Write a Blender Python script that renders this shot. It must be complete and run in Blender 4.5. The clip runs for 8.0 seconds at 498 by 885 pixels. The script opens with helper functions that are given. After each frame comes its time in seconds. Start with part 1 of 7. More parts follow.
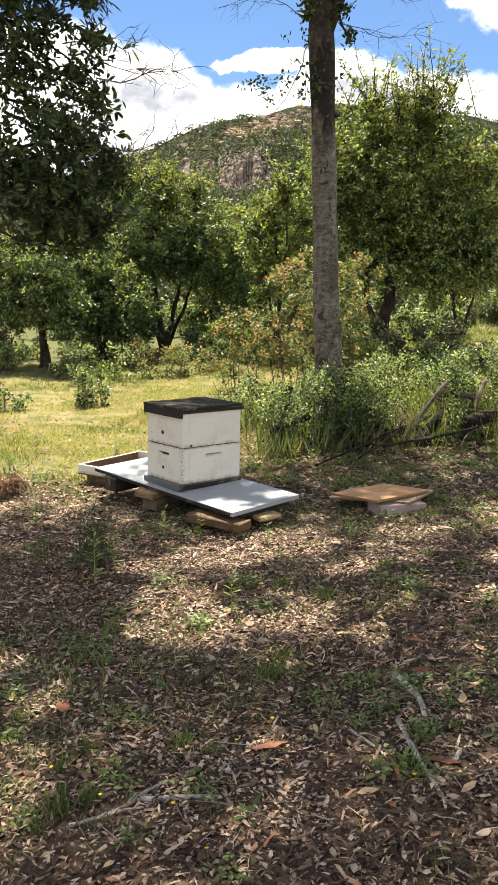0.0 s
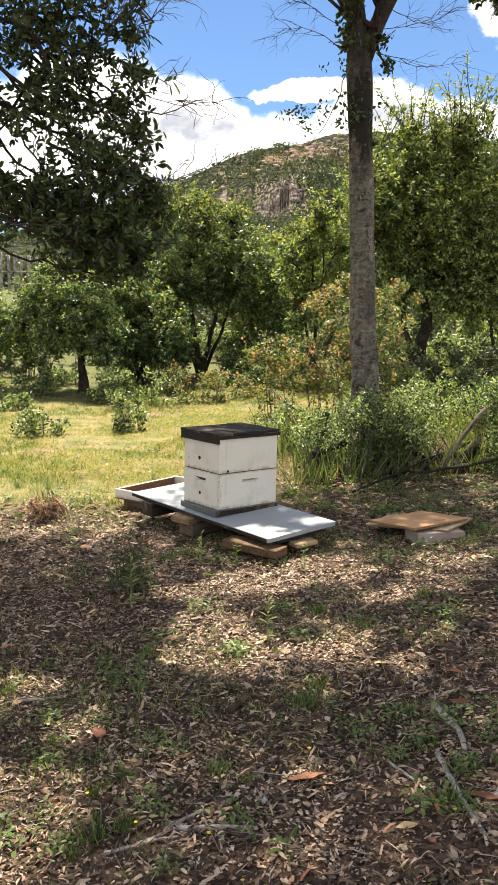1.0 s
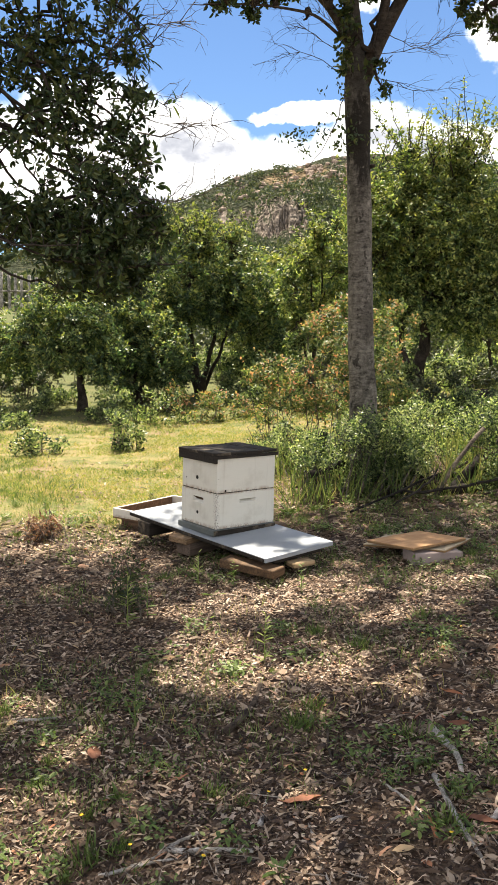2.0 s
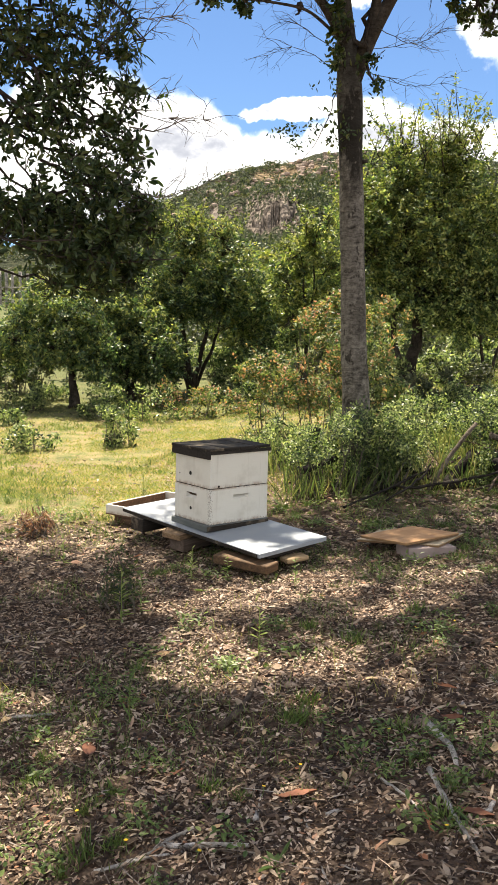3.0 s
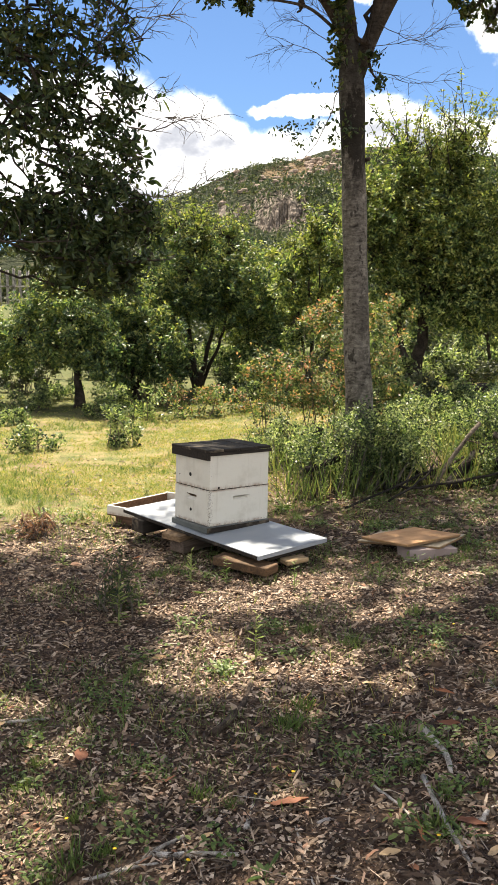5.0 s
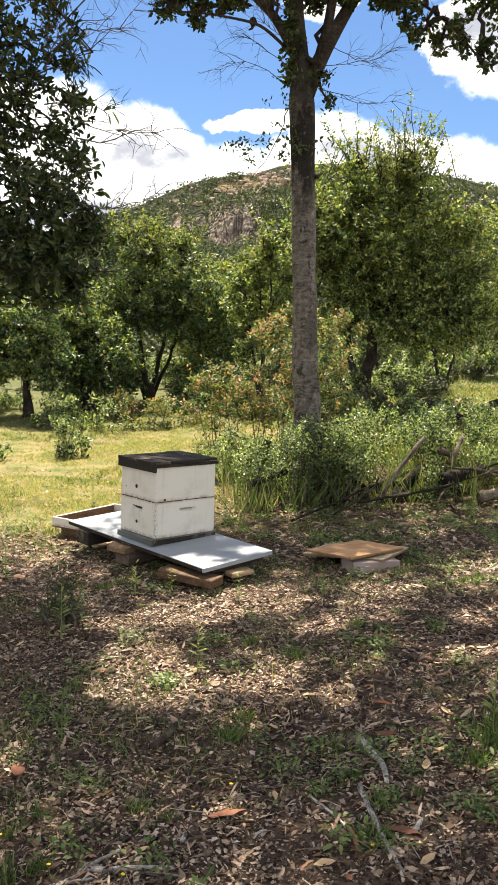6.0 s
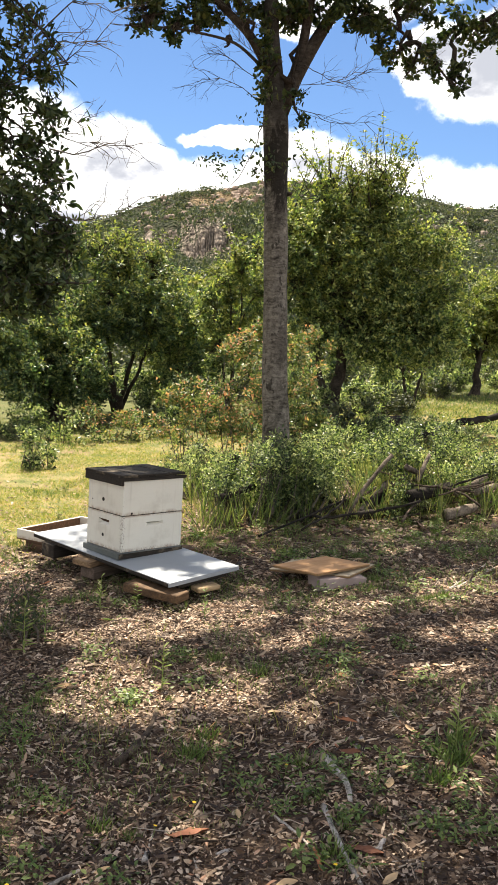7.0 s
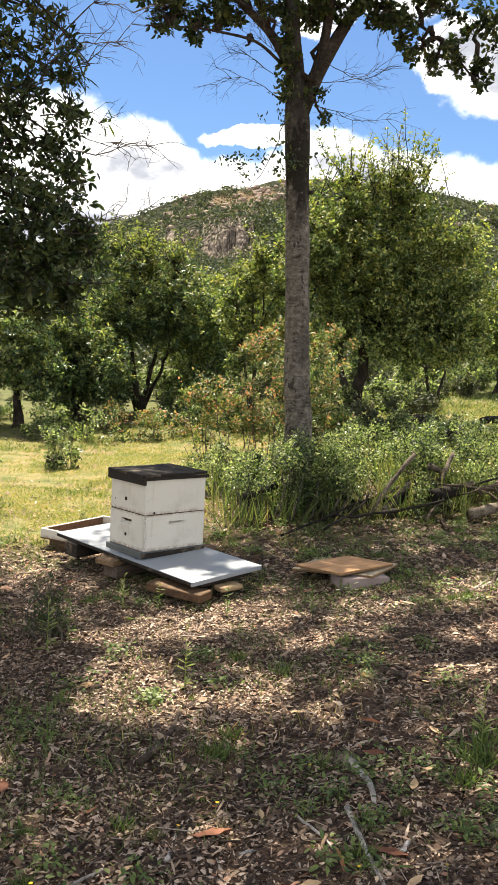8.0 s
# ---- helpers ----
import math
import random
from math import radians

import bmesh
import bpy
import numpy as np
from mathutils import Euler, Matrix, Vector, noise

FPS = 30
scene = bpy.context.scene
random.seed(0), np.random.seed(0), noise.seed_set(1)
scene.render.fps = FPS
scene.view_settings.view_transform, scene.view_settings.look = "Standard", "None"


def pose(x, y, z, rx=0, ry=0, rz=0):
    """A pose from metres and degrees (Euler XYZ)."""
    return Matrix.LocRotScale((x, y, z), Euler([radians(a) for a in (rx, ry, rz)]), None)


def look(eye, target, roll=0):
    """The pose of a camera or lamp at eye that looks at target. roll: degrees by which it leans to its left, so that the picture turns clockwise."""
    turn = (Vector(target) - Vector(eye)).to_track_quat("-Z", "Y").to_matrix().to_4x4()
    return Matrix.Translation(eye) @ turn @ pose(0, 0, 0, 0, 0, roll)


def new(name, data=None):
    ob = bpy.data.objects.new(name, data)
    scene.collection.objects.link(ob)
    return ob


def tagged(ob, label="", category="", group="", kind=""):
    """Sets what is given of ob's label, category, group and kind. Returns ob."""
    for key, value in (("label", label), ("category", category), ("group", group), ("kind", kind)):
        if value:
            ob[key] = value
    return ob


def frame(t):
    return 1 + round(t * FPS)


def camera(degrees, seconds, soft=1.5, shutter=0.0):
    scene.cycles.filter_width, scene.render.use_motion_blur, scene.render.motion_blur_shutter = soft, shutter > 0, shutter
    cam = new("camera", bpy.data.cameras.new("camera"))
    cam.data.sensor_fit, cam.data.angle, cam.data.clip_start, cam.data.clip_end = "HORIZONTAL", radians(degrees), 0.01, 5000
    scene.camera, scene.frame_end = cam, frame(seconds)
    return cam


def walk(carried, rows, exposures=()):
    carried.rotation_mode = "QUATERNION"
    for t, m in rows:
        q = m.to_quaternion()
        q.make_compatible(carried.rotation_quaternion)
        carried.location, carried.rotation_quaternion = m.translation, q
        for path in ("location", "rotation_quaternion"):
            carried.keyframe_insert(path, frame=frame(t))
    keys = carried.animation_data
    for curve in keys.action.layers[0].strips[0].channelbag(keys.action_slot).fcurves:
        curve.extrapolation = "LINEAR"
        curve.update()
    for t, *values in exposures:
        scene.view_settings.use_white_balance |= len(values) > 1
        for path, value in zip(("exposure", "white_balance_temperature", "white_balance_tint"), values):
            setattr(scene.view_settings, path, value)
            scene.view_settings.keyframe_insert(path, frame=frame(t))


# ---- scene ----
cam = camera(32.8, 8.0, soft=1.1)
PATH = [
    (0, (-0.642, -0.055, 1.464), (-0.475, 1.909, 1.127), 1.2),
    (0.5, (-0.657, -0.058, 1.463), (-0.526, 1.911, 1.137), 1.3),
    (1, (-0.654, -0.056, 1.469), (-0.57, 1.923, 1.189), 1.2),
    (2.5, (-0.645, -0.066, 1.471), (-0.555, 1.918, 1.239), 1.5),
    (3, (-0.655, -0.059, 1.464), (-0.55, 1.924, 1.222), 1.3),
    (3.5, (-0.658, -0.037, 1.466), (-0.553, 1.943, 1.21), 1.4),
    (4, (-0.64, -0.013, 1.472), (-0.539, 1.968, 1.218), 1.9),
    (5.5, (-0.571, -0.041, 1.487), (-0.483, 1.943, 1.249), 0.5),
    (6, (-0.554, -0.051, 1.489), (-0.359, 1.928, 1.273), 2.0),
    (6.5, (-0.548, -0.054, 1.495), (-0.28, 1.918, 1.304), 2.8),
    (7, (-0.559, -0.048, 1.496), (-0.29, 1.925, 1.316), 3.2),
    (7.5, (-0.563, -0.036, 1.491), (-0.318, 1.941, 1.309), 3.3),
    (8, (-0.557, -0.038, 1.496), (-0.34, 1.942, 1.311), 2.9),
]
walk(cam, [(t, look(eye, target, roll)) for t, eye, target, roll in PATH], [(0.0, 1.70, 6850, 10), (8.0, 1.70, 6850, 10)])

# ---- world, sun, exposure ----
SUN_AZ, SUN_EL = radians(-6.0), radians(65.0)


def nd(nt, kind, ins=None, **props):
    """A shader node; ins: values or sockets by input name or number."""
    n = nt.nodes.new(kind)
    for k, v in props.items():
        if k == "operation":
            n.operation = v
        elif k == "blend_type":
            n.blend_type = v
        elif k == "data_type":
            n.data_type = v
        elif k == "bands":
            n.bands_direction = v
        elif k == "feature":
            n.feature = v
        elif k == "interp":
            n.interpolation_type = v
    for k, v in (ins or {}).items():
        if isinstance(v, bpy.types.NodeSocket):
            nt.links.new(v, n.inputs[k])
        else:
            n.inputs[k].default_value = v
    return n


def mth(nt, op, a, b=0.0, c=0.0):
    return nd(nt, "ShaderNodeMath", {0: a, 1: b, 2: c}, operation=op).outputs[0]


def smooth(nt, v, lo, hi):
    n = nd(nt, "ShaderNodeMapRange", {0: v, 1: lo, 2: hi, 3: 0.0, 4: 1.0}, interp="SMOOTHSTEP")
    return n.outputs[0]


def mixc(nt, f, a, b, blend="MIX"):
    n = nd(nt, "ShaderNodeMix", data_type="RGBA", blend_type=blend)
    for sock, v in ((n.inputs[0], f), (n.inputs[6], a), (n.inputs[7], b)):
        if isinstance(v, bpy.types.NodeSocket):
            nt.links.new(v, sock)
        else:
            sock.default_value = (*v, 1.0) if isinstance(v, tuple) and len(v) == 3 else v
    return n.outputs[2]


def noi(nt, vec, scale, detail=4.0, rough=0.55, distort=0.0):
    return nd(nt, "ShaderNodeTexNoise", {"Vector": vec, "Scale": scale, "Detail": detail, "Roughness": rough, "Distortion": distort}).outputs[0]


def stretch(nt, vec, s):
    return nd(nt, "ShaderNodeVectorMath", {0: vec, 1: s}, operation="MULTIPLY").outputs[0]


def make_sky():
    w = bpy.data.worlds.new("sky")
    scene.world = w
    w.use_nodes = True
    nt = w.node_tree
    nt.nodes.clear()
    sky = nt.nodes.new("ShaderNodeTexSky")
    sky.sky_type = "NISHITA"
    sky.sun_disc = False
    sky.sun_elevation, sky.sun_rotation = SUN_EL, SUN_AZ
    sky.air_density, sky.dust_density, sky.ozone_density = 1.0, 0.0, 4.0
    sky.altitude = 1200
    d = nd(nt, "ShaderNodeTexCoord").outputs["Generated"]
    sep = nd(nt, "ShaderNodeSeparateXYZ", {0: d})
    az = mth(nt, "MULTIPLY", mth(nt, "ARCTAN2", sep.outputs[0], sep.outputs[1]), 57.2958)
    el = mth(nt, "MULTIPLY", mth(nt, "ARCSINE", sep.outputs[2]), 57.2958)
    # cumulus bank low over the hill, a second one higher to the right, a blue gap between
    clouds = ((-8.5, 10.5, 9.0, 5.6), (-2.2, 10.0, 6.0, 5.4), (4.0, 9.0, 6.0, 4.7), (6.2, 14.75, 4.2, 0.75), (10.5, 12.0, 5.0, 3.4),
              (17.0, 11.0, 6.0, 3.3), (24.0, 10.5, 6.0, 3.0), (23.2, 18.6, 6.5, 3.3), (18.3, 19.4, 3.2, 2.3), (9.5, 21.8, 3.2, 1.5),
              (14.0, 24.5, 9.0, 3.0), (35.0, 13.0, 9.0, 7.0), (-28.0, 12.0, 12.0, 6.0))
    swirl = nd(nt, "ShaderNodeTexNoise", {"Vector": d, "Scale": 9.0, "Detail": 6.0, "Roughness": 0.6})
    ws = nd(nt, "ShaderNodeSeparateColor", {0: swirl.outputs["Color"]})
    el0 = el
    az = mth(nt, "ADD", az, mth(nt, "MULTIPLY", mth(nt, "SUBTRACT", ws.outputs[0], 0.5), 7.0))
    el = mth(nt, "ADD", el, mth(nt, "MULTIPLY", mth(nt, "SUBTRACT", ws.outputs[1], 0.5), 3.6))
    best = -1.0
    for a, e, ra, re in clouds:
        u = mth(nt, "DIVIDE", mth(nt, "SUBTRACT", az, a), ra)
        v = mth(nt, "DIVIDE", mth(nt, "SUBTRACT", el, e), re)
        dist = mth(nt, "SQRT", mth(nt, "ADD", mth(nt, "MULTIPLY", u, u), mth(nt, "MULTIPLY", v, v)))
        best = mth(nt, "MAXIMUM", best, mth(nt, "SUBTRACT", 1.0, dist))
    # broken cloud out of view, added to light the shaded hive and ground
    far = mth(nt, "MULTIPLY", mth(nt, "SUBTRACT", noi(nt, d, 2.2, 5), 0.43), 2.0)
    ahead = mth(nt, "SUBTRACT", 1.0, smooth(nt, sep.outputs[1], 0.45, 0.75))
    far = mth(nt, "SUBTRACT", far, mth(nt, "SUBTRACT", 1.0, mth(nt, "MAXIMUM", ahead, smooth(nt, el0, 27.0, 36.0))))
    far = mth(nt, "SUBTRACT", far, mth(nt, "MULTIPLY", smooth(nt, el0, 45.0, 70.0), 0.5))
    best = mth(nt, "MAXIMUM", best, far)
    wisp = noi(nt, d, 24.0, 8, 0.65)
    edge = mth(nt, "ADD", best, mth(nt, "MULTIPLY", mth(nt, "SUBTRACT", wisp, 0.5), 0.42))
    mask = smooth(nt, edge, -0.02, 0.24)
    shade = mth(nt, "MULTIPLY", smooth(nt, noi(nt, stretch(nt, d, (1, 1, 1.8)), 7.0, 6), 0.41, 0.62), smooth(nt, edge, 0.12, 0.45))
    tint = mixc(nt, shade, (1.0, 1.0, 1.0), (0.30, 0.32, 0.37))
    b1 = nd(nt, "ShaderNodeBackground", {0: mixc(nt, 1.0, sky.outputs[0], (0.84, 0.95, 1.05), "MULTIPLY"), 1: SKY})
    b2 = nd(nt, "ShaderNodeBackground", {0: tint, 1: CLOUD})
    mx = nd(nt, "ShaderNodeMixShader", {0: mask, 1: b1.outputs[0], 2: b2.outputs[0]})
    out = nd(nt, "ShaderNodeOutputWorld", {0: mx.outputs[0]})


SKY, CLOUD = 0.049, 0.69
make_sky()
lamp = bpy.data.lights.new("sun", "SUN")
lamp.energy, lamp.angle, lamp.color = 5.0, radians(0.53), (1.0, 0.92, 0.79)
sun = new("sun", lamp)
sun_way = Vector((math.sin(SUN_AZ) * math.cos(SUN_EL), math.cos(SUN_AZ) * math.cos(SUN_EL), math.sin(SUN_EL)))
sun.matrix_world = look(sun_way * 60, (0, 0, 0))


# ---- materials ----
def material(name):
    m = bpy.data.materials.new(name)
    m.use_nodes = True
    nt = m.node_tree
    nt.nodes.clear()
    out = nt.nodes.new("ShaderNodeOutputMaterial")
    pos = nd(nt, "ShaderNodeNewGeometry").outputs["Position"]
    return m, nt, out, pos


def finish(nt, out, color, rough, bump=None, strength=0.4, distance=0.01, spec=0.4):
    ins = {"Base Color": color, "Roughness": rough, "Specular IOR Level": spec}
    if bump is not None:
        ins["Normal"] = nd(nt, "ShaderNodeBump", {"Strength": strength, "Distance": distance, "Height": bump}).outputs[0]
    p = nd(nt, "ShaderNodeBsdfPrincipled", ins)
    nt.links.new(p.outputs[0], out.inputs[0])
    return p


def ramp(nt, f, stops):
    n = nd(nt, "ShaderNodeValToRGB", {0: f})
    e = n.color_ramp.elements
    while len(e) < len(stops):
        e.new(0.5)
    for el, (p, c) in zip(e, stops):
        el.position, el.color = p, (*c, 1)
    return n.outputs[0]


def leaf_material(name, stops, thin=0.4, rough=0.38, glow=(1.2, 1.3, 0.78)):
    """Leaves: colour by leaf and by drifts through the crown, light passing through."""
    m, nt, out, pos = material(name)
    rnd = nd(nt, "ShaderNodeNewGeometry").outputs["Random Per Island"]
    f = mth(nt, "ADD", mth(nt, "MULTIPLY", rnd, 0.6), mth(nt, "MULTIPLY", noi(nt, pos, 1.3, 3), 0.4))
    col = ramp(nt, f, stops)
    p = nd(nt, "ShaderNodeBsdfPrincipled", {"Base Color": col, "Roughness": rough, "Specular IOR Level": 0.42})
    lit = mixc(nt, 1.0, col, glow, "MULTIPLY")
    tr = nd(nt, "ShaderNodeBsdfTranslucent", {0: lit})
    mx = nd(nt, "ShaderNodeMixShader", {0: thin, 1: p.outputs[0], 2: tr.outputs[0]})
    nt.links.new(mx.outputs[0], out.inputs[0])
    return m


def island_material(name, stops, rough=0.72, spec=0.25, grain=60.0):
    """Loose bits: one colour a bit, with a fine grain."""
    m, nt, out, pos = material(name)
    rnd = nd(nt, "ShaderNodeNewGeometry").outputs["Random Per Island"]
    col = ramp(nt, rnd, stops)
    g = noi(nt, pos, grain, 3)
    col = mixc(nt, 0.5, col, mixc(nt, g, (0.35, 0.33, 0.3), (1.0, 1.0, 1.0)), "MULTIPLY")
    finish(nt, out, col, rough, g, 0.3, 0.004, spec)
    return m


def bark_material(name, dark, light, rings=0.0, scale=6.0, stain_and_shade=False):
    m, nt, out, pos = material(name)
    big = noi(nt, pos, scale, 5, 0.6)
    fine = noi(nt, pos, scale * 8, 6, 0.75, 0.3)
    f = mth(nt, "ADD", mth(nt, "MULTIPLY", big, 0.55), mth(nt, "MULTIPLY", fine, 0.45))
    if rings:
        # faint growth rings round the trunk, broken up, over a mottled skin
        warp = nd(nt, "ShaderNodeVectorMath", {0: pos, 1: nd(nt, "ShaderNodeCombineXYZ", {2: mth(nt, "MULTIPLY", noi(nt, pos, 5.0, 3), 0.16)}).outputs[0]}, operation="ADD").outputs[0]
        bands = noi(nt, stretch(nt, warp, (6.0, 6.0, 62.0)), 1.0, 4, 0.6)
        mott = noi(nt, pos, 22.0, 6, 0.7)
        f = mth(nt, "ADD", mth(nt, "MULTIPLY", f, 0.3), mth(nt, "ADD", mth(nt, "MULTIPLY", bands, rings), mth(nt, "MULTIPLY", mott, 0.7 - rings)))
    col = ramp(nt, f, ((0.40, dark), (0.57, light), (0.7, tuple(min(1, c * 1.5) for c in light))))
    patch = smooth(nt, noi(nt, stretch(nt, pos, (3, 3, 1.6)), 1.7, 6, 0.65), 0.47, 0.62)
    col = mixc(nt, mth(nt, "MULTIPLY", patch, 0.5), col, dark)
    if stain_and_shade:
        # a black collar stain, ragged below; crown shade is painted above as dark blotches
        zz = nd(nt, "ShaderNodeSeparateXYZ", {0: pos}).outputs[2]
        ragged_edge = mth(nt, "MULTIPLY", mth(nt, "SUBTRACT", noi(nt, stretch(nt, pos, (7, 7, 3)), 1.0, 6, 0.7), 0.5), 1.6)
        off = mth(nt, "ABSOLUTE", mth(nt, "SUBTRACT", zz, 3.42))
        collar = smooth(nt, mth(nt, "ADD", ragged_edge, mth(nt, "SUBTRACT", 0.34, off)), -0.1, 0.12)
        crown_shade = smooth(nt, mth(nt, "ADD", mth(nt, "MULTIPLY", ragged_edge, 0.8), mth(nt, "SUBTRACT", zz, 3.5)), -0.4, 0.5)
        col = mixc(nt, mth(nt, "MULTIPLY", mth(nt, "MAXIMUM", collar, mth(nt, "MULTIPLY", crown_shade, 0.75)), 0.92), col, tuple(c * 0.6 for c in dark))
    if rings:
        pale = smooth(nt, noi(nt, stretch(nt, pos, (5, 5, 4)), 2.0, 5, 0.7), 0.6, 0.68)
        col = mixc(nt, mth(nt, "MULTIPLY", pale, 0.4), col, tuple(c * 1.7 for c in light))
    scar = smooth(nt, noi(nt, stretch(nt, pos, (9, 9, 5)), 1.6, 3), 0.64, 0.68)
    col = mixc(nt, mth(nt, "MULTIPLY", scar, 0.75), col, tuple(c * 0.6 for c in dark))
    finish(nt, out, col, 0.92, f, 0.9, 0.015, 0.12)
    return m


def wood_material(name, dark, light, axis=(1.5, 22, 22), rough=0.8, object_space=True, wear=0.0, wear_color=(0.3, 0.27, 0.22)):
    m, nt, out, pos = material(name)
    v = nd(nt, "ShaderNodeTexCoord").outputs["Object"] if object_space else pos
    rnd = nd(nt, "ShaderNodeObjectInfo").outputs["Random"]
    v = nd(nt, "ShaderNodeVectorMath", {0: v, 1: nd(nt, "ShaderNodeCombineXYZ", {0: mth(nt, "MULTIPLY", rnd, 9.0), 1: rnd, 2: rnd}).outputs[0]}, operation="ADD").outputs[0]
    g = noi(nt, stretch(nt, v, axis), 3.0, 6, 0.65, 0.4)
    blot = noi(nt, v, 7.0, 4)
    col = ramp(nt, g, ((0.3, dark), (0.7, light)))
    col = mixc(nt, mth(nt, "MULTIPLY", smooth(nt, blot, 0.5, 0.72), 0.6), col, dark)
    if wear:
        col = mixc(nt, mth(nt, "MULTIPLY", smooth(nt, noi(nt, v, 4.2, 6, 0.7), 0.52, 0.64), wear), col, wear_color)
    finish(nt, out, col, rough, g, 0.5, 0.006, 0.25)
    return m


def paint_material(name, color, under, chips=0.62, rough=0.5, dirt=(0.3, 0.26, 0.2), dirt_amount=0.35, edge=0.0):
    """Old paint on wood: brush grain, dirt in blotches, chips down to the wood."""
    m, nt, out, pos = material(name)
    v = nd(nt, "ShaderNodeTexCoord").outputs["Object"]
    brush = noi(nt, stretch(nt, v, (3, 3, 40)), 4.0, 4)
    blot = noi(nt, v, 6.0, 5, 0.65)
    lift = 0.0
    if edge:
        # paint gives way first along the corner and the lower edge
        c = nd(nt, "ShaderNodeSeparateXYZ", {0: v})
        corner = mth(nt, "SUBTRACT", 1.0, smooth(nt, mth(nt, "MAXIMUM", c.outputs[0], c.outputs[1]), 0.0, 0.06))
        foot = mth(nt, "SUBTRACT", 1.0, smooth(nt, c.outputs[2], 0.0, 0.05))
        lift = mth(nt, "MULTIPLY", mth(nt, "MAXIMUM", corner, mth(nt, "MULTIPLY", foot, 0.75)), edge)
    chip = mth(nt, "ADD", lift, noi(nt, stretch(nt, v, (1, 1, 1.4)), 95.0, 6, 0.75))
    chip = smooth(nt, chip, chips, chips + 0.03)
    col = mixc(nt, mth(nt, "MULTIPLY", smooth(nt, blot, 0.48, 0.75), dirt_amount), color, dirt)
    col = mixc(nt, mth(nt, "MULTIPLY", brush, 0.12), col, dirt)
    if edge:
        # rusty grime creeping in from the joints between the boxes, and rain runs
        z = c.outputs[2]
        near = mth(nt, "MAXIMUM", mth(nt, "SUBTRACT", 1.0, smooth(nt, z, 0.0, 0.03)), smooth(nt, z, 0.226, 0.243))
        grime = mth(nt, "MULTIPLY", near, smooth(nt, noi(nt, stretch(nt, v, (1, 1, 0.5)), 22.0, 5, 0.7), 0.36, 0.62))
        col = mixc(nt, mth(nt, "MULTIPLY", grime, 0.75), col, (0.22, 0.13, 0.075))
        runs = smooth(nt, noi(nt, stretch(nt, v, (26, 26, 1.6)), 1.0, 4, 0.6), 0.55, 0.75)
        col = mixc(nt, mth(nt, "MULTIPLY", runs, 0.22), col, dirt)
    col = mixc(nt, chip, col, under)
    h = mth(nt, "SUBTRACT", mth(nt, "MULTIPLY", brush, 0.3), chip)
    finish(nt, out, col, rough, h, 0.35, 0.003, 0.35)
    return m


def ground_material():
    m, nt, out, pos = material("earth_and_litter")
    sep = nd(nt, "ShaderNodeSeparateXYZ", {0: pos})
    big = noi(nt, pos, 0.55, 4)
    mid = noi(nt, pos, 3.2, 5, 0.6)
    fine = noi(nt, pos, 38.0, 5, 0.7)
    chips = nd(nt, "ShaderNodeTexVoronoi", {"Vector": pos, "Scale": 46.0, "Randomness": 1.0})
    earth = ramp(nt, fine, ((0.3, (0.016, 0.008, 0.0055)), (0.55, (0.068, 0.034, 0.021)), (0.75, (0.16, 0.085, 0.054))))
    bits = mixc(nt, 0.5, earth, mixc(nt, nd(nt, "ShaderNodeSeparateColor", {0: chips.outputs["Color"]}).outputs[0], (0.03, 0.02, 0.014), (0.25, 0.185, 0.13)))
    straw = ramp(nt, mth(nt, "ADD", mth(nt, "MULTIPLY", mid, 0.6), mth(nt, "MULTIPLY", fine, 0.4)),
                 ((0.34, (0.055, 0.08, 0.026)), (0.46, (0.13, 0.135, 0.05)), (0.56, (0.23, 0.185, 0.09)), (0.68, (0.22, 0.15, 0.095))))
    bare = smooth(nt, mth(nt, "ADD", mth(nt, "MULTIPLY", noi(nt, pos, 1.4, 4, 0.6), 0.6), mth(nt, "MULTIPLY", fine, 0.4)), 0.52, 0.60)
    straw = mixc(nt, mth(nt, "MULTIPLY", bare, 0.7), straw, (0.19, 0.125, 0.085))
    # meadow starts beyond the trees' litter; y + wobble
    lim = mth(nt, "ADD", sep.outputs[1], mth(nt, "MULTIPLY", mth(nt, "SUBTRACT", big, 0.5), 2.2))
    lim = mth(nt, "SUBTRACT", lim, mth(nt, "MULTIPLY", smooth(nt, sep.outputs[0], -1.2, 0.6), 2.6))
    meadow = smooth(nt, lim, 6.3, 7.3)
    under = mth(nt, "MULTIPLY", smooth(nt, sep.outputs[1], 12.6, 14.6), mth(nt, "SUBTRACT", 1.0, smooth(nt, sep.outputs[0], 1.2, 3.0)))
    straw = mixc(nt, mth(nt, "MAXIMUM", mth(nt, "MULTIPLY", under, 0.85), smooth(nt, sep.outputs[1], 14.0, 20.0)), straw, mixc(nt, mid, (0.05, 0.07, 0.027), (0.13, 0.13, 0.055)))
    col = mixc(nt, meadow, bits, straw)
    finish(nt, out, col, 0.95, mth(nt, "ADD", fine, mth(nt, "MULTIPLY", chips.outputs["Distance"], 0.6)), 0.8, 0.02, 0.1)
    return m


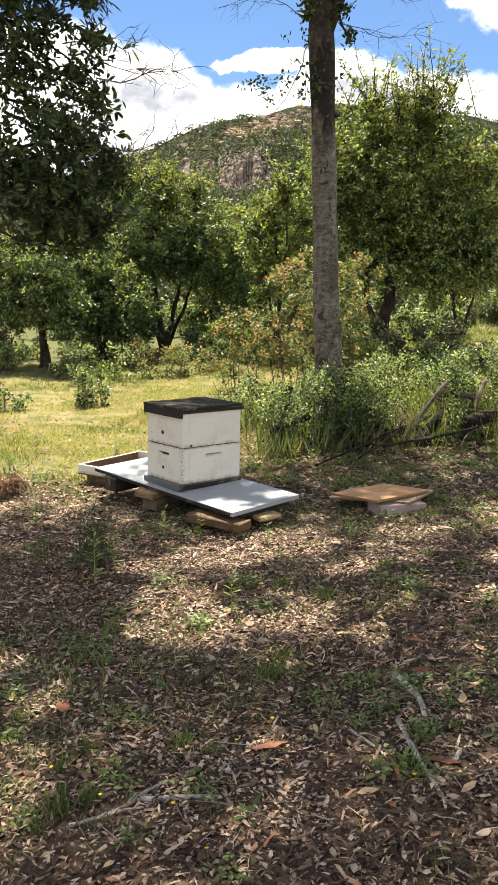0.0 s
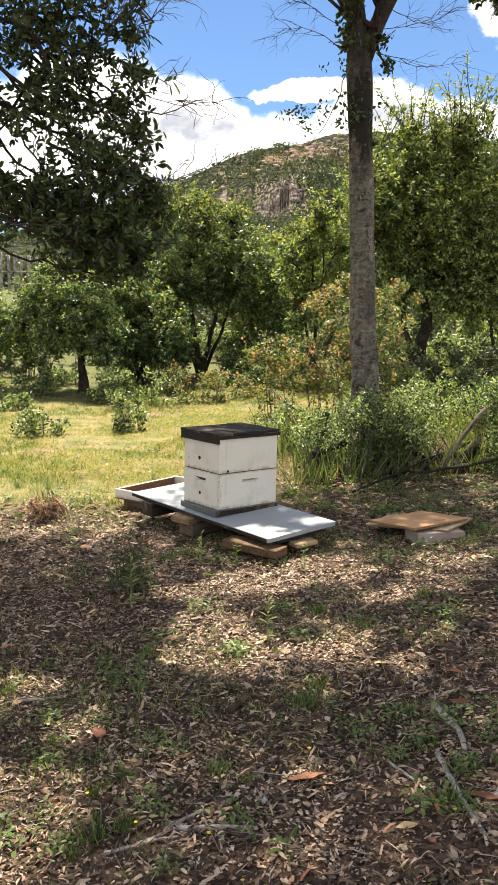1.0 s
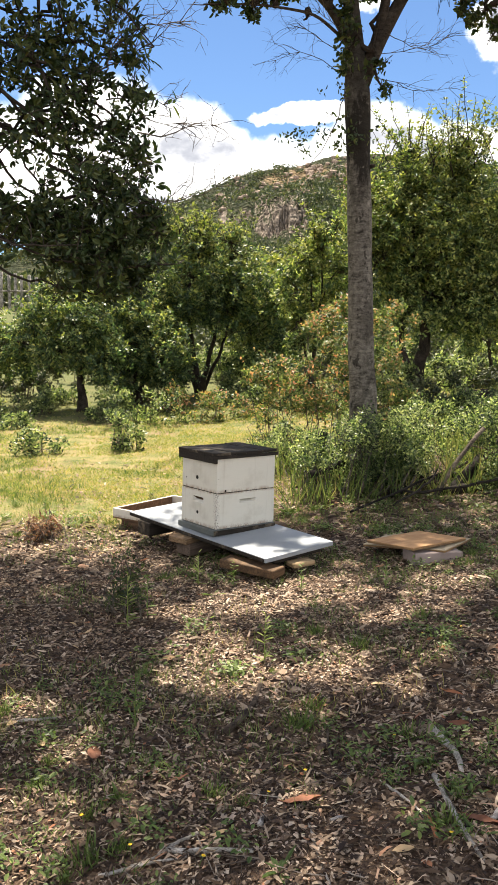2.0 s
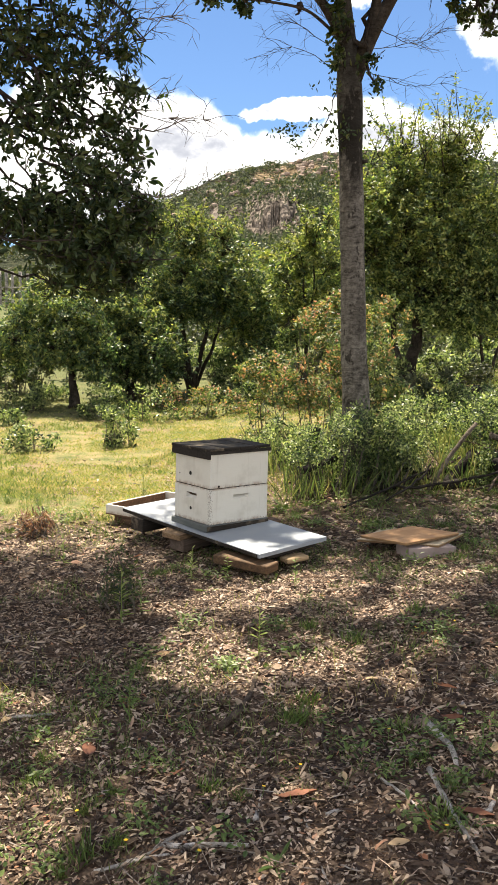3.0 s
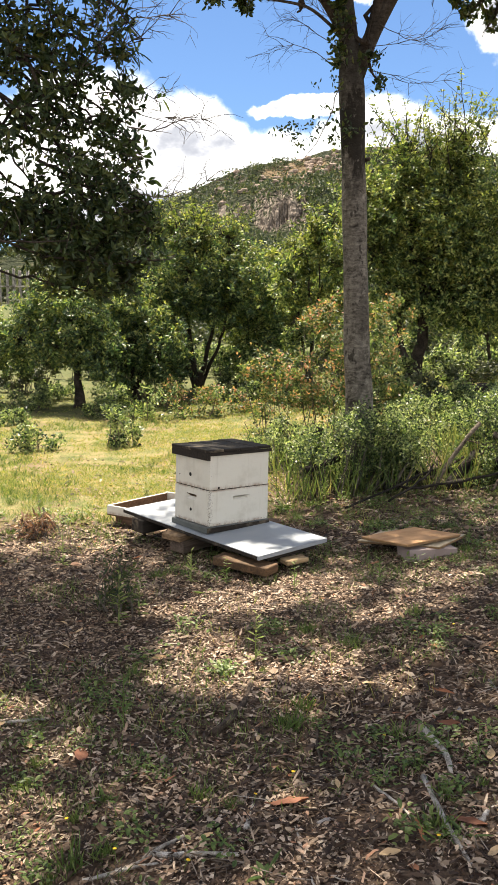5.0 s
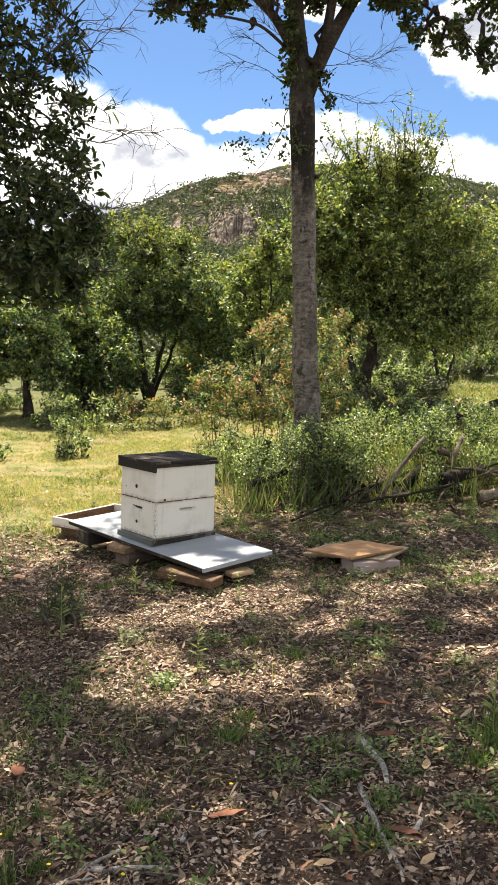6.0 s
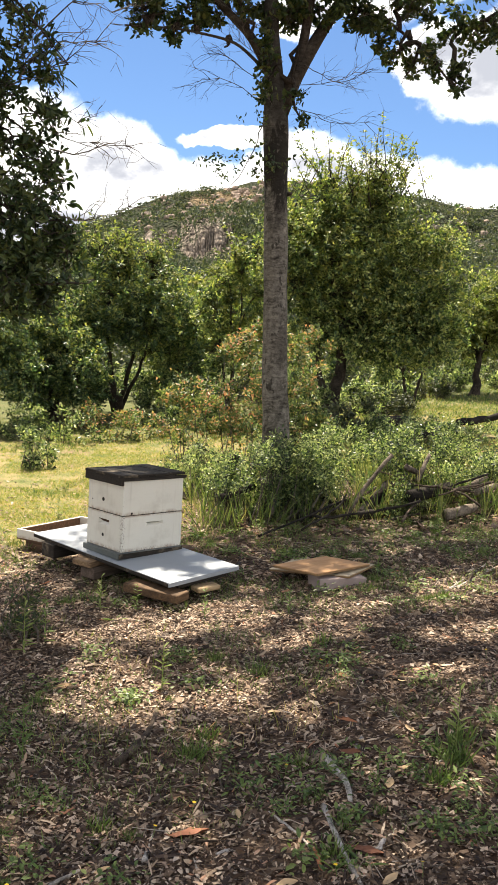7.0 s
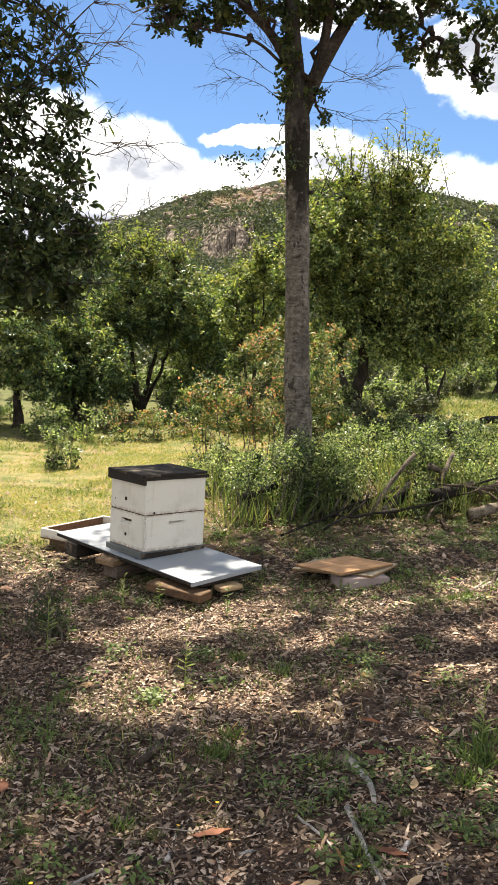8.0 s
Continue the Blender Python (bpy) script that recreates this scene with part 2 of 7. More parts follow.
def hill_material():
    m, nt, out, pos = material("hillside_scrub")
    a = noi(nt, pos, 0.05, 6, 0.65)
    b = noi(nt, pos, 0.22, 5, 0.65)
    grit = noi(nt, pos, 1.1, 5, 0.7)
    veg = ramp(nt, mth(nt, "ADD", mth(nt, "MULTIPLY", b, 0.5), mth(nt, "MULTIPLY", grit, 0.5)), ((0.36, (0.010, 0.014, 0.008)), (0.52, (0.034, 0.04, 0.021)), (0.66, (0.10, 0.09, 0.05))))
    soil = ramp(nt, mth(nt, "ADD", mth(nt, "MULTIPLY", b, 0.5), mth(nt, "MULTIPLY", grit, 0.5)), ((0.36, (0.075, 0.058, 0.035)), (0.5, (0.20, 0.145, 0.085)), (0.64, (0.33, 0.25, 0.165))))
    streak = noi(nt, stretch(nt, pos, (1, 1, 0.22)), 0.8, 5, 0.6, 0.2)
    blotch = noi(nt, pos, 0.7, 5, 0.65)
    rock = ramp(nt, mth(nt, "ADD", mth(nt, "MULTIPLY", streak, 0.6), mth(nt, "MULTIPLY", blotch, 0.4)), ((0.38, (0.045, 0.038, 0.032)), (0.48, (0.15, 0.122, 0.10)), (0.58, (0.30, 0.25, 0.205)), (0.68, (0.42, 0.35, 0.29))))
    # dry grass and bare granite soil on the upper slope above the rock face
    d = nd(nt, "ShaderNodeVectorMath", {0: stretch(nt, nd(nt, "ShaderNodeVectorMath", {0: pos, 1: (23.0, 231.0, 44.0)}, operation="SUBTRACT").outputs[0], (1 / 15.0, 1 / 22.0, 0.0))}, operation="LENGTH").outputs["Value"]
    dry = smooth(nt, mth(nt, "ADD", mth(nt, "SUBTRACT", 1.0, d), mth(nt, "MULTIPLY", mth(nt, "SUBTRACT", a, 0.5), 2.4)), 0.0, 0.35)
    nz = nd(nt, "ShaderNodeSeparateXYZ", {0: nd(nt, "ShaderNodeNewGeometry").outputs["True Normal"]}).outputs[2]
    col = mixc(nt, mth(nt, "MAXIMUM", dry, smooth(nt, a, 0.64, 0.72)), veg, soil)
    col = mixc(nt, smooth(nt, nz, 0.80, 0.66), col, rock)
    crack = nd(nt, "ShaderNodeTexVoronoi", {"Vector": stretch(nt, pos, (1, 1, 0.5)), "Scale": 0.45}, feature="DISTANCE_TO_EDGE").outputs["Distance"]
    finish(nt, out, col, 0.95, mth(nt, "ADD", mth(nt, "MULTIPLY", smooth(nt, crack, 0.0, 0.2), 0.8), mth(nt, "ADD", streak, grit)), 0.9, 0.9, 0.05)
    return m


def rock_material(name, dark, light, streak=True, deep=0.3):
    m, nt, out, pos = material(name)
    a = noi(nt, stretch(nt, pos, (1, 1, 0.18)) if streak else pos, 0.55 if streak else 2.0, 6, 0.65)
    b = noi(nt, pos, 3.0, 5)
    f = mth(nt, "ADD", mth(nt, "MULTIPLY", a, 0.7), mth(nt, "MULTIPLY", b, 0.3))
    finish(nt, out, ramp(nt, f, ((0.36, dark), (0.62, light))), 0.9, f, 0.8, deep, 0.15)
    return m


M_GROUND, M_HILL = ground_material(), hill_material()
M_BOULDER = rock_material("granite_boulder", (0.15, 0.115, 0.09), (0.43, 0.335, 0.265), False)

G1, G2, G3, G4 = (0.028, 0.055, 0.022), (0.09, 0.142, 0.052), (0.245, 0.31, 0.105), (0.48, 0.49, 0.19)
M_LEAF = leaf_material("orchard_leaf", ((0.25, G1), (0.45, G2), (0.62, G3), (0.76, G4)), 0.43, 0.44)
# orchard leaf with shade put into its green, for the left-hand trees
M_LEAF_SHADE = leaf_material("shaded_orchard_leaf", ((0.25, (0.026, 0.048, 0.022)), (0.47, (0.06, 0.108, 0.046)), (0.66, (0.175, 0.24, 0.088)), (0.8, (0.4, 0.41, 0.15))), 0.4, 0.36)
M_LEAF_DARK = leaf_material("dark_leathery_leaf", ((0.25, (0.016, 0.032, 0.011)), (0.5, (0.042, 0.068, 0.019)), (0.72, (0.08, 0.10, 0.027)), (0.9, (0.17, 0.155, 0.04))), 0.34, 0.5)
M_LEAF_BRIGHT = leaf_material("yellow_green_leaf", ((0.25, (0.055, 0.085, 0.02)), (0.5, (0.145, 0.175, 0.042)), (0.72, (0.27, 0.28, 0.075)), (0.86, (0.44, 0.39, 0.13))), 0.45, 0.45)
M_LEAF_ORANGE = leaf_material("bronze_new_leaf", ((0.22, (0.04, 0.07, 0.024)), (0.42, (0.09, 0.13, 0.045)), (0.57, (0.16, 0.22, 0.08)), (0.66, (0.28, 0.27, 0.105)), (0.73, (0.42, 0.26, 0.15)), (0.85, (0.45, 0.185, 0.13))), 0.42, 0.5, (1.3, 1.25, 0.7))
M_BRAMBLE = leaf_material("bramble_leaf", ((0.25, (0.014, 0.026, 0.013)), (0.45, (0.075, 0.115, 0.046)), (0.63, (0.22, 0.265, 0.105)), (0.82, (0.46, 0.48, 0.23))), 0.44, 0.36)
M_HILL_SCRUB = leaf_material("dark_hill_scrub", ((0.25, (0.02, 0.034, 0.018)), (0.5, (0.05, 0.07, 0.034)), (0.8, (0.12, 0.135, 0.062))), 0.22, 0.6, (1.3, 1.3, 0.7))
M_SCRUB = leaf_material("grey_scrub_leaf", ((0.25, (0.022, 0.033, 0.017)), (0.5, (0.052, 0.066, 0.031)), (0.8, (0.12, 0.125, 0.058))), 0.25, 0.6, (1.3, 1.3, 0.7))
M_GRASS = leaf_material("meadow_grass", ((0.25, (0.13, 0.175, 0.038)), (0.46, (0.215, 0.255, 0.075)), (0.62, (0.34, 0.315, 0.12)), (0.76, (0.43, 0.34, 0.185))), 0.48, 0.55, (1.3, 1.3, 0.65))
M_TUSSOCK = leaf_material("meadow_tussock", ((0.25, (0.06, 0.10, 0.03)), (0.5, (0.14, 0.185, 0.052)), (0.7, (0.27, 0.27, 0.095)), (0.85, (0.36, 0.27, 0.14))), 0.45, 0.5)
M_WEED = leaf_material("green_weed", ((0.25, (0.06, 0.095, 0.026)), (0.55, (0.13, 0.185, 0.052)), (0.85, (0.235, 0.27, 0.09))), 0.4, 0.45)
M_LITTER = island_material("dry_leaf_litter", ((0.0, (0.022, 0.012, 0.008)), (0.34, (0.068, 0.041, 0.027)), (0.58, (0.165, 0.108, 0.069)), (0.8, (0.32, 0.235, 0.165)), (0.95, (0.55, 0.43, 0.32)), (1.0, (0.34, 0.14, 0.07))))
M_LITTER_TAN = island_material("tan_fallen_leaf", ((0.0, (0.45, 0.30, 0.16)), (0.5, (0.58, 0.42, 0.24)), (1.0, (0.42, 0.2, 0.1))))
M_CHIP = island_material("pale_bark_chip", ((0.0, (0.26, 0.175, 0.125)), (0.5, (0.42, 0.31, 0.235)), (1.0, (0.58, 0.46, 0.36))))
M_RUST = island_material("rust_brown_bark", ((0.0, (0.14, 0.055, 0.03)), (1.0, (0.24, 0.10, 0.055))))
M_BARK = bark_material("smooth_grey_bark", (0.030, 0.026, 0.021), (0.19, 0.172, 0.147), rings=0.3, stain_and_shade=True)
# the trunk's bark again, darkened to paint the crown's shade on the limbs
M_BARK_LIMB_SHADED = bark_material("shaded_limb_bark", (0.018, 0.015, 0.012), (0.085, 0.07, 0.056), rings=0.24)
M_BARK_DARK = bark_material("dark_bark", (0.016, 0.013, 0.010), (0.062, 0.05, 0.04))
M_BARK_LOG = bark_material("weathered_log_bark", (0.04, 0.032, 0.025), (0.16, 0.13, 0.10), scale=9)
M_CHAR = bark_material("charred_wood", (0.009, 0.008, 0.007), (0.035, 0.029, 0.024), scale=9)
M_PALE_LOG = bark_material("pale_barkless_log", (0.09, 0.072, 0.055), (0.25, 0.205, 0.16), scale=8)
M_STICK = bark_material("grey_dry_stick", (0.2, 0.175, 0.15), (0.56, 0.51, 0.46), scale=18)
M_STICK_DARK = bark_material("brown_dry_stick", (0.03, 0.022, 0.017), (0.12, 0.09, 0.068), scale=18)
M_LITTER_TWIG = island_material("dead_twig", ((0.0, (0.035, 0.024, 0.018)), (0.45, (0.11, 0.082, 0.062)), (0.75, (0.22, 0.175, 0.14)), (1.0, (0.40, 0.34, 0.285))))
M_TWIG = bark_material("thin_twig", (0.05, 0.042, 0.036), (0.16, 0.135, 0.11), scale=12)
M_WHITE = paint_material("chipped_white_paint", (0.60, 0.575, 0.505), (0.10, 0.075, 0.055), 0.70, dirt_amount=0.30, edge=0.09)
M_WHITE_WORN = paint_material("worn_white_paint", (0.60, 0.58, 0.515), (0.09, 0.07, 0.055), 0.675, dirt_amount=0.34, edge=0.16)
M_GREYPAINT = paint_material("grey_green_paint", (0.06, 0.072, 0.072), (0.03, 0.025, 0.02), 0.62)
M_BLUE = paint_material("pale_blue_grey_paint", (0.26, 0.28, 0.305), (0.15, 0.14, 0.13), 0.74, 0.62, (0.2, 0.21, 0.22), 0.3)
M_LID = wood_material("weathered_dark_wood", (0.012, 0.010, 0.008), (0.036, 0.029, 0.023), rough=0.95, wear=0.75, wear_color=(0.14, 0.112, 0.08))
M_TIMBER = wood_material("old_brown_timber", (0.035, 0.021, 0.012), (0.15, 0.088, 0.046))
M_TIMBER_PALE = wood_material("split_pale_timber", (0.16, 0.11, 0.06), (0.42, 0.3, 0.17))
M_TIMBER_SPLIT = wood_material("split_brown_timber", (0.09, 0.055, 0.03), (0.28, 0.185, 0.105))
M_TIMBER_GREY = wood_material("grey_brown_timber", (0.05, 0.035, 0.026), (0.15, 0.11, 0.085))
M_PLY = wood_material("orange_plywood", (0.30, 0.16, 0.075), (0.47, 0.28, 0.145), (1.2, 9, 9), 0.88)
M_PLY_GREY = wood_material("weathered_plywood", (0.26, 0.20, 0.13), (0.46, 0.38, 0.27), (1.2, 9, 9), 0.8)
M_PLY_EDGE = wood_material("plywood_edge", (0.10, 0.06, 0.03), (0.33, 0.2, 0.1), (1, 1, 60))
M_BLOCK = rock_material("pinkish_concrete", (0.22, 0.17, 0.155), (0.36, 0.29, 0.27), False, 0.006)
M_TRAY_IN_HOLD_SHADE = wood_material("bare_board_and_hold_shade", (0.06, 0.035, 0.022), (0.2, 0.12, 0.07))
M_HOLE = wood_material("dark_knot_and_hole_shade", (0.006, 0.005, 0.004), (0.014, 0.011, 0.009))
M_PETAL = island_material("yellow_petal", ((0.0, (0.75, 0.42, 0.02)), (1.0, (0.85, 0.6, 0.04))), 0.6)
M_DRYGRASS = leaf_material("dry_russet_grass", ((0.2, (0.10, 0.05, 0.03)), (0.5, (0.22, 0.12, 0.07)), (0.9, (0.36, 0.25, 0.13))), 0.3, 0.7, (1.2, 1.0, 0.7))
M_POST = bark_material("grey_post", (0.09, 0.08, 0.072), (0.36, 0.33, 0.3), scale=5)


# ---- building blocks ----
rng = np.random.default_rng(7)


def vnoise(p, seed=0):
    """Smooth value noise in 0..1 at points p (n, 3)."""
    p = np.asarray(p, float)
    i = np.floor(p).astype(np.int64)
    f = p - i
    f = f * f * (3 - 2 * f)
    r = 0.0
    for cx in (0, 1):
        for cy in (0, 1):
            for cz in (0, 1):
                h = (i[:, 0] + cx) * 374761393 + (i[:, 1] + cy) * 668265263 + (i[:, 2] + cz) * 2147483647 + seed * 974634777
                h = (h ^ (h >> 13)) * 1274126177
                h = ((h ^ (h >> 16)) & 0xFFFF) / 65535.0
                w = (f[:, 0] if cx else 1 - f[:, 0]) * (f[:, 1] if cy else 1 - f[:, 1]) * (f[:, 2] if cz else 1 - f[:, 2])
                r = r + w * h
    return r


def flat(x, y, z=0.0):
    x, y = np.broadcast_arrays(np.asarray(x, float), np.asarray(y, float))
    return np.stack([x.ravel(), y.ravel(), np.full(x.size, z)], 1)


def step(v, lo, hi):
    t = np.clip((v - lo) / (hi - lo), 0, 1)
    return t * t * (3 - 2 * t)


def height(x, y):
    """Lie of the land: rising gently ahead and to the right."""
    x, y = np.asarray(x, float), np.asarray(y, float)
    yc = np.clip(y, -6, 70)
    h = 0.09 * np.clip(x, -1.2, 3) * step(y, -8, 2) + 0.025 * (yc - 5) + 0.02
    h = h + 0.045 * np.maximum(0, yc - 12.5) + 0.06 * np.clip(x - 3, 0, 14) * step(y, 9, 14)
    h = h + 1.0 * step(-x, 3, 9) * step(y, 22, 33)
    n = vnoise(flat(x * 0.9, y * 0.9), 3).reshape(x.shape) - 0.5
    n2 = vnoise(flat(x * 4.0, y * 4.0), 4).reshape(x.shape) - 0.5
    return h + n * 0.06 + n2 * 0.022


def hz(x, y):
    return float(height(np.array([x]), np.array([y]))[0])


def quick_mesh(name, verts, faces, mat=None, soft=False):
    """A mesh from arrays: verts (n, 3), faces (m, k)."""
    me = bpy.data.meshes.new(name)
    verts, faces = np.asarray(verts, np.float32), np.asarray(faces, np.int32)
    m, k = faces.shape
    me.vertices.add(len(verts))
    me.vertices.foreach_set("co", verts.ravel())
    me.loops.add(m * k)
    me.loops.foreach_set("vertex_index", faces.ravel())
    me.polygons.add(m)
    me.polygons.foreach_set("loop_start", np.arange(0, m * k, k, dtype=np.int32))
    me.polygons.foreach_set("use_smooth", np.full(m, soft))
    me.update(calc_edges=True)
    if mat:
        me.materials.append(mat)
    return me


def part(name, data, mat, parent, label="", m=None):
    """One mesh object (from a bmesh or a mesh) under a thing or a part."""
    if isinstance(data, bmesh.types.BMesh):
        me = bpy.data.meshes.new(name)
        data.to_mesh(me)
        data.free()
        me.materials.append(mat)
        data = me
    ob = new(name, data)
    ob.parent = parent
    if m is not None:
        ob.matrix_basis = m
    return tagged(ob, label)


def thing(name, m, label, category, group="", kind=""):
    ob = new(name)
    ob.empty_display_size = 0.1
    ob.matrix_basis = m
    return tagged(ob, label, category, group, kind)


def unit(v):
    return v / np.maximum(np.linalg.norm(v, axis=-1, keepdims=True), 1e-9)


def tube(points, radii, sides=8, cap=True):
    """Verts and quads of a tapered tube along points."""
    p = np.asarray(points, float)
    r = np.asarray(radii, float)
    t = unit(np.gradient(p, axis=0))
    ref = np.array((0.31, 0.95, 0.05)) if abs(t[:, 2]).mean() > 0.6 else np.array((0.02, 0.05, 1.0))
    a = unit(np.cross(t, ref))
    b = np.cross(t, a)
    ang = np.linspace(0, 2 * math.pi, sides, endpoint=False)
    ring = a[:, None] * np.cos(ang)[None, :, None] + b[:, None] * np.sin(ang)[None, :, None]
    rr = r if r.ndim == 2 else np.repeat(r[:, None], sides, 1)
    v = (p[:, None] + ring * rr[:, :, None]).reshape(-1, 3)
    n = len(p)
    i = np.arange(n - 1)[:, None] * sides
    j = np.arange(sides)[None]
    q = np.stack([i + j, i + (j + 1) % sides, i + sides + (j + 1) % sides, i + sides + j], -1).reshape(-1, 4)
    if cap:
        c, k = len(v), np.arange(sides)
        v = np.vstack([v, np.repeat(p[:1], sides, 0), np.repeat(p[-1:], sides, 0)])
        k2 = (k + 1) % sides
        e = (n - 1) * sides
        q = np.vstack([q, np.stack([k2, k, c + k, c + k2], 1), np.stack([e + k, e + k2, c + sides + k2, c + sides + k], 1)])
    return v, q


def clean_tube_mesh(name, chunks, mat, soft=True):
    vs, fs, o = [], [], 0
    for v, q in chunks:
        vs.append(v)
        fs.append(np.asarray(q) + o)
        o += len(v)
    return quick_mesh(name, np.vstack(vs), np.vstack(fs), mat, soft)


def curve_points(a, b, sag=0.0, side=0.0, n=7, wob=0.0, seed=0):
    r = np.random.default_rng(seed)
    a, b = np.asarray(a, float), np.asarray(b, float)
    t = np.linspace(0, 1, n)[:, None]
    d = b - a
    across = unit(np.cross(d, (0, 0, 1.0)))
    bow = np.sin(t * math.pi)
    p = a + d * t + across * side * bow + np.array((0, 0, 1.0)) * sag * bow
    if wob:
        p = p + np.cumsum(r.normal(0, wob, (n, 3)), 0) * bow
    return p


def twig_tubes(A, B, r0, r1, bow):
    """Many thin three-sided twigs from A to B, each bent once."""
    n = len(A)
    M = (A + B) / 2 + bow
    d = unit(B - A)
    s = unit(np.cross(d, np.array((0.3, 0.4, 0.87))))
    u = np.cross(d, s)
    v = []
    for P, r in ((A, r0), (M, (r0 + r1) / 2), (B, r1)):
        for k in range(3):
            c, w = math.cos(k * 2.094), math.sin(k * 2.094)
            v.append(P + (s * c + u * w) * np.asarray(r).reshape(-1, 1))
    v = np.stack(v, 1).reshape(-1, 3)
    q = []
    for lev in (0, 3):
        for k in range(3):
            q.append((lev + k, lev + (k + 1) % 3, lev + 3 + (k + 1) % 3, lev + 3 + k))
    q = (np.arange(n)[:, None, None] * 9 + np.array(q)[None]).reshape(-1, 4)
    return v, q


def leaf_array(P, D, U, L, W, fine=False, droop=0.12, fold=0.18):
    """Folded leaves with base P, axis D, upper side U. fine: rounder outline."""
    n = len(P)
    D = unit(D)
    S = unit(np.cross(D, U))
    N = np.cross(S, D)
    L, W = np.asarray(L, float).reshape(-1, 1), np.asarray(W, float).reshape(-1, 1)
    tip = P + D * L - N * L * droop
    if not fine:
        mid = P + D * L * 0.48 + N * (W * fold - L * droop * 0.42)
        v = np.stack([P, mid + S * W * 0.5, tip, mid - S * W * 0.5], 1)
        f = np.array(((0, 1, 2), (0, 2, 3)))
        return v.reshape(-1, 3), (np.arange(n)[:, None, None] * 4 + f[None]).reshape(-1, 3)
    m1, m2 = P + D * L * 0.3 + N * (W * fold - L * droop * 0.17), P + D * L * 0.68 + N * (W * fold - L * droop * 0.55)
    v = np.stack([P, m1 + S * W * 0.42, m2 + S * W * 0.45, tip, m2 - S * W * 0.45, m1 - S * W * 0.42], 1)
    f = np.array(((0, 1, 2, 3), (0, 3, 4, 5)))
    return v.reshape(-1, 3), (np.arange(n)[:, None, None] * 6 + f[None]).reshape(-1, 4)


def chip_array(P, D, U, L, W, r):
    """Broken bits of bark and leaf: crooked four-cornered flakes with base P, axis D, upper side U, bent along the middle."""
    n = len(P)
    D = unit(D)
    S = unit(np.cross(D, U))
    N = np.cross(S, D)
    L, W = np.asarray(L, float).reshape(-1, 1), np.asarray(W, float).reshape(-1, 1)
    j = lambda a: r.uniform(-a, a, (n, 1))
    a = P + S * W * (0.35 + j(0.25)) + D * L * j(0.12)
    b = P - S * W * (0.35 + j(0.25)) + D * L * j(0.12)
    c = P + D * L * (0.5 + j(0.15)) - S * W * (0.5 + j(0.2)) + N * L * (0.06 + j(0.1))
    d = P + D * L * (1 + j(0.12)) - S * W * (0.25 + j(0.25)) + N * L * j(0.12)
    e = P + D * L * (1 + j(0.12)) + S * W * (0.2 + j(0.25)) + N * L * j(0.12)
    g = P + D * L * (0.5 + j(0.15)) + S * W * (0.5 + j(0.2)) + N * L * (0.06 + j(0.1))
    f = np.array(((0, 1, 2, 5), (5, 2, 3, 4)))
    return np.stack([a, b, c, d, e, g], 1).reshape(-1, 3), (np.arange(n)[:, None, None] * 6 + f[None]).reshape(-1, 4)


def whorls(C, A, k, L, W, r, open_=0.9, fine=False, spread=0.03, droop=0.12):
    """k leaves round each twig end C with axis A."""
    n = len(C)
    C, A = np.repeat(C, k, 0), unit(np.repeat(A, k, 0))
    R = unit(r.normal(size=(n * k, 3)))
    R = unit(R - A * (R * A).sum(1, keepdims=True))
    lift = r.uniform(-0.1, 0.9, (n * k, 1))
    D = unit(A * lift + R * open_)
    P = C - A * r.uniform(0, spread * 3, (n * k, 1)) + R * spread * 0.3
    U = unit(A + r.normal(0, 0.35, (n * k, 3)))
    s = r.uniform(0.65, 1.2, n * k)
    return leaf_array(P, D, U, L * s, W * s * r.uniform(0.85, 1.15, n * k), fine, droop)


def ragged(lobes, r, k=5, share=0.4):
    """The lobes with smaller ones budding from their outside, for an uneven outline."""
    out = [tuple(l) for l in lobes]
    for x, y, z, a, b, c in lobes:
        for d in unit(r.normal(size=(k, 3)) + np.array((0, -0.2, 0.25))):
            f = share * r.uniform(0.6, 1.25)
            out.append((x + d[0] * a * 0.95, y + d[1] * b * 0.95, z + d[2] * c * 0.95, a * f, b * f, c * f * 1.1))
    return out


def in_lobes(lobes, n, r, gap=0.42, freq=2.2, seed=0, shell=0.45):
    """Points in the lobes (x, y, z, rx, ry, rz), denser to the outside, with gaps; also how far out each lies."""
    lobes = np.asarray(lobes, float)
    w = (lobes[:, 3] * lobes[:, 4] * lobes[:, 5]) ** 0.75
    pick = r.choice(len(lobes), n * 4, p=w / w.sum())
    d = unit(r.normal(size=(n * 4, 3)))
    rad = r.uniform(0, 1, (n * 4, 1)) ** shell
    c, s = lobes[pick, :3], lobes[pick, 3:]
    p = c + d * s * rad * (0.8 + 0.35 * vnoise(c + d * s * 1.4, seed + 5)[:, None])
    keep = vnoise(p * freq, seed) > gap
    p, out = p[keep][:n], (d / s)[keep][:n]
    return p, unit(out)


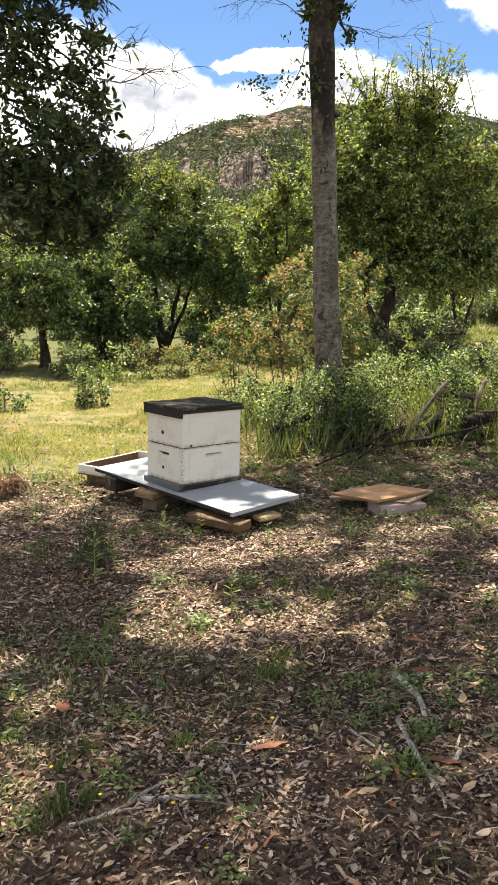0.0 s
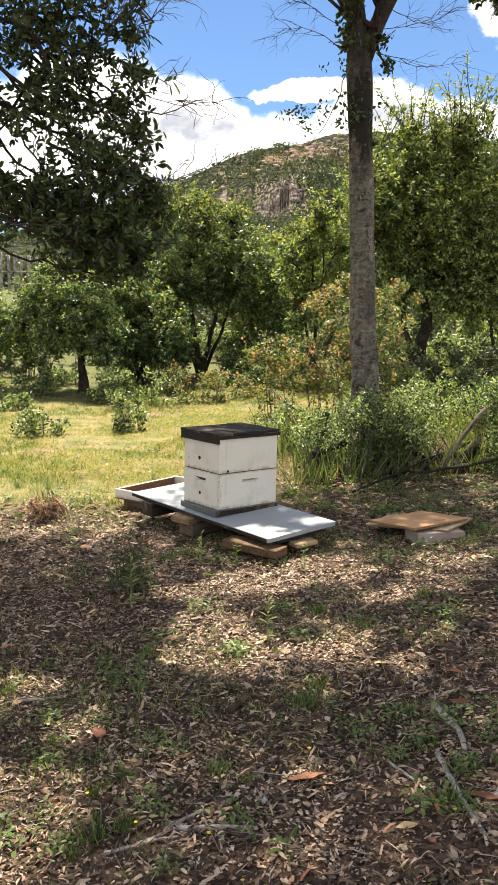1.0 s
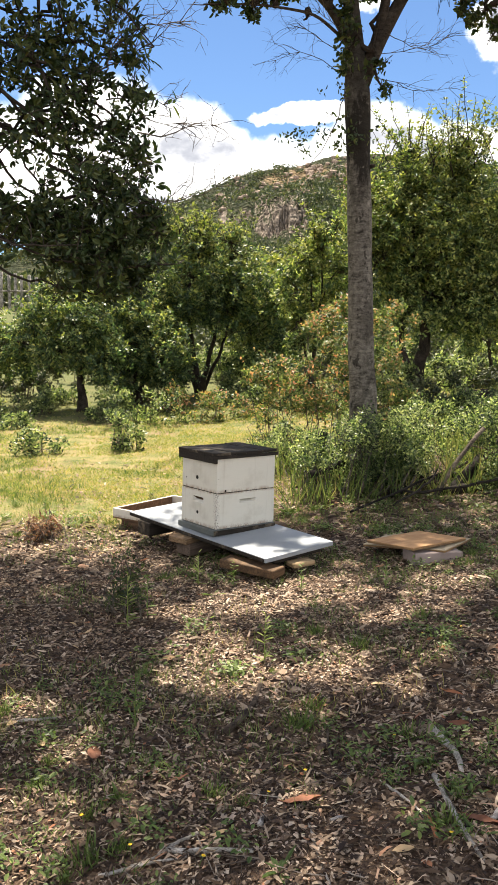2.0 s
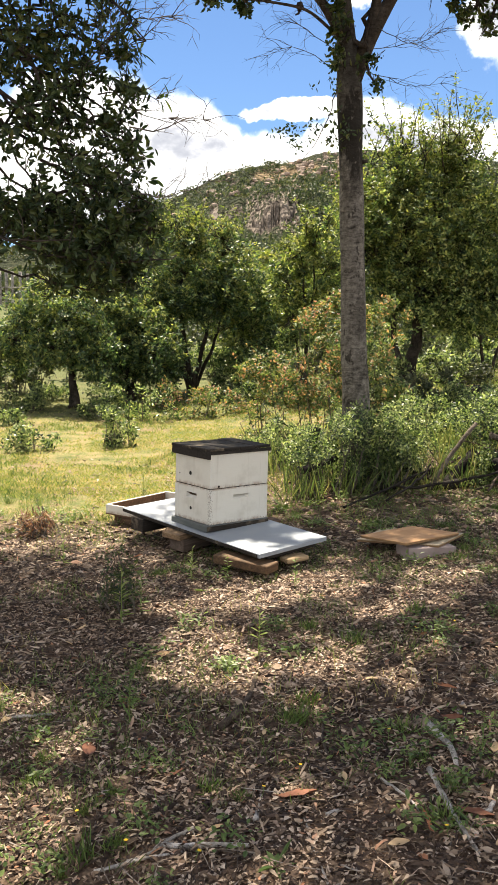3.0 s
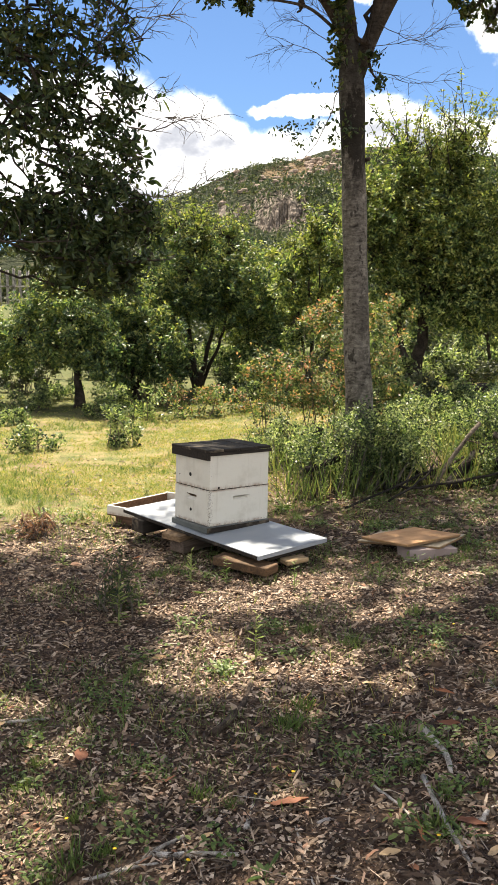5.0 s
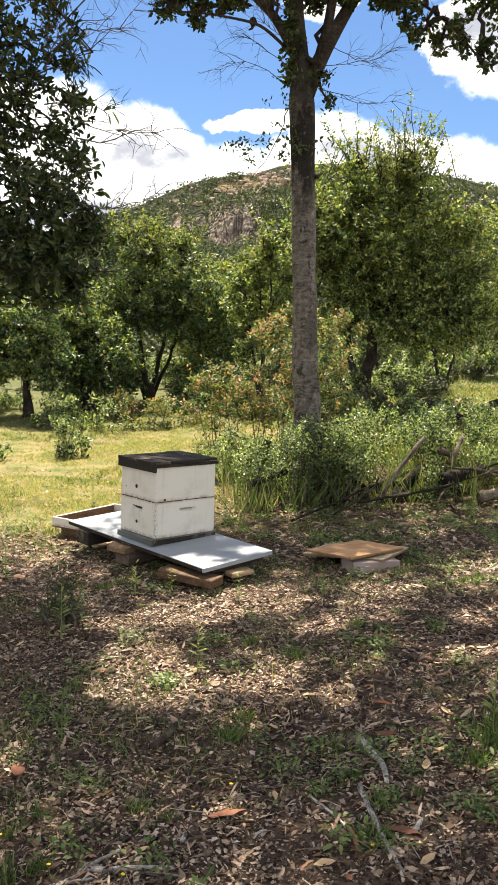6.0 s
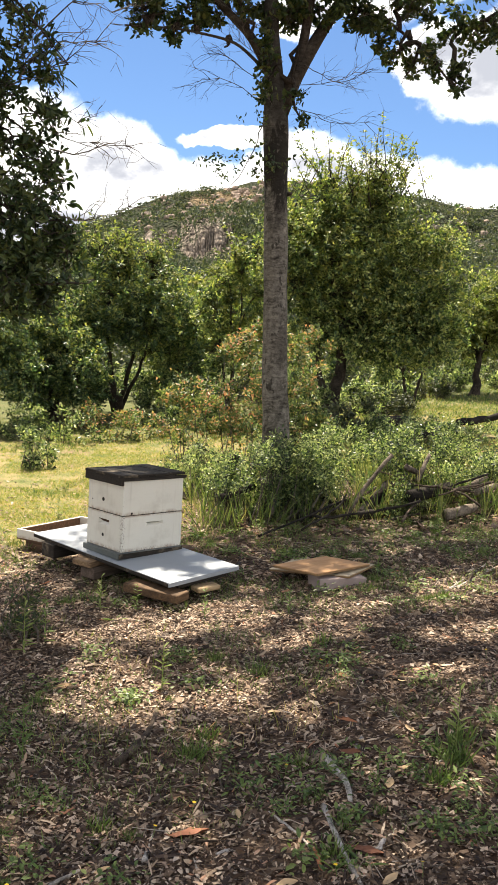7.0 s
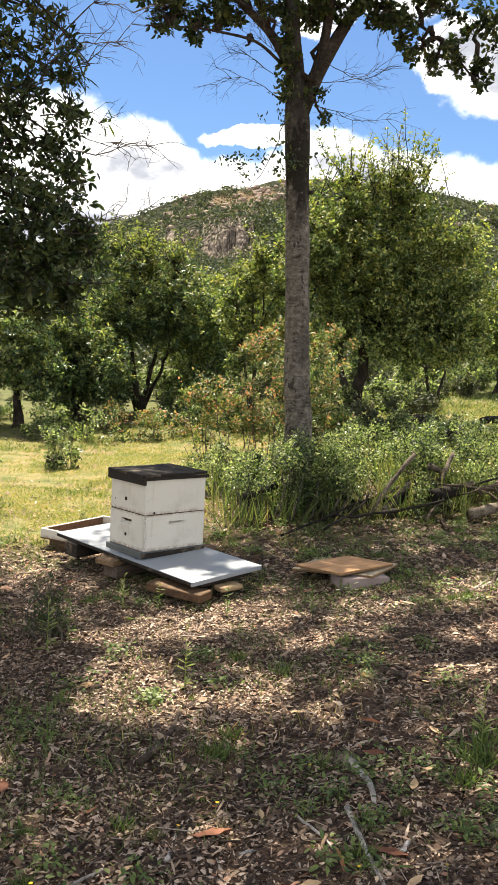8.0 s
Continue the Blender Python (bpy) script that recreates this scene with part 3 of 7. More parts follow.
def in_puffs(lobes, n, r, size=0.24, per=14, shell=0.4):
    """Points in tufts on the outside of the lobes, each tuft fuller on its upper side: the points, their outward ways, and how high in its tuft each lies (0 to 1)."""
    lobes = np.asarray(lobes, float)
    w = (lobes[:, 3] * lobes[:, 4] * lobes[:, 5]) ** 0.7
    k = max(1, n // per)
    pick = r.choice(len(lobes), k, p=w / w.sum())
    d = unit(r.normal(size=(k, 3)))
    c = lobes[pick, :3] + d * lobes[pick, 3:] * r.uniform(0.02, 1.0, (k, 1)) ** shell
    out = np.repeat(unit(d / lobes[pick, 3:]), per, 0)
    o = unit(r.normal(size=(k * per, 3)) + np.array((0, 0, 0.45)))
    s = np.repeat(size * r.uniform(0.55, 1.35, k), per)[:, None]
    p = np.repeat(c, per, 0) + o * s * r.uniform(0, 1, (k * per, 1)) ** 0.5 * np.array((1, 1, 0.75))
    return p, unit(out * 0.6 + o), np.clip(0.5 + 0.5 * o[:, 2], 0, 1)


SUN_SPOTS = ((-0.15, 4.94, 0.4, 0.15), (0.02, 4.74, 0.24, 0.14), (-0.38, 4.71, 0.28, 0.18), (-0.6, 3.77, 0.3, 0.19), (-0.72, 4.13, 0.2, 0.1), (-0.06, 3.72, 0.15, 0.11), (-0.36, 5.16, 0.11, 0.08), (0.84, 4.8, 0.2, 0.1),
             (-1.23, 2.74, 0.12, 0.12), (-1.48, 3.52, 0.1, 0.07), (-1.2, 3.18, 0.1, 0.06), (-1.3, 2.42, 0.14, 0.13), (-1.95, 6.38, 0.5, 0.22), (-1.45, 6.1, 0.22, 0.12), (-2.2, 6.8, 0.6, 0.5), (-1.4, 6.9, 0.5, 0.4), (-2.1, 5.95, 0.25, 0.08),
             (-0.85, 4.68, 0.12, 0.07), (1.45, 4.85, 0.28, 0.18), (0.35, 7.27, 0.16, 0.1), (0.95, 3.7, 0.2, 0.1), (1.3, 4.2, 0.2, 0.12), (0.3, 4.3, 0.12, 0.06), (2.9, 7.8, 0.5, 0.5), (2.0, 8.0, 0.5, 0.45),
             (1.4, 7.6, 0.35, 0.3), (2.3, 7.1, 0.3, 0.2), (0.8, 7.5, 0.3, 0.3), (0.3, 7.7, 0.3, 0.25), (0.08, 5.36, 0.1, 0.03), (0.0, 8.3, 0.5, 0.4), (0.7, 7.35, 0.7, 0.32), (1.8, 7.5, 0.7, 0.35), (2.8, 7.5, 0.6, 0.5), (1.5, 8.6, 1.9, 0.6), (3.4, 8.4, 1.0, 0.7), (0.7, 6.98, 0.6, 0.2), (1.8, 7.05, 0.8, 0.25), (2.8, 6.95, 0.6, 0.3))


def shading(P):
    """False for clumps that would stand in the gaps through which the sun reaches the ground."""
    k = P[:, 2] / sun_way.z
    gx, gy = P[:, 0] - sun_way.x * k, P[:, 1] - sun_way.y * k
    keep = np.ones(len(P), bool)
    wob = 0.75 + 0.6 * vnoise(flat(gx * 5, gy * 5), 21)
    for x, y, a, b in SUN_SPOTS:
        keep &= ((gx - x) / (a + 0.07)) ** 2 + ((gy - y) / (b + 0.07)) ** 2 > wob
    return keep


def tree(name, label, base, lobes, clumps, leaf, mat, bark, stems, leaves=9, size=(0.12, 0.042), fine=False, gap=0.48, freq=3.0, seed=0,
         twig=0.35, sides=9, group="", category="tree", shell=0.45, twig_r=0.006, up=0.45, tips=0.22, shoots=0, limb=1.0, fuzz=0.0, puff=0.0, reach=0.6):
    """A tree: stems (dx, dy, z, radius) fork near the base and end in the lobes; limbs, twigs and a crown of whorled leaves."""
    r = np.random.default_rng(100 + seed)
    x, y = base
    z = hz(x, y)
    ob = thing(name, pose(x, y, z - 0.03), label, category, group)
    nodes = []
    for i, (dx, dy, top, rad) in enumerate(stems):
        end = np.array((dx, dy, top))
        pts = curve_points((dx * 0.04, dy * 0.04, 0), end, 0.0, 0.12 * r.uniform(-1, 1), 12, 0.02, seed + i)
        t = np.linspace(0, 1, 12)
        rr = rad * (1.0 - 0.55 * t) * (1 + 0.55 * np.exp(-t * 14))
        rr = rr[:, None] * (1 + 0.12 * r.normal(size=(12, sides)) * 0.6)
        part("trunk", clean_tube_mesh("trunk", [tube(pts, rr, sides)], bark), bark, ob)
        nodes.append((pts[5:], rr[5:].mean(1)))
    loc = [(lx - x, ly - y, lz - z, a, b, c) for lx, ly, lz, a, b, c in lobes]
    ends, er = [], []
    for i, l in enumerate(loc):
        c = np.array(l[:3])
        best = min(range(len(nodes)), key=lambda k: np.linalg.norm(nodes[k][0][-1] - c))
        pts0, r0 = nodes[best]
        j = int(r.integers(len(pts0) // 2, len(pts0)))
        pts = curve_points(pts0[j], c + np.array((0, 0, l[5] * 0.35)), 0.1, r.uniform(-0.15, 0.15), 8, 0.03, seed + 40 + i)
        rr = np.linspace(min(limb, max(r0[j] * 0.7, 0.012)), 0.007, 8)
        part("limb", clean_tube_mesh("limb", [tube(pts, rr, 6)], bark), bark, ob)
        ends.append(pts[2:])
    if puff:
        P, A, lift = in_puffs(loc, clumps, r, puff)
    else:
        P, A = in_lobes(ragged(loc, r), clumps, r, gap, freq, seed, shell)
        lift = np.full(len(P), 0.5)
    P = P + np.clip(r.normal(0, 1, P.shape), -1.6, 1.6) * fuzz * r.uniform(0, 1, (len(P), 1))
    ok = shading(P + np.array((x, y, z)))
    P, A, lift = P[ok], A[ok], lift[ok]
    E = np.vstack(ends)
    near = np.empty(len(P), int)
    for s in range(0, len(P), 2000):
        near[s:s + 2000] = ((P[s:s + 2000, None] - E[None]) ** 2).sum(-1).argmin(1)
    pick = r.uniform(size=len(P)) < twig
    v, q = twig_tubes(E[near[pick]], P[pick], np.full(pick.sum(), twig_r), np.full(pick.sum(), twig_r * 0.35), r.normal(0, 0.06, (pick.sum(), 3)))
    tagged(part("twig_tangle", quick_mesh("twig_tangle", v, q, bark), bark, ob), kind="stuff")
    A = unit(A * 0.7 + np.array((0, 0, up)) + r.normal(0, 0.3, A.shape))
    high = (P[:, 2] - P[:, 2].min()) / np.ptp(P[:, 2])
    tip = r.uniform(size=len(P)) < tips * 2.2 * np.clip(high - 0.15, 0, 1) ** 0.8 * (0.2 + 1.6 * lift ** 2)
    v, f = whorls(P[~tip], A[~tip], leaves, size[0], size[1], r, fine=fine)
    part("crown", quick_mesh("crown", v, f, mat), mat, ob)
    if shoots:
        # upright leafy shoots standing out of the crown
        tops = P[np.argsort(-(P[:, 2] + r.normal(0, 0.35, len(P))))[:shoots]]
        wood, C, D = [], [], []
        for q in tops:
            w = unit(np.array((r.normal(0, 0.5), r.normal(0, 0.5), 1.0)))
            n = r.uniform(0.15, reach)
            wood.append(tube(curve_points(q - w * 0.3, q + w * n, 0, r.uniform(-0.05, 0.05), 6, 0.01, int(r.integers(1e6))), np.linspace(0.009, 0.003, 6), 4))
            for k in np.arange(0.1, n + 0.01, 0.11):
                C.append(q + w * k + r.normal(0, 0.02, 3))
                D.append(w)
        tagged(part("shoot_growth", clean_tube_mesh("shoot_growth", wood, bark), bark, ob), kind="stuff")
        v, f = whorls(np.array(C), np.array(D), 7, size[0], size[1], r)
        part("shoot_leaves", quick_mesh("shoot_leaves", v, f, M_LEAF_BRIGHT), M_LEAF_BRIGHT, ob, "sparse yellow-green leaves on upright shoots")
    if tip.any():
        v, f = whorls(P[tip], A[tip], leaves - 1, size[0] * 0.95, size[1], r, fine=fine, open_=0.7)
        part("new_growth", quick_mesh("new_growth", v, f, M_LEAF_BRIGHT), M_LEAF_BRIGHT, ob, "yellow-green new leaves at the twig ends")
    return ob


def bare_twigs(parent, starts, ways, length, r, rad=0.006, forks=4, name="bare_twig"):
    """Leafless forked twigs as one part each."""
    for s, w in zip(starts, ways):
        chunks = []
        end = np.array(s) + unit(np.array(w, float)) * length * r.uniform(0.7, 1.1)
        main = curve_points(s, end, r.uniform(-0.1, 0.15), r.uniform(-0.15, 0.15), 9, 0.015, int(r.integers(1e6)))
        chunks.append(tube(main, np.linspace(rad, rad * 0.25, 9), 5))
        for k in range(forks):
            i = int(r.integers(2, 8))
            d = unit(np.array(w, float) + r.normal(0, 0.6, 3))
            e = main[i] + d * length * r.uniform(0.2, 0.5)
            sub = curve_points(main[i], e, 0.02, r.uniform(-0.06, 0.06), 6, 0.012, int(r.integers(1e6)))
            chunks.append(tube(sub, np.linspace(rad * 0.55, rad * 0.15, 6), 4))
            for q in range(2):
                i2 = int(r.integers(2, 5))
                e2 = sub[i2] + unit(d + r.normal(0, 0.7, 3)) * length * r.uniform(0.08, 0.22)
                chunks.append(tube(curve_points(sub[i2], e2, 0, 0, 4, 0.006, int(r.integers(1e6))), np.linspace(rad * 0.35, rad * 0.12, 4), 3))
        part(name, clean_tube_mesh(name, chunks, M_TWIG), M_TWIG, parent)


def box(sx, sy, sz, bevel=0.003, at=(0, 0, 0)):
    """A bevelled box from at to at + size."""
    bm = bmesh.new()
    bmesh.ops.create_cube(bm, size=1.0)
    for v in bm.verts:
        v.co = Vector(((v.co.x + 0.5) * sx + at[0], (v.co.y + 0.5) * sy + at[1], (v.co.z + 0.5) * sz + at[2]))
    if bevel:
        bmesh.ops.bevel(bm, geom=bm.edges[:], offset=bevel, segments=1, affect="EDGES")
    return bm


# ---- the land ----
def make_ground():
    az = np.linspace(0, 2 * math.pi, 360, endpoint=False)
    rad = np.concatenate([np.linspace(0.01, 12, 190), 12 * np.power(1.055, np.arange(1, 100))])
    R, T = np.meshgrid(rad, az, indexing="ij")
    X, Y = R * np.sin(T), R * np.cos(T)
    Z = height(X, Y)
    v = np.stack([X, Y, Z], -1).reshape(-1, 3)
    n, m = len(rad), len(az)
    i, j = np.arange(n - 1)[:, None] * m, np.arange(m)[None]
    q = np.stack([i + j, i + m + j, i + m + (j + 1) % m, i + (j + 1) % m], -1).reshape(-1, 4)
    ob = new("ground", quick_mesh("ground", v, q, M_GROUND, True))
    tagged(ob, "brown earth with leaf litter running into a sunlit straw-green meadow", "ground", kind="structure")


make_ground()

RIDGE = ((-60, 3.0), (-14, 5.2), (-4.2, 8.4), (-1.7, 9.35), (0.9, 10.6), (2.4, 11.15), (5.3, 11.5), (6.8, 12.0), (10.2, 12.3), (14.1, 11.9), (18.5, 11.3), (20.6, 10.8), (22.8, 10.8), (30, 9.5), (50, 5.0), (80, 2.0))


def hill_z(a, r):
    """Height of the hill at azimuth a (degrees) and distance r."""
    a, r = np.asarray(a, float), np.asarray(r, float)
    crest = np.interp(a, [p[0] for p in RIDGE], [p[1] for p in RIDGE])
    u = np.clip((r - 55) / 205, 0, 1)
    e = 1.2 + (crest - 1.2) * (0.75 * u + 0.25 * u * u)
    z = 1.47 + r * np.tan(np.radians(e))
    z = np.where(r > 260, z - (r - 260) * 0.45, z)
    x, y = r * np.sin(np.radians(a)), r * np.cos(np.radians(a))
    n = vnoise(flat(x * 0.06, y * 0.06), 8).reshape(x.shape) - 0.5
    n2 = vnoise(flat(x * 0.2, y * 0.2), 9).reshape(x.shape) - 0.5
    cliff = step(a, 2.1, 3.2) * (1 - step(a, 5.0, 6.4)) * (1 + 0.9 * n2)
    crack = vnoise(flat(a * 4.0, a * 0 + r * 0.05), 15).reshape(x.shape) - 0.5
    edge = 195 + 7 * (vnoise(flat(a * 1.3, a * 0), 5).reshape(x.shape) - 0.5) + 4 * crack + 2 * (vnoise(flat(a * 14, a * 0 + r * 0.05), 16).reshape(x.shape) - 0.5)
    z = z + cliff * (2.4 * step(r, edge, edge + 3.2) * (1 - step(r, 206, 234)) - 1.2 * step(r, 162, 188) * (1 - step(r, edge, edge + 4)))
    z = z + cliff * 1.1 * (vnoise(flat(a * 7.0, r * 0.5), 18).reshape(x.shape) - 0.5) * step(r, 189, 193) * (1 - step(r, 206, 214))
    ledge = step(a, -0.2, 0.5) * (1 - step(a, 1.8, 2.4))
    z = z + ledge * 1.2 * step(r, edge + 8, edge + 10) * (1 - step(r, 222, 240))
    z = z + 2.2 * np.floor(3 * vnoise(flat(x * 0.045, y * 0.045), 31).reshape(x.shape)) * step(r, 190, 215) * (1 - step(r, 235, 255)) * step(a, -4, 0) * (1 - step(a, 9, 12)) - 2.2 * step(r, 190, 215) * (1 - step(r, 235, 255)) * step(a, -4, 0) * (1 - step(a, 9, 12))
    return z + (n * 5.0 + n2 * 1.6) * u * (1 - 0.75 * step(r, 235, 258))


def make_hill():
    az, rad = np.concatenate([np.linspace(-60, -12, 40), np.linspace(-11.7, 1.4, 84), np.linspace(1.5, 6.8, 110), np.linspace(7.0, 26, 120), np.linspace(27, 80, 40)]), np.concatenate([np.linspace(50, 185, 50), np.linspace(186, 262, 90), np.linspace(266, 400, 30)])
    R, T = np.meshgrid(rad, az, indexing="ij")
    v = np.stack([R * np.sin(np.radians(T)), R * np.cos(np.radians(T)), hill_z(T, R)], -1).reshape(-1, 3)
    m = len(az)
    i, j = np.arange(len(rad) - 1)[:, None] * m, np.arange(m - 1)[None]
    q = np.stack([i + j, i + m + j, i + m + j + 1, i + j + 1], -1).reshape(-1, 4)
    ob = new("hill", quick_mesh("hill", v, q, M_HILL))
    tagged(ob, "rocky hill covered in grey-green scrub and pale boulders", "hill", kind="structure")


make_hill()


def polar(a, r, up=0.0):
    return np.array((r * math.sin(radians(a)), r * math.cos(radians(a)), float(hill_z(np.array([a]), np.array([r]))[0]) + up))


def rock_mesh(name, s, mat, seed, rough=0.35, subs=3):
    bm = bmesh.new()
    bmesh.ops.create_icosphere(bm, subdivisions=subs, radius=1.0)
    co = np.array([v.co[:] for v in bm.verts])
    n = vnoise(co * 1.6 + seed * 3.1, seed) - 0.5 + 0.5 * (vnoise(co * 4.0 + seed, seed + 1) - 0.5)
    co = co * (1 + rough * 2 * n[:, None])
    co = np.sign(co) * np.abs(co) ** 0.8 * np.array(s)
    for v, c in zip(bm.verts, co):
        v.co = c
    me = bpy.data.meshes.new(name)
    bm.to_mesh(me)
    bm.free()
    me.materials.append(mat)
    return me


def make_hill_rocks():
    r = np.random.default_rng(31)
    meshes = [rock_mesh("boulder", (1.0, 0.9, 0.7), M_BOULDER, 20 + i, 0.25, 2) for i in range(5)]
    spots = []
    for a0, r0, da, dr, n in ((7.2, 246, 1.6, 9, 70), (4.5, 236, 1.6, 8, 50), (1.0, 236, 1.3, 9, 16), (6.0, 238, 0.9, 9, 26), (-0.5, 225, 1.6, 10, 8), (21.5, 240, 2.2, 14, 12), (12, 244, 2.5, 10, 14), (-2.8, 236, 0.8, 10, 5)):
        for k in range(n):
            spots.append((r.normal(a0, da), min(257, r.normal(r0, dr)), r.uniform(0.45, 1.2) * (1.6 if r.uniform() < 0.2 else 1)))
    for k, (a, d, s) in enumerate(spots):
        ob = new("boulder", meshes[k % 5])
        ob.matrix_basis = Matrix.Translation(polar(a, d, 0.15 * s)) @ Matrix.Rotation(r.uniform(0, 6.28), 4, "Z") @ Matrix.Diagonal((s, s, s, 1))
        tagged(ob, "pale tan granite boulder among the hillside scrub", "boulder", "boulders on the hill")


make_hill_rocks()


def scrub(name, label, C, S, k, mat, r, leaf, parent=None):
    """Bushes as clumps of leaves: centres C, radii S."""
    n = len(C)
    d = unit(r.normal(size=(n * k, 3)))
    d[:, 2] = np.abs(d[:, 2])
    c, s = np.repeat(C, k, 0), np.repeat(S, k)[:, None]
    P = c + d * s * r.uniform(0.55, 1.0, (n * k, 1)) * np.array((1, 1, 0.8))
    D = unit(d + r.normal(0, 0.6, d.shape))
    L = leaf * r.uniform(0.6, 1.3, n * k) * np.repeat(S, k)
    v, f = leaf_array(P, D, unit(d + r.normal(0, 0.4, d.shape)), L, L * 0.7, droop=0.1)
    ob = new(name, quick_mesh(name, v, f, mat))
    tagged(ob, label, "shrubs", kind="stuff")
    return ob


def make_hill_scrub():
    r = np.random.default_rng(17)
    n = 13000
    a, d = r.uniform(-22, 36, n), 60 + 201 * r.uniform(0, 1, n) ** 0.62
    x, y = d * np.sin(np.radians(a)), d * np.cos(np.radians(a))
    dens = vnoise(flat(x * 0.035, y * 0.035), 12) + 0.25 * (vnoise(flat(x * 0.15, y * 0.15), 13) - 0.5)
    bare = np.exp(-(((a - 4.0) / 1.8) ** 2) - ((d - 193) / 8.0) ** 2) + 0.8 * np.exp(-(((a - 1.2) / 1.0) ** 2) - ((d - 213) / 5.0) ** 2)
    rocky = 0.8 * np.exp(-(((a - 7.2) / 2.2) ** 2 + ((d - 244) / 14) ** 2)) + 0.85 * np.exp(-(((a - 5.6) / 1.9) ** 2 + ((d - 230) / 15) ** 2)) - 0.3 * np.exp(-(((a - 1.5) / 1.9) ** 2 + ((d - 236) / 16) ** 2)) - 0.5 * np.exp(-(((a - 1.5) / 2.5) ** 2 + ((d - 252) / 9) ** 2))
    keep = dens - 0.55 * rocky - 0.9 * bare + 0.1 * step(a, 9, 13) > 0.26
    a, d = a[keep], d[keep]
    C = np.stack([d * np.sin(np.radians(a)), d * np.cos(np.radians(a)), hill_z(a, d)], 1)
    S = r.uniform(0.5, 1.5, len(C)) * (0.7 + 0.3 * d / 150) * (1 - 0.2 * step(d, 246, 256))
    scrub("hillside_scrub", "dense grey-green scrub bushes covering the far hillside", C, S * 1.12, 12, M_HILL_SCRUB, r, 0.5)


make_hill_scrub()


def make_hill_oaks():
    r = np.random.default_rng(29)
    n = 95
    a, d = r.normal(6.8, 0.6, n), r.normal(220, 10, n)
    # a dark thicket along the crest as well
    a[70:], d[70:] = r.uniform(1.2, 8.5, 25), r.uniform(250, 259, 25)
    C = np.stack([d * np.sin(np.radians(a)), d * np.cos(np.radians(a)), hill_z(a, d) + 0.5], 1)
    scrub("hillside_oaks", "dark evergreen scrub in a gully beside the rock face", C, np.append(r.uniform(1.2, 2.6, 70), r.uniform(0.7, 1.5, 25)), 60, M_HILL_SCRUB, r, 0.3)


make_hill_oaks()


def make_middle_scrub():
    r = np.random.default_rng(23)
    n = 2100
    a, d = r.uniform(-26, 40, n), r.uniform(20, 62, n)
    x, y = d * np.sin(np.radians(a)), d * np.cos(np.radians(a))
    keep = (vnoise(flat(x * 0.16, y * 0.16), 6) > 0.34) & ((a < 14) | (d > 19.5)) & ((a > -10.5) | (d > 35))
    x, y, d = x[keep], y[keep], d[keep]
    C = np.stack([x, y, height(x, y) + 0.1], 1)
    S = r.uniform(0.35, 1.0, len(C)) * (0.75 + d * 0.008)
    scrub("valley_scrub", "olive and grey-green bushes in the hollow behind the orchard", C, S, 58, M_SCRUB, r, 0.29)


make_middle_scrub()


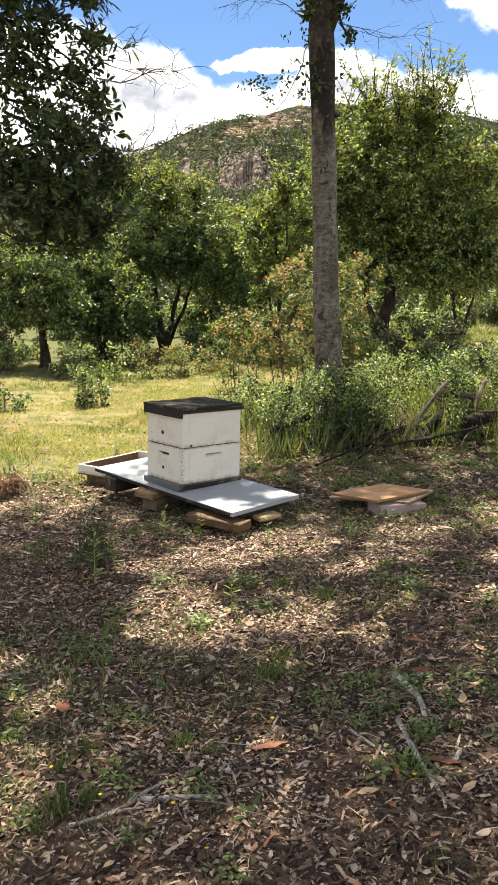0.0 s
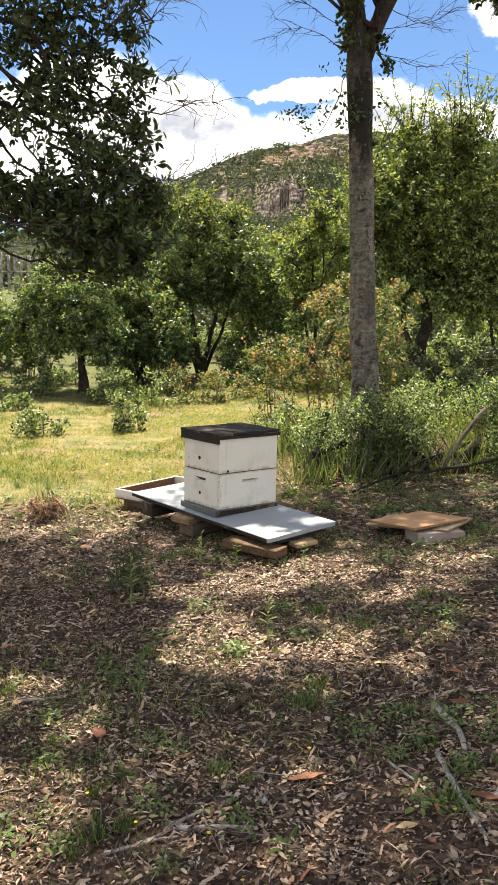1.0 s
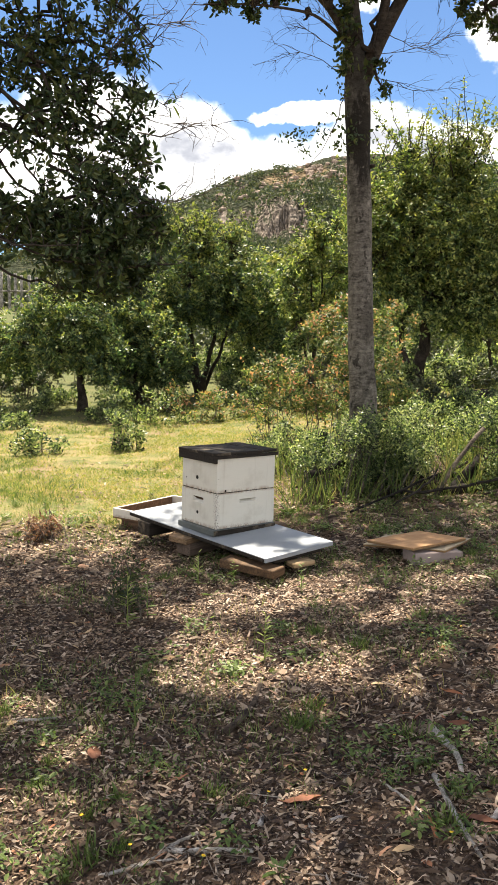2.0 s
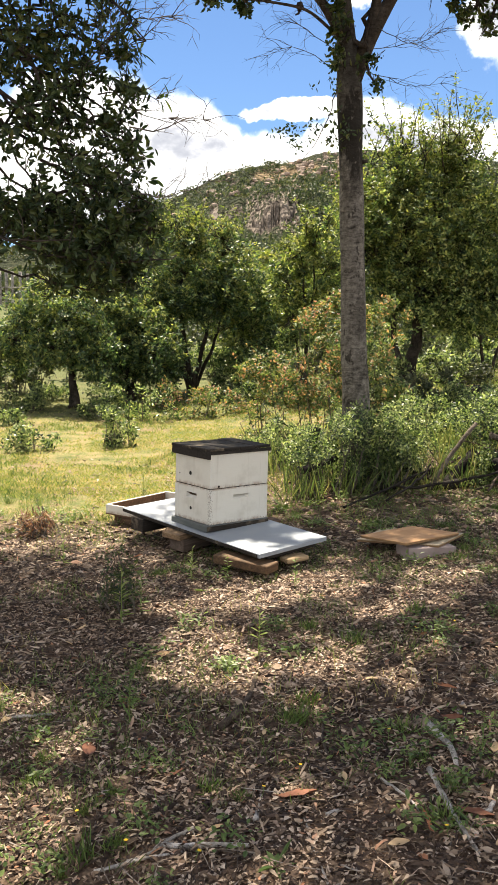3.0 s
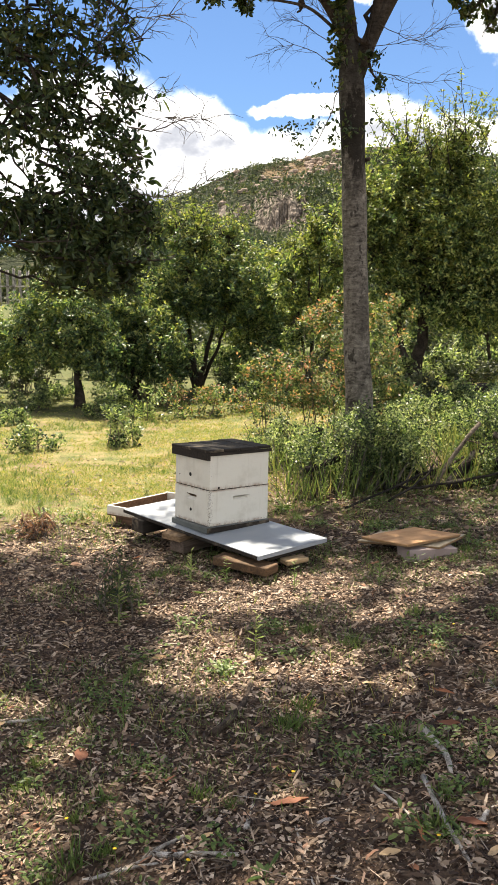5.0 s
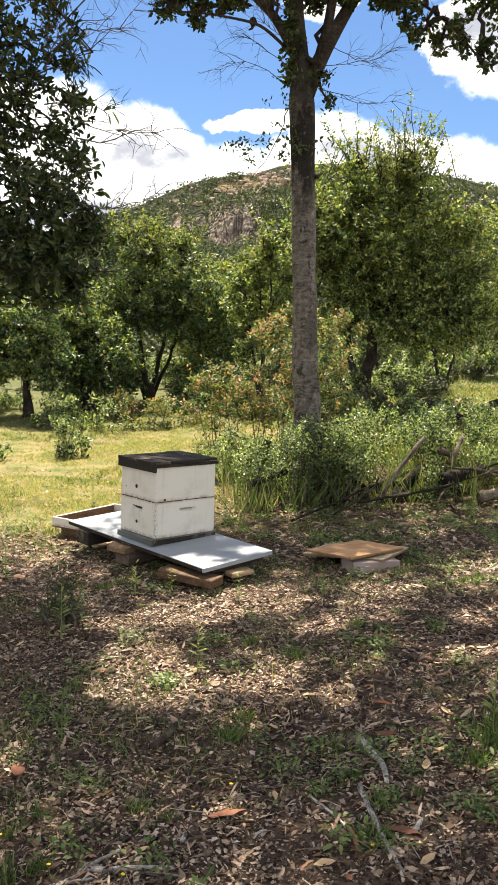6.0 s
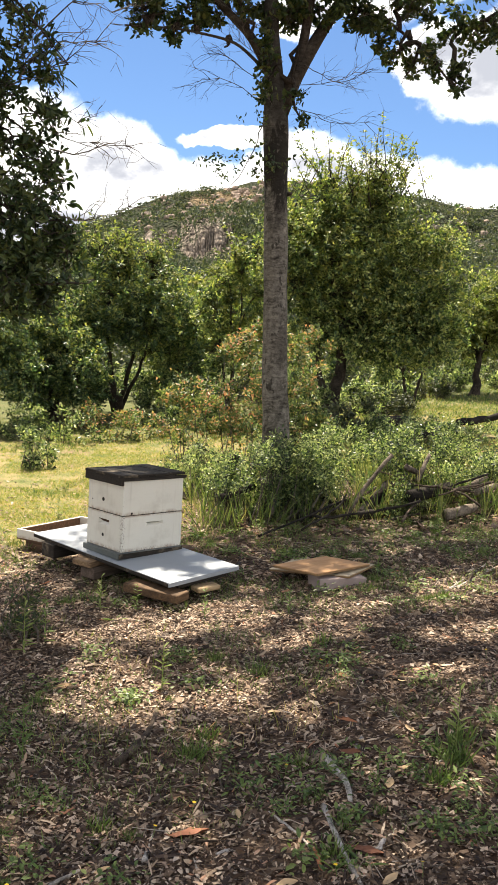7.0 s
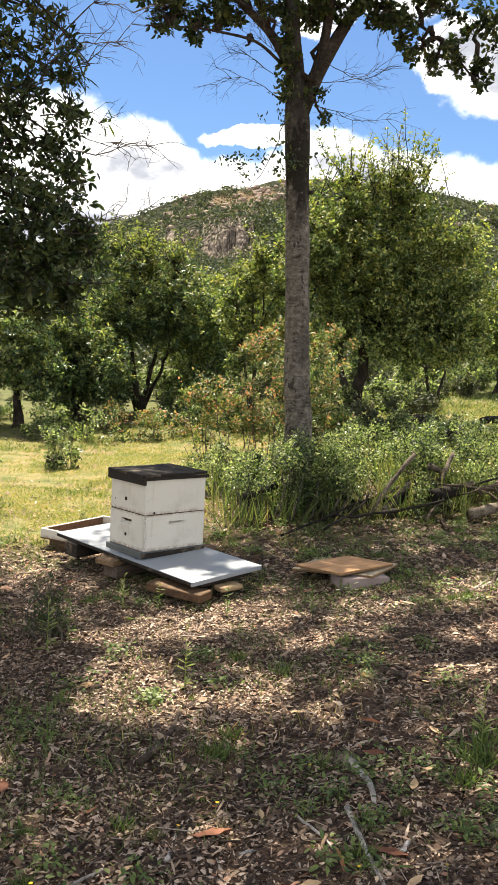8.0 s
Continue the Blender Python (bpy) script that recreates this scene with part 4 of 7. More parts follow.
# ---- trees ----
def main_tree():
    """The tall grey-barked tree whose crown shades the hive."""
    x, y = 0.80, 8.05
    z = hz(x, y)
    ob = thing("orchard_tree", pose(x, y, z - 0.04), "tall tree with smooth ringed grey bark and a high leafy crown", "tree")
    r = np.random.default_rng(5)
    up = lambda X, Y, Z: np.array((X - x, Y - y, Z - z + 0.04))
    t = np.linspace(0, 1, 46)
    zt = t * (5.3 - z)
    pts = np.stack([np.interp(zt + z, (0, 0.9, 2.0, 3.0, 4.0, 4.6, 5.3), (0.84, 0.80, 0.735, 0.68, 0.615, 0.54, 0.5)) - x, 0.02 * np.sin(t * 5), zt], 1)
    rr = np.interp(zt + z, (0.0, 0.2, 0.8, 2.0, 3.2, 3.8, 4.1, 4.5, 5.3), (0.20, 0.155, 0.136, 0.118, 0.112, 0.122, 0.10, 0.075, 0.055))
    ang = np.linspace(0, 2 * math.pi, 18, endpoint=False)
    ring = np.stack([np.cos(ang), np.sin(ang), ang * 0], 1)
    nz = vnoise((ring[None] * 1.3 + (t * 12)[:, None, None] * np.array((0, 0, 1))).reshape(-1, 3), 4).reshape(46, 18) - 0.5
    nz += 0.35 * (vnoise((ring[None] * 1.5 + (t * 90)[:, None, None] * np.array((0, 0, 1))).reshape(-1, 3), 5).reshape(46, 18) - 0.5)
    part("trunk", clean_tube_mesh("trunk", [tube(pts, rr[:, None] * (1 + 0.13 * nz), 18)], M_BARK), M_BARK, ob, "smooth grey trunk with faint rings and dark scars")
    limbs = (((0.54, 8.0, 4.22), (0.34, 7.98, 4.52), (0.05, 7.9, 4.72), (-1.0, 7.7, 5.5), 0.05),
             ((0.55, 8.06, 4.9), (0.5, 8.2, 5.4), (0.35, 8.6, 6.2), (0.2, 9.0, 7.0), 0.05),
             ((0.64, 8.03, 3.82), (0.78, 8.02, 4.2), (1.03, 8.0, 4.68), (2.0, 7.6, 6.3), 0.088),
             ((0.76, 8.03, 4.15), (0.84, 7.98, 4.5), (0.9, 7.8, 5.3), (0.9, 7.0, 7.0), 0.055),
             ((0.52, 7.98, 4.2), (0.2, 7.9, 4.42), (-0.3, 7.85, 4.46), (-0.8, 7.8, 4.42), 0.016),
             ((1.2, 7.95, 4.85), (1.6, 7.9, 4.75), (2.0, 7.9, 4.5), (2.3, 7.9, 4.2), 0.018))
    tips = []
    for i, (a, b, c, d, rad) in enumerate(limbs):
        p = np.array([up(*a), up(*b), up(*c), up(*d)])
        q = np.linspace(0, 3, 22)
        pp = np.stack([np.interp(q, range(4), p[:, k]) for k in range(3)], 1)
        for k in range(4):
            pp[1:-1] = 0.25 * pp[:-2] + 0.5 * pp[1:-1] + 0.25 * pp[2:]
        part("limb", clean_tube_mesh("limb", [tube(pp, np.linspace(rad, rad * 0.45, 22), 12)], M_BARK_LIMB_SHADED), M_BARK_LIMB_SHADED, ob, "grey-brown limb darkened with crown shade")
        tips.append(pp[8:])
    # knots and a short snapped stub on the trunk
    for zz, side in ((3.15, -0.02),):
        p = curve_points((side - 0.1, 0, zz - z), (side + 0.04, -0.03, zz - z + 0.03), 0, 0, 4)
        part("stub", clean_tube_mesh("stub", [tube(p, (0.03, 0.026, 0.022, 0.018), 7)], M_BARK_DARK), M_BARK_DARK, ob)
    # leafy boughs over the hive and litter; the high ones are unseen, for shade
    low = [(-0.62, 7.85, 4.62, 0.32, 0.3, 0.12), (-0.15, 7.9, 4.66, 0.35, 0.3, 0.11), (0.22, 7.9, 4.78, 0.3, 0.3, 0.13), (-0.3, 7.9, 4.98, 0.85, 0.5, 0.24), (0.66, 8.0, 4.78, 0.36, 0.3, 0.22), (0.45, 7.85, 4.42, 0.1, 0.12, 0.16), (0.1, 7.9, 4.4, 0.06, 0.1, 0.1),
           (-0.36, 7.88, 4.45, 0.11, 0.12, 0.07), (-0.62, 7.85, 4.46, 0.1, 0.12, 0.06), (1.35, 7.9, 4.74, 0.4, 0.35, 0.13), (1.75, 7.9, 4.55, 0.28, 0.28, 0.17), (2.08, 7.9, 4.45, 0.2, 0.25, 0.22), (2.3, 7.9, 4.3, 0.11, 0.18, 0.16), (1.8, 7.9, 4.3, 0.1, 0.14, 0.1),
           (2.42, 7.9, 4.82, 0.4, 0.36, 0.22), (1.8, 7.9, 4.9, 0.5, 0.4, 0.18), (1.15, 7.9, 4.95, 0.4, 0.36, 0.16), (2.9, 7.8, 4.75, 0.35, 0.35, 0.25), (0.72, 7.86, 4.15, 0.09, 0.12, 0.16), (0.46, 7.88, 4.1, 0.06, 0.1, 0.2), (0.82, 7.88, 3.85, 0.05, 0.08, 0.1)]
    high = [(-0.5, 7.6, 5.9, 0.9, 1.0, 0.5), (0.4, 8.6, 6.2, 1.3, 1.3, 0.8), (1.9, 7.6, 5.9, 1.1, 1.0, 0.5), (0.9, 7.0, 6.6, 1.4, 1.2, 0.6), (-0.3, 6.6, 7.4, 1.3, 1.3, 0.6), (1.7, 6.2, 7.3, 1.4, 1.2, 0.6),
            (2.9, 6.8, 6.4, 1.0, 1.2, 0.6), (-1.6, 7.2, 6.4, 0.8, 1.0, 0.6), (3.6, 7.8, 6.0, 0.9, 1.0, 0.6), (0.5, 5.6, 8.2, 1.2, 1.0, 0.5), (2.8, 5.4, 8.0, 1.2, 1.0, 0.5), (0.9, 10.0, 6.1, 1.5, 1.0, 0.45), (2.6, 9.8, 6.1, 1.2, 1.0, 0.45), (-1.1, 6.4, 6.3, 0.9, 0.9, 0.45), (0.1, 5.4, 6.6, 1.2, 1.0, 0.4), (1.6, 5.2, 6.4, 1.2, 0.9, 0.4)]
    loc = [(a - x, b - y, c - z, d, e, f) for a, b, c, d, e, f in low + high]
    P1, A1, _ = in_puffs(loc[:len(low)], 1250, r, 0.075, 5, 0.5)
    P2, A2 = in_lobes(loc[len(low):], 4200, r, 0.40, 1.8, 3, 0.7)
    # unseen clumps added to the high crown, keeping hive and litter in broken shade
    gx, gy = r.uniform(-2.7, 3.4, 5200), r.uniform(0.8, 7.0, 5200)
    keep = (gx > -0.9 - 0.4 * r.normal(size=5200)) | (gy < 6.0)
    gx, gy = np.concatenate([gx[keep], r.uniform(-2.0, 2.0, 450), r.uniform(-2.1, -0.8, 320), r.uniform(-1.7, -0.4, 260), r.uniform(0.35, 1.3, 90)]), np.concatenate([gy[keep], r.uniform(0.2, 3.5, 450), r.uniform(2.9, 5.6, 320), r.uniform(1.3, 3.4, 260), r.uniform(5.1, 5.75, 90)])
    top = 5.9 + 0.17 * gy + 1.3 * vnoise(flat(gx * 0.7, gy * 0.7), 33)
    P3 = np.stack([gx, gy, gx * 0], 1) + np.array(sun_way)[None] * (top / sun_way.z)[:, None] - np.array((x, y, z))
    P, A = np.vstack([P1, P2, P3]), np.vstack([A1, A2, unit(r.normal(size=P3.shape))])
    deep = np.arange(len(P)) >= len(P1)
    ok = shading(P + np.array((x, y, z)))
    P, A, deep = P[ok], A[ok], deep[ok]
    E = np.vstack(tips)
    for i, l in enumerate(loc):
        c = np.array(l[:3])
        s = E[((E - c) ** 2).sum(1).argmin()]
        p = curve_points(s, c, 0.12, r.uniform(-0.1, 0.1), 8, 0.03, i)
        part("bough", clean_tube_mesh("bough", [tube(p, np.linspace(0.028, 0.008, 8), 6)], M_BARK_DARK), M_BARK_DARK, ob)
        E = np.vstack([E, p[3:]])
    near = np.array([((E - q) ** 2).sum(1).argmin() for q in P])
    pick = (r.uniform(size=len(P)) < 0.12) | (~deep & (r.uniform(size=len(P)) < 0.5))
    v, q = twig_tubes(E[near[pick]], P[pick], np.full(pick.sum(), 0.004), np.full(pick.sum(), 0.0015), r.normal(0, 0.07, (pick.sum(), 3)))
    tagged(part("twig_tangle", quick_mesh("twig_tangle", v, q, M_TWIG), M_TWIG, ob), kind="stuff")
    A = unit(A * 0.4 + np.array((0, 0, -0.25)) + r.normal(0, 0.5, A.shape))
    v, f = whorls(P[~deep], A[~deep], 7, 0.062, 0.034, r, fine=True)
    part("crown", quick_mesh("crown", v, f, M_LEAF_DARK), M_LEAF_DARK, ob, "dark glossy leaves of the lower boughs")
    v, f = whorls(P[deep], A[deep], 7, 0.1, 0.048, r)
    part("crown", quick_mesh("crown", v, f, M_LEAF_DARK), M_LEAF_DARK, ob, "dark glossy leaves of the high crown, with unseen clumps added for shade")
    # sprigs growing straight from the trunk
    sp = np.array([up(0.46, 7.9, 3.9), up(0.48, 7.88, 4.1), up(0.78, 7.9, 3.95), up(0.45, 7.88, 3.75), up(0.80, 7.88, 3.78), up(0.5, 7.86, 3.45), up(0.47, 7.86, 3.3), up(0.72, 7.86, 3.4), up(0.55, 7.86, 3.3), up(0.36, 7.86, 3.42), up(0.25, 7.86, 3.38), up(0.12, 7.86, 3.3), up(0.2, 7.86, 3.2), up(0.05, 7.86, 3.28)])
    C = np.repeat(sp, 5, 0) + r.normal(0, 0.06, (len(sp) * 5, 3))
    v, f = whorls(C, r.normal(0, 1, C.shape), 5, 0.05, 0.024, r, fine=True)
    part("sprig_growth", quick_mesh("sprig_growth", v, f, M_LEAF_DARK), M_LEAF_DARK, ob, "leafy sprigs growing from the trunk")["kind"] = "stuff"
    starts = [up(0.5, 7.95, 3.9), up(0.5, 7.95, 4.05), up(0.48, 7.95, 4.25), up(0.75, 7.95, 4.1), up(0.85, 7.95, 4.3), up(0.4, 8, 4.6), up(0.78, 7.95, 3.9)]
    ways = [(-1, -0.1, 0.05), (-1, 0.1, 0.25), (-0.9, -0.3, 0.45), (1, -0.1, 0.3), (1, 0, 0.05), (-1, -0.1, 0.25), (0.9, -0.2, -0.1)]
    bare_twigs(ob, starts, ways, 0.78, r, 0.0042, 12)
    hang = curve_points(up(0.5, 7.85, 3.75), up(0.16, 7.8, 3.05), 0.0, -0.12, 10, 0.01, 3)
    part("hanging_twig", clean_tube_mesh("hanging_twig", [tube(hang, np.linspace(0.006, 0.003, 10), 4)], M_TWIG), M_TWIG, ob)


main_tree()


def near_tree():
    """The dark tree whose low boughs hang in from the side."""
    x, y = -3.1, 5.6
    z = hz(x, y)
    r = np.random.default_rng(9)
    boughs = [(-1.78, 5.4, 3.25, 0.36, 0.3, 0.42, 191), (-1.55, 5.4, 2.72, 0.42, 0.3, 0.26, 151), (-1.27, 5.4, 2.42, 0.26, 0.26, 0.26, 140), (-1.3, 5.4, 1.98, 0.36, 0.26, 0.24, 117), (-1.32, 5.4, 2.02, 0.34, 0.26, 0.24, 231), (-1.72, 5.4, 2.2, 0.34, 0.28, 0.2, 172), (-1.16, 5.4, 2.95, 0.14, 0.2, 0.3, 47),
              (-1.36, 5.4, 3.42, 0.22, 0.25, 0.2, 40), (-1.14, 5.4, 3.25, 0.08, 0.16, 0.14, 18), (-1.08, 5.4, 2.62, 0.1, 0.14, 0.08, 16), (-1.05, 5.4, 2.22, 0.1, 0.16, 0.12, 30), (-1.2, 5.4, 1.8, 0.2, 0.2, 0.1, 30), (-1.9, 5.4, 2.16, 0.22, 0.26, 0.1, 60), (-2.3, 5.4, 2.5, 0.3, 0.36, 0.4, 151), (-2.3, 5.5, 3.2, 0.35, 0.36, 0.45, 151), (-1.5, 5.4, 3.1, 0.25, 0.25, 0.2, 51)]
    # unseen crown lobes, placed to shade the ground on the left
    lobes = [(-2.7, 6.6, 4.5, 0.8, 1.0, 0.6), (-1.9, 7.0, 5.2, 0.9, 1.0, 0.7), (-3.2, 5.2, 4.8, 1.2, 1.2, 0.9), (-3.3, 5.8, 2.8, 0.7, 1.0, 0.7), (-3.4, 6.6, 5.8, 1.2, 1.1, 0.8), (-2.2, 4.6, 4.4, 0.9, 0.9, 0.7)]
    ob = tree("overhanging_tree", "dark leathery-leaved tree with low drooping boughs and bare twigs", (x, y), lobes, 3600, None, M_LEAF_DARK, M_BARK_DARK,
              ((0.3, -0.1, 3.6, 0.15),), leaves=9, size=(0.06, 0.025), gap=0.42, freq=3.0, seed=9, twig=0.3, up=0.2, tips=0.0, twig_r=0.004)
    zz = z - 0.03
    L = lambda X, Y, Z: np.array((X - x, Y - y, Z - zz))
    E = []
    for b in boughs:
        c = L(*b[:3])
        for k in range(3):
            t = r.uniform(0, 6.28)
            start = L(-2.1 + 0.45 * math.cos(t), 5.45 + 0.25 * r.normal(), b[2] + 0.1 + 0.5 * abs(math.sin(t)))
            end = c + r.normal(0, 0.6, 3) * np.array(b[3:6])
            q = curve_points(start, end, r.uniform(-0.14, 0.2), r.uniform(-0.15, 0.15), 14, 0.022, int(r.integers(1e6)))
            part("bough", clean_tube_mesh("bough", [tube(q, np.linspace(0.013, 0.0035, 14), 6)], M_BARK_DARK), M_BARK_DARK, ob)
            E.append(q[4:])
    E = np.vstack(E)
    P = np.vstack([np.array(b[:3]) + np.clip(r.normal(0, 0.55, (b[6], 3)), -1.15, 1.15) * np.array(b[3:6]) for b in boughs]) - np.array((x, y, zz))
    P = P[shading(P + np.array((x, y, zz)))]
    near = ((P[:, None] - E[None]) ** 2).sum(-1).argmin(1)
    v, q = twig_tubes(E[near], P, np.full(len(P), 0.0042), np.full(len(P), 0.002), r.normal(0, 0.02, P.shape))
    tagged(part("twig_tangle", quick_mesh("twig_tangle", v, q, M_BARK_DARK), M_BARK_DARK, ob), kind="stuff")
    way = unit(unit(P - E[near]) + np.array((0.25, 0, 0.1)) + r.normal(0, 0.35, P.shape))
    side = E[near] + (P - E[near]) * r.uniform(0.4, 0.9, (len(P), 1))
    v1, f1 = whorls(P, way, 7, 0.056, 0.023, r, fine=True)
    v2, f2 = whorls(side, way, 2, 0.05, 0.022, r, fine=True)
    part("crown", quick_mesh("crown", np.vstack([v1, v2]), np.vstack([f1, f2 + len(v1)]), M_LEAF_DARK), M_LEAF_DARK, ob, "small dark leathery leaves of the low boughs")
    ends = np.array([L(-0.90, 5.4, 2.94), L(-0.98, 5.4, 2.64), L(-0.97, 5.4, 2.45), L(-1.05, 5.4, 3.2), L(-1.0, 5.4, 2.9), L(-0.96, 5.4, 2.3)])
    v1, f1 = whorls(ends, np.array([(1.0, 0, 0.3)] * 6), 7, 0.085, 0.024, r, fine=True)
    low = np.array([(r.uniform(-1.75, -1.05), 5.25 + 0.1 * r.normal(), r.uniform(1.72, 1.95)) for k in range(18)]) - np.array((x, y, zz))
    v2, f2 = whorls(low, np.tile((0.3, -0.2, -0.7), (18, 1)), 6, 0.085, 0.025, r, fine=True)
    tagged(part("leaf_rosette", quick_mesh("leaf_rosette", np.vstack([v1, v2]), np.vstack([f1, f2 + len(v1)]), M_LEAF_DARK), M_LEAF_DARK, ob), kind="stuff")
    starts = [L(-1.45, 5.4, 3.05), L(-1.4, 5.4, 3.1), L(-1.35, 5.4, 3.1), L(-1.3, 5.4, 3.25), L(-1.25, 5.4, 3.4), L(-1.35, 5.45, 2.95), L(-1.5, 5.4, 2.45), L(-1.6, 5.4, 2.5), L(-1.85, 5.4, 2.1), L(-1.15, 5.4, 2.75), L(-1.3, 5.4, 3.0), L(-1.5, 5.4, 3.15), L(-1.1, 5.4, 2.35)]
    ways = [(0.7, 0.1, 1), (0.9, 0.0, 0.6), (0.35, 0, 1), (1, 0.1, 0.35), (1, 0, 0.3), (1, 0, -0.1), (0.6, 0, -0.5), (1, 0, -0.3), (1, 0, -0.35), (1, 0, 0.1), (1, 0, -0.4), (0.2, 0, 1), (1, 0, 0.3)]
    bare_twigs(ob, starts, ways, 0.55, r, 0.0055, 10)


near_tree()

O1, O2 = "trees of the orchard", "bushy orchard tree with bright yellow-green outer leaves"
tree("orchard_tree", "bushy many-stemmed orchard tree with glossy green leaves", (-0.9, 16.9),
     [(-1.0, 16.9, 2.8, 1.05, 1.0, 0.9), (-0.1, 16.8, 2.5, 0.85, 0.9, 0.8), (-1.85, 16.9, 2.2, 0.75, 0.9, 0.8), (-0.7, 16.7, 2.05, 1.2, 1.0, 0.5), (-1.3, 16.9, 3.5, 0.5, 0.5, 0.45), (-0.35, 16.9, 3.25, 0.5, 0.5, 0.5), (0.5, 16.8, 2.0, 0.5, 0.6, 0.6), (-1.8, 16.5, 1.3, 0.6, 0.6, 0.45), (0.3, 16.6, 1.3, 0.5, 0.5, 0.4)],
     5600, None, M_LEAF_SHADE, M_BARK_DARK, ((-0.75, 0.1, 1.7, 0.06), (-0.25, 0, 2.0, 0.065), (0.3, -0.1, 1.8, 0.055), (0.55, 0.2, 1.6, 0.04)), size=(0.078, 0.036), seed=1, group=O1, puff=0.2, tips=0.3, shoots=50, fuzz=0.18)
tree("orchard_tree", "dark low-branched orchard tree with a single trunk", (-2.88, 14.5),
     [(-3.0, 14.5, 1.5, 1.0, 0.9, 0.6), (-3.9, 14.7, 1.35, 0.8, 0.9, 0.6), (-2.5, 14.5, 1.2, 0.55, 0.7, 0.45), (-3.3, 14.8, 2.0, 0.7, 0.8, 0.4), (-2.6, 14.6, 1.95, 0.5, 0.6, 0.4), (-4.8, 14.8, 1.3, 0.7, 0.8, 0.6)],
     3600, None, M_LEAF_SHADE, M_BARK_DARK, ((0.02, 0.0, 1.2, 0.085),), size=(0.074, 0.034), seed=2, fuzz=0.16, puff=0.18, group=O1)
tree("orchard_tree", "small bushy orchard tree with leaves to the ground", (-2.0, 15.3),
     [(-2.0, 15.3, 1.65, 0.65, 0.6, 0.6), (-1.6, 15.2, 1.1, 0.6, 0.6, 0.5), (-2.2, 15.3, 0.9, 0.5, 0.5, 0.45), (-2.3, 15.6, 2.3, 0.5, 0.55, 0.5)],
     2600, None, M_LEAF_SHADE, M_BARK_DARK, ((0.05, 0, 1.5, 0.05), (-0.2, 0, 1.3, 0.04)), size=(0.074, 0.034), seed=3, fuzz=0.16, puff=0.18, group=O1)
tree("orchard_tree", "tall dense orchard tree with yellow-green crown tips", (2.67, 13.8),
     [(2.6, 13.8, 3.25, 1.1, 1.1, 0.8), (3.7, 13.8, 3.1, 1.1, 1.1, 0.8), (1.9, 13.8, 3.5, 0.6, 0.8, 0.7), (3.1, 13.8, 2.5, 1.1, 0.9, 0.5), (4.15, 13.8, 2.5, 0.65, 0.8, 0.55), (2.4, 13.8, 4.1, 0.7, 0.7, 0.5), (3.2, 13.8, 4.2, 0.7, 0.7, 0.5), (4.25, 13.8, 3.7, 0.6, 0.7, 0.35), (2.0, 13.7, 2.6, 0.5, 0.6, 0.45), (3.3, 13.6, 2.0, 0.9, 0.8, 0.35), (4.2, 13.7, 2.05, 0.6, 0.7, 0.35), (2.3, 13.6, 2.1, 0.5, 0.6, 0.3),
      (2.4, 13.8, 4.55, 0.35, 0.35, 0.12), (3.2, 13.8, 4.6, 0.35, 0.35, 0.12)],
     9200, None, M_LEAF, M_BARK_DARK, ((0.1, 0, 2.0, 0.12), (-0.3, 0.1, 1.9, 0.07)), size=(0.072, 0.034), seed=4, group=O1, puff=0.22, tips=0.45, shoots=75, reach=0.95, fuzz=0.24)
tree("orchard_tree", "young open-crowned orchard tree with sunlit yellow-green leaves", (1.15, 15.4),
     [(1.35, 15.4, 3.4, 0.4, 0.4, 0.45), (1.0, 15.4, 2.9, 0.45, 0.5, 0.4), (1.6, 15.4, 2.75, 0.5, 0.5, 0.4), (0.85, 15.4, 2.3, 0.45, 0.5, 0.4), (1.4, 15.4, 2.1, 0.5, 0.5, 0.4), (0.9, 15.3, 1.5, 0.45, 0.5, 0.35)],
     1300, None, M_LEAF, M_BARK_DARK, ((0.1, 0, 1.7, 0.05), (-0.25, 0, 1.5, 0.035)), size=(0.085, 0.038), seed=11, fuzz=0.1, group=O1, puff=0.17, tips=0.5, shoots=14)
tree("orchard_tree", O2, (6.99, 18.2),
     [(7.0, 18.2, 2.95, 0.85, 1.0, 0.7), (6.5, 18.2, 2.55, 0.5, 0.6, 0.45), (7.9, 18.3, 2.9, 0.9, 1.0, 0.8), (7.4, 18.3, 3.5, 0.5, 0.6, 0.35), (7.0, 18.6, 2.3, 0.9, 0.8, 0.45)],
     3300, None, M_LEAF_BRIGHT, M_BARK_DARK, ((0.06, 0, 1.05, 0.11),), size=(0.09, 0.04), seed=5, fuzz=0.2, puff=0.24, group=O1)
tree("orchard_tree", "paler orchard tree standing behind the others", (0.9, 20.5),
     [(0.9, 20.5, 2.5, 1.2, 1.0, 1.1), (0.2, 20.4, 1.9, 0.8, 0.8, 0.8), (1.7, 20.6, 2.8, 1.0, 1.0, 1.1), (1.2, 20.5, 3.4, 0.6, 0.7, 0.5), (0.6, 20.3, 1.3, 1.0, 0.8, 0.6)],
     3000, None, M_LEAF_BRIGHT, M_BARK_DARK, ((0, 0, 1.6, 0.09),), size=(0.095, 0.042), seed=6, fuzz=0.2, puff=0.24, group=O1, shoots=10)
tree("orchard_tree", "orchard tree half hidden in shade", (-6.4, 17.5),
     [(-6.4, 17.5, 1.6, 1.2, 1.0, 0.9), (-5.3, 17.6, 1.2, 0.8, 0.8, 0.6), (-7.3, 17.5, 2.0, 1.1, 1.0, 1.2)],
     2000, None, M_LEAF_BRIGHT, M_BARK_DARK, ((0, 0, 1.4, 0.1),), size=(0.095, 0.042), seed=7, fuzz=0.2, puff=0.24, group=O1)
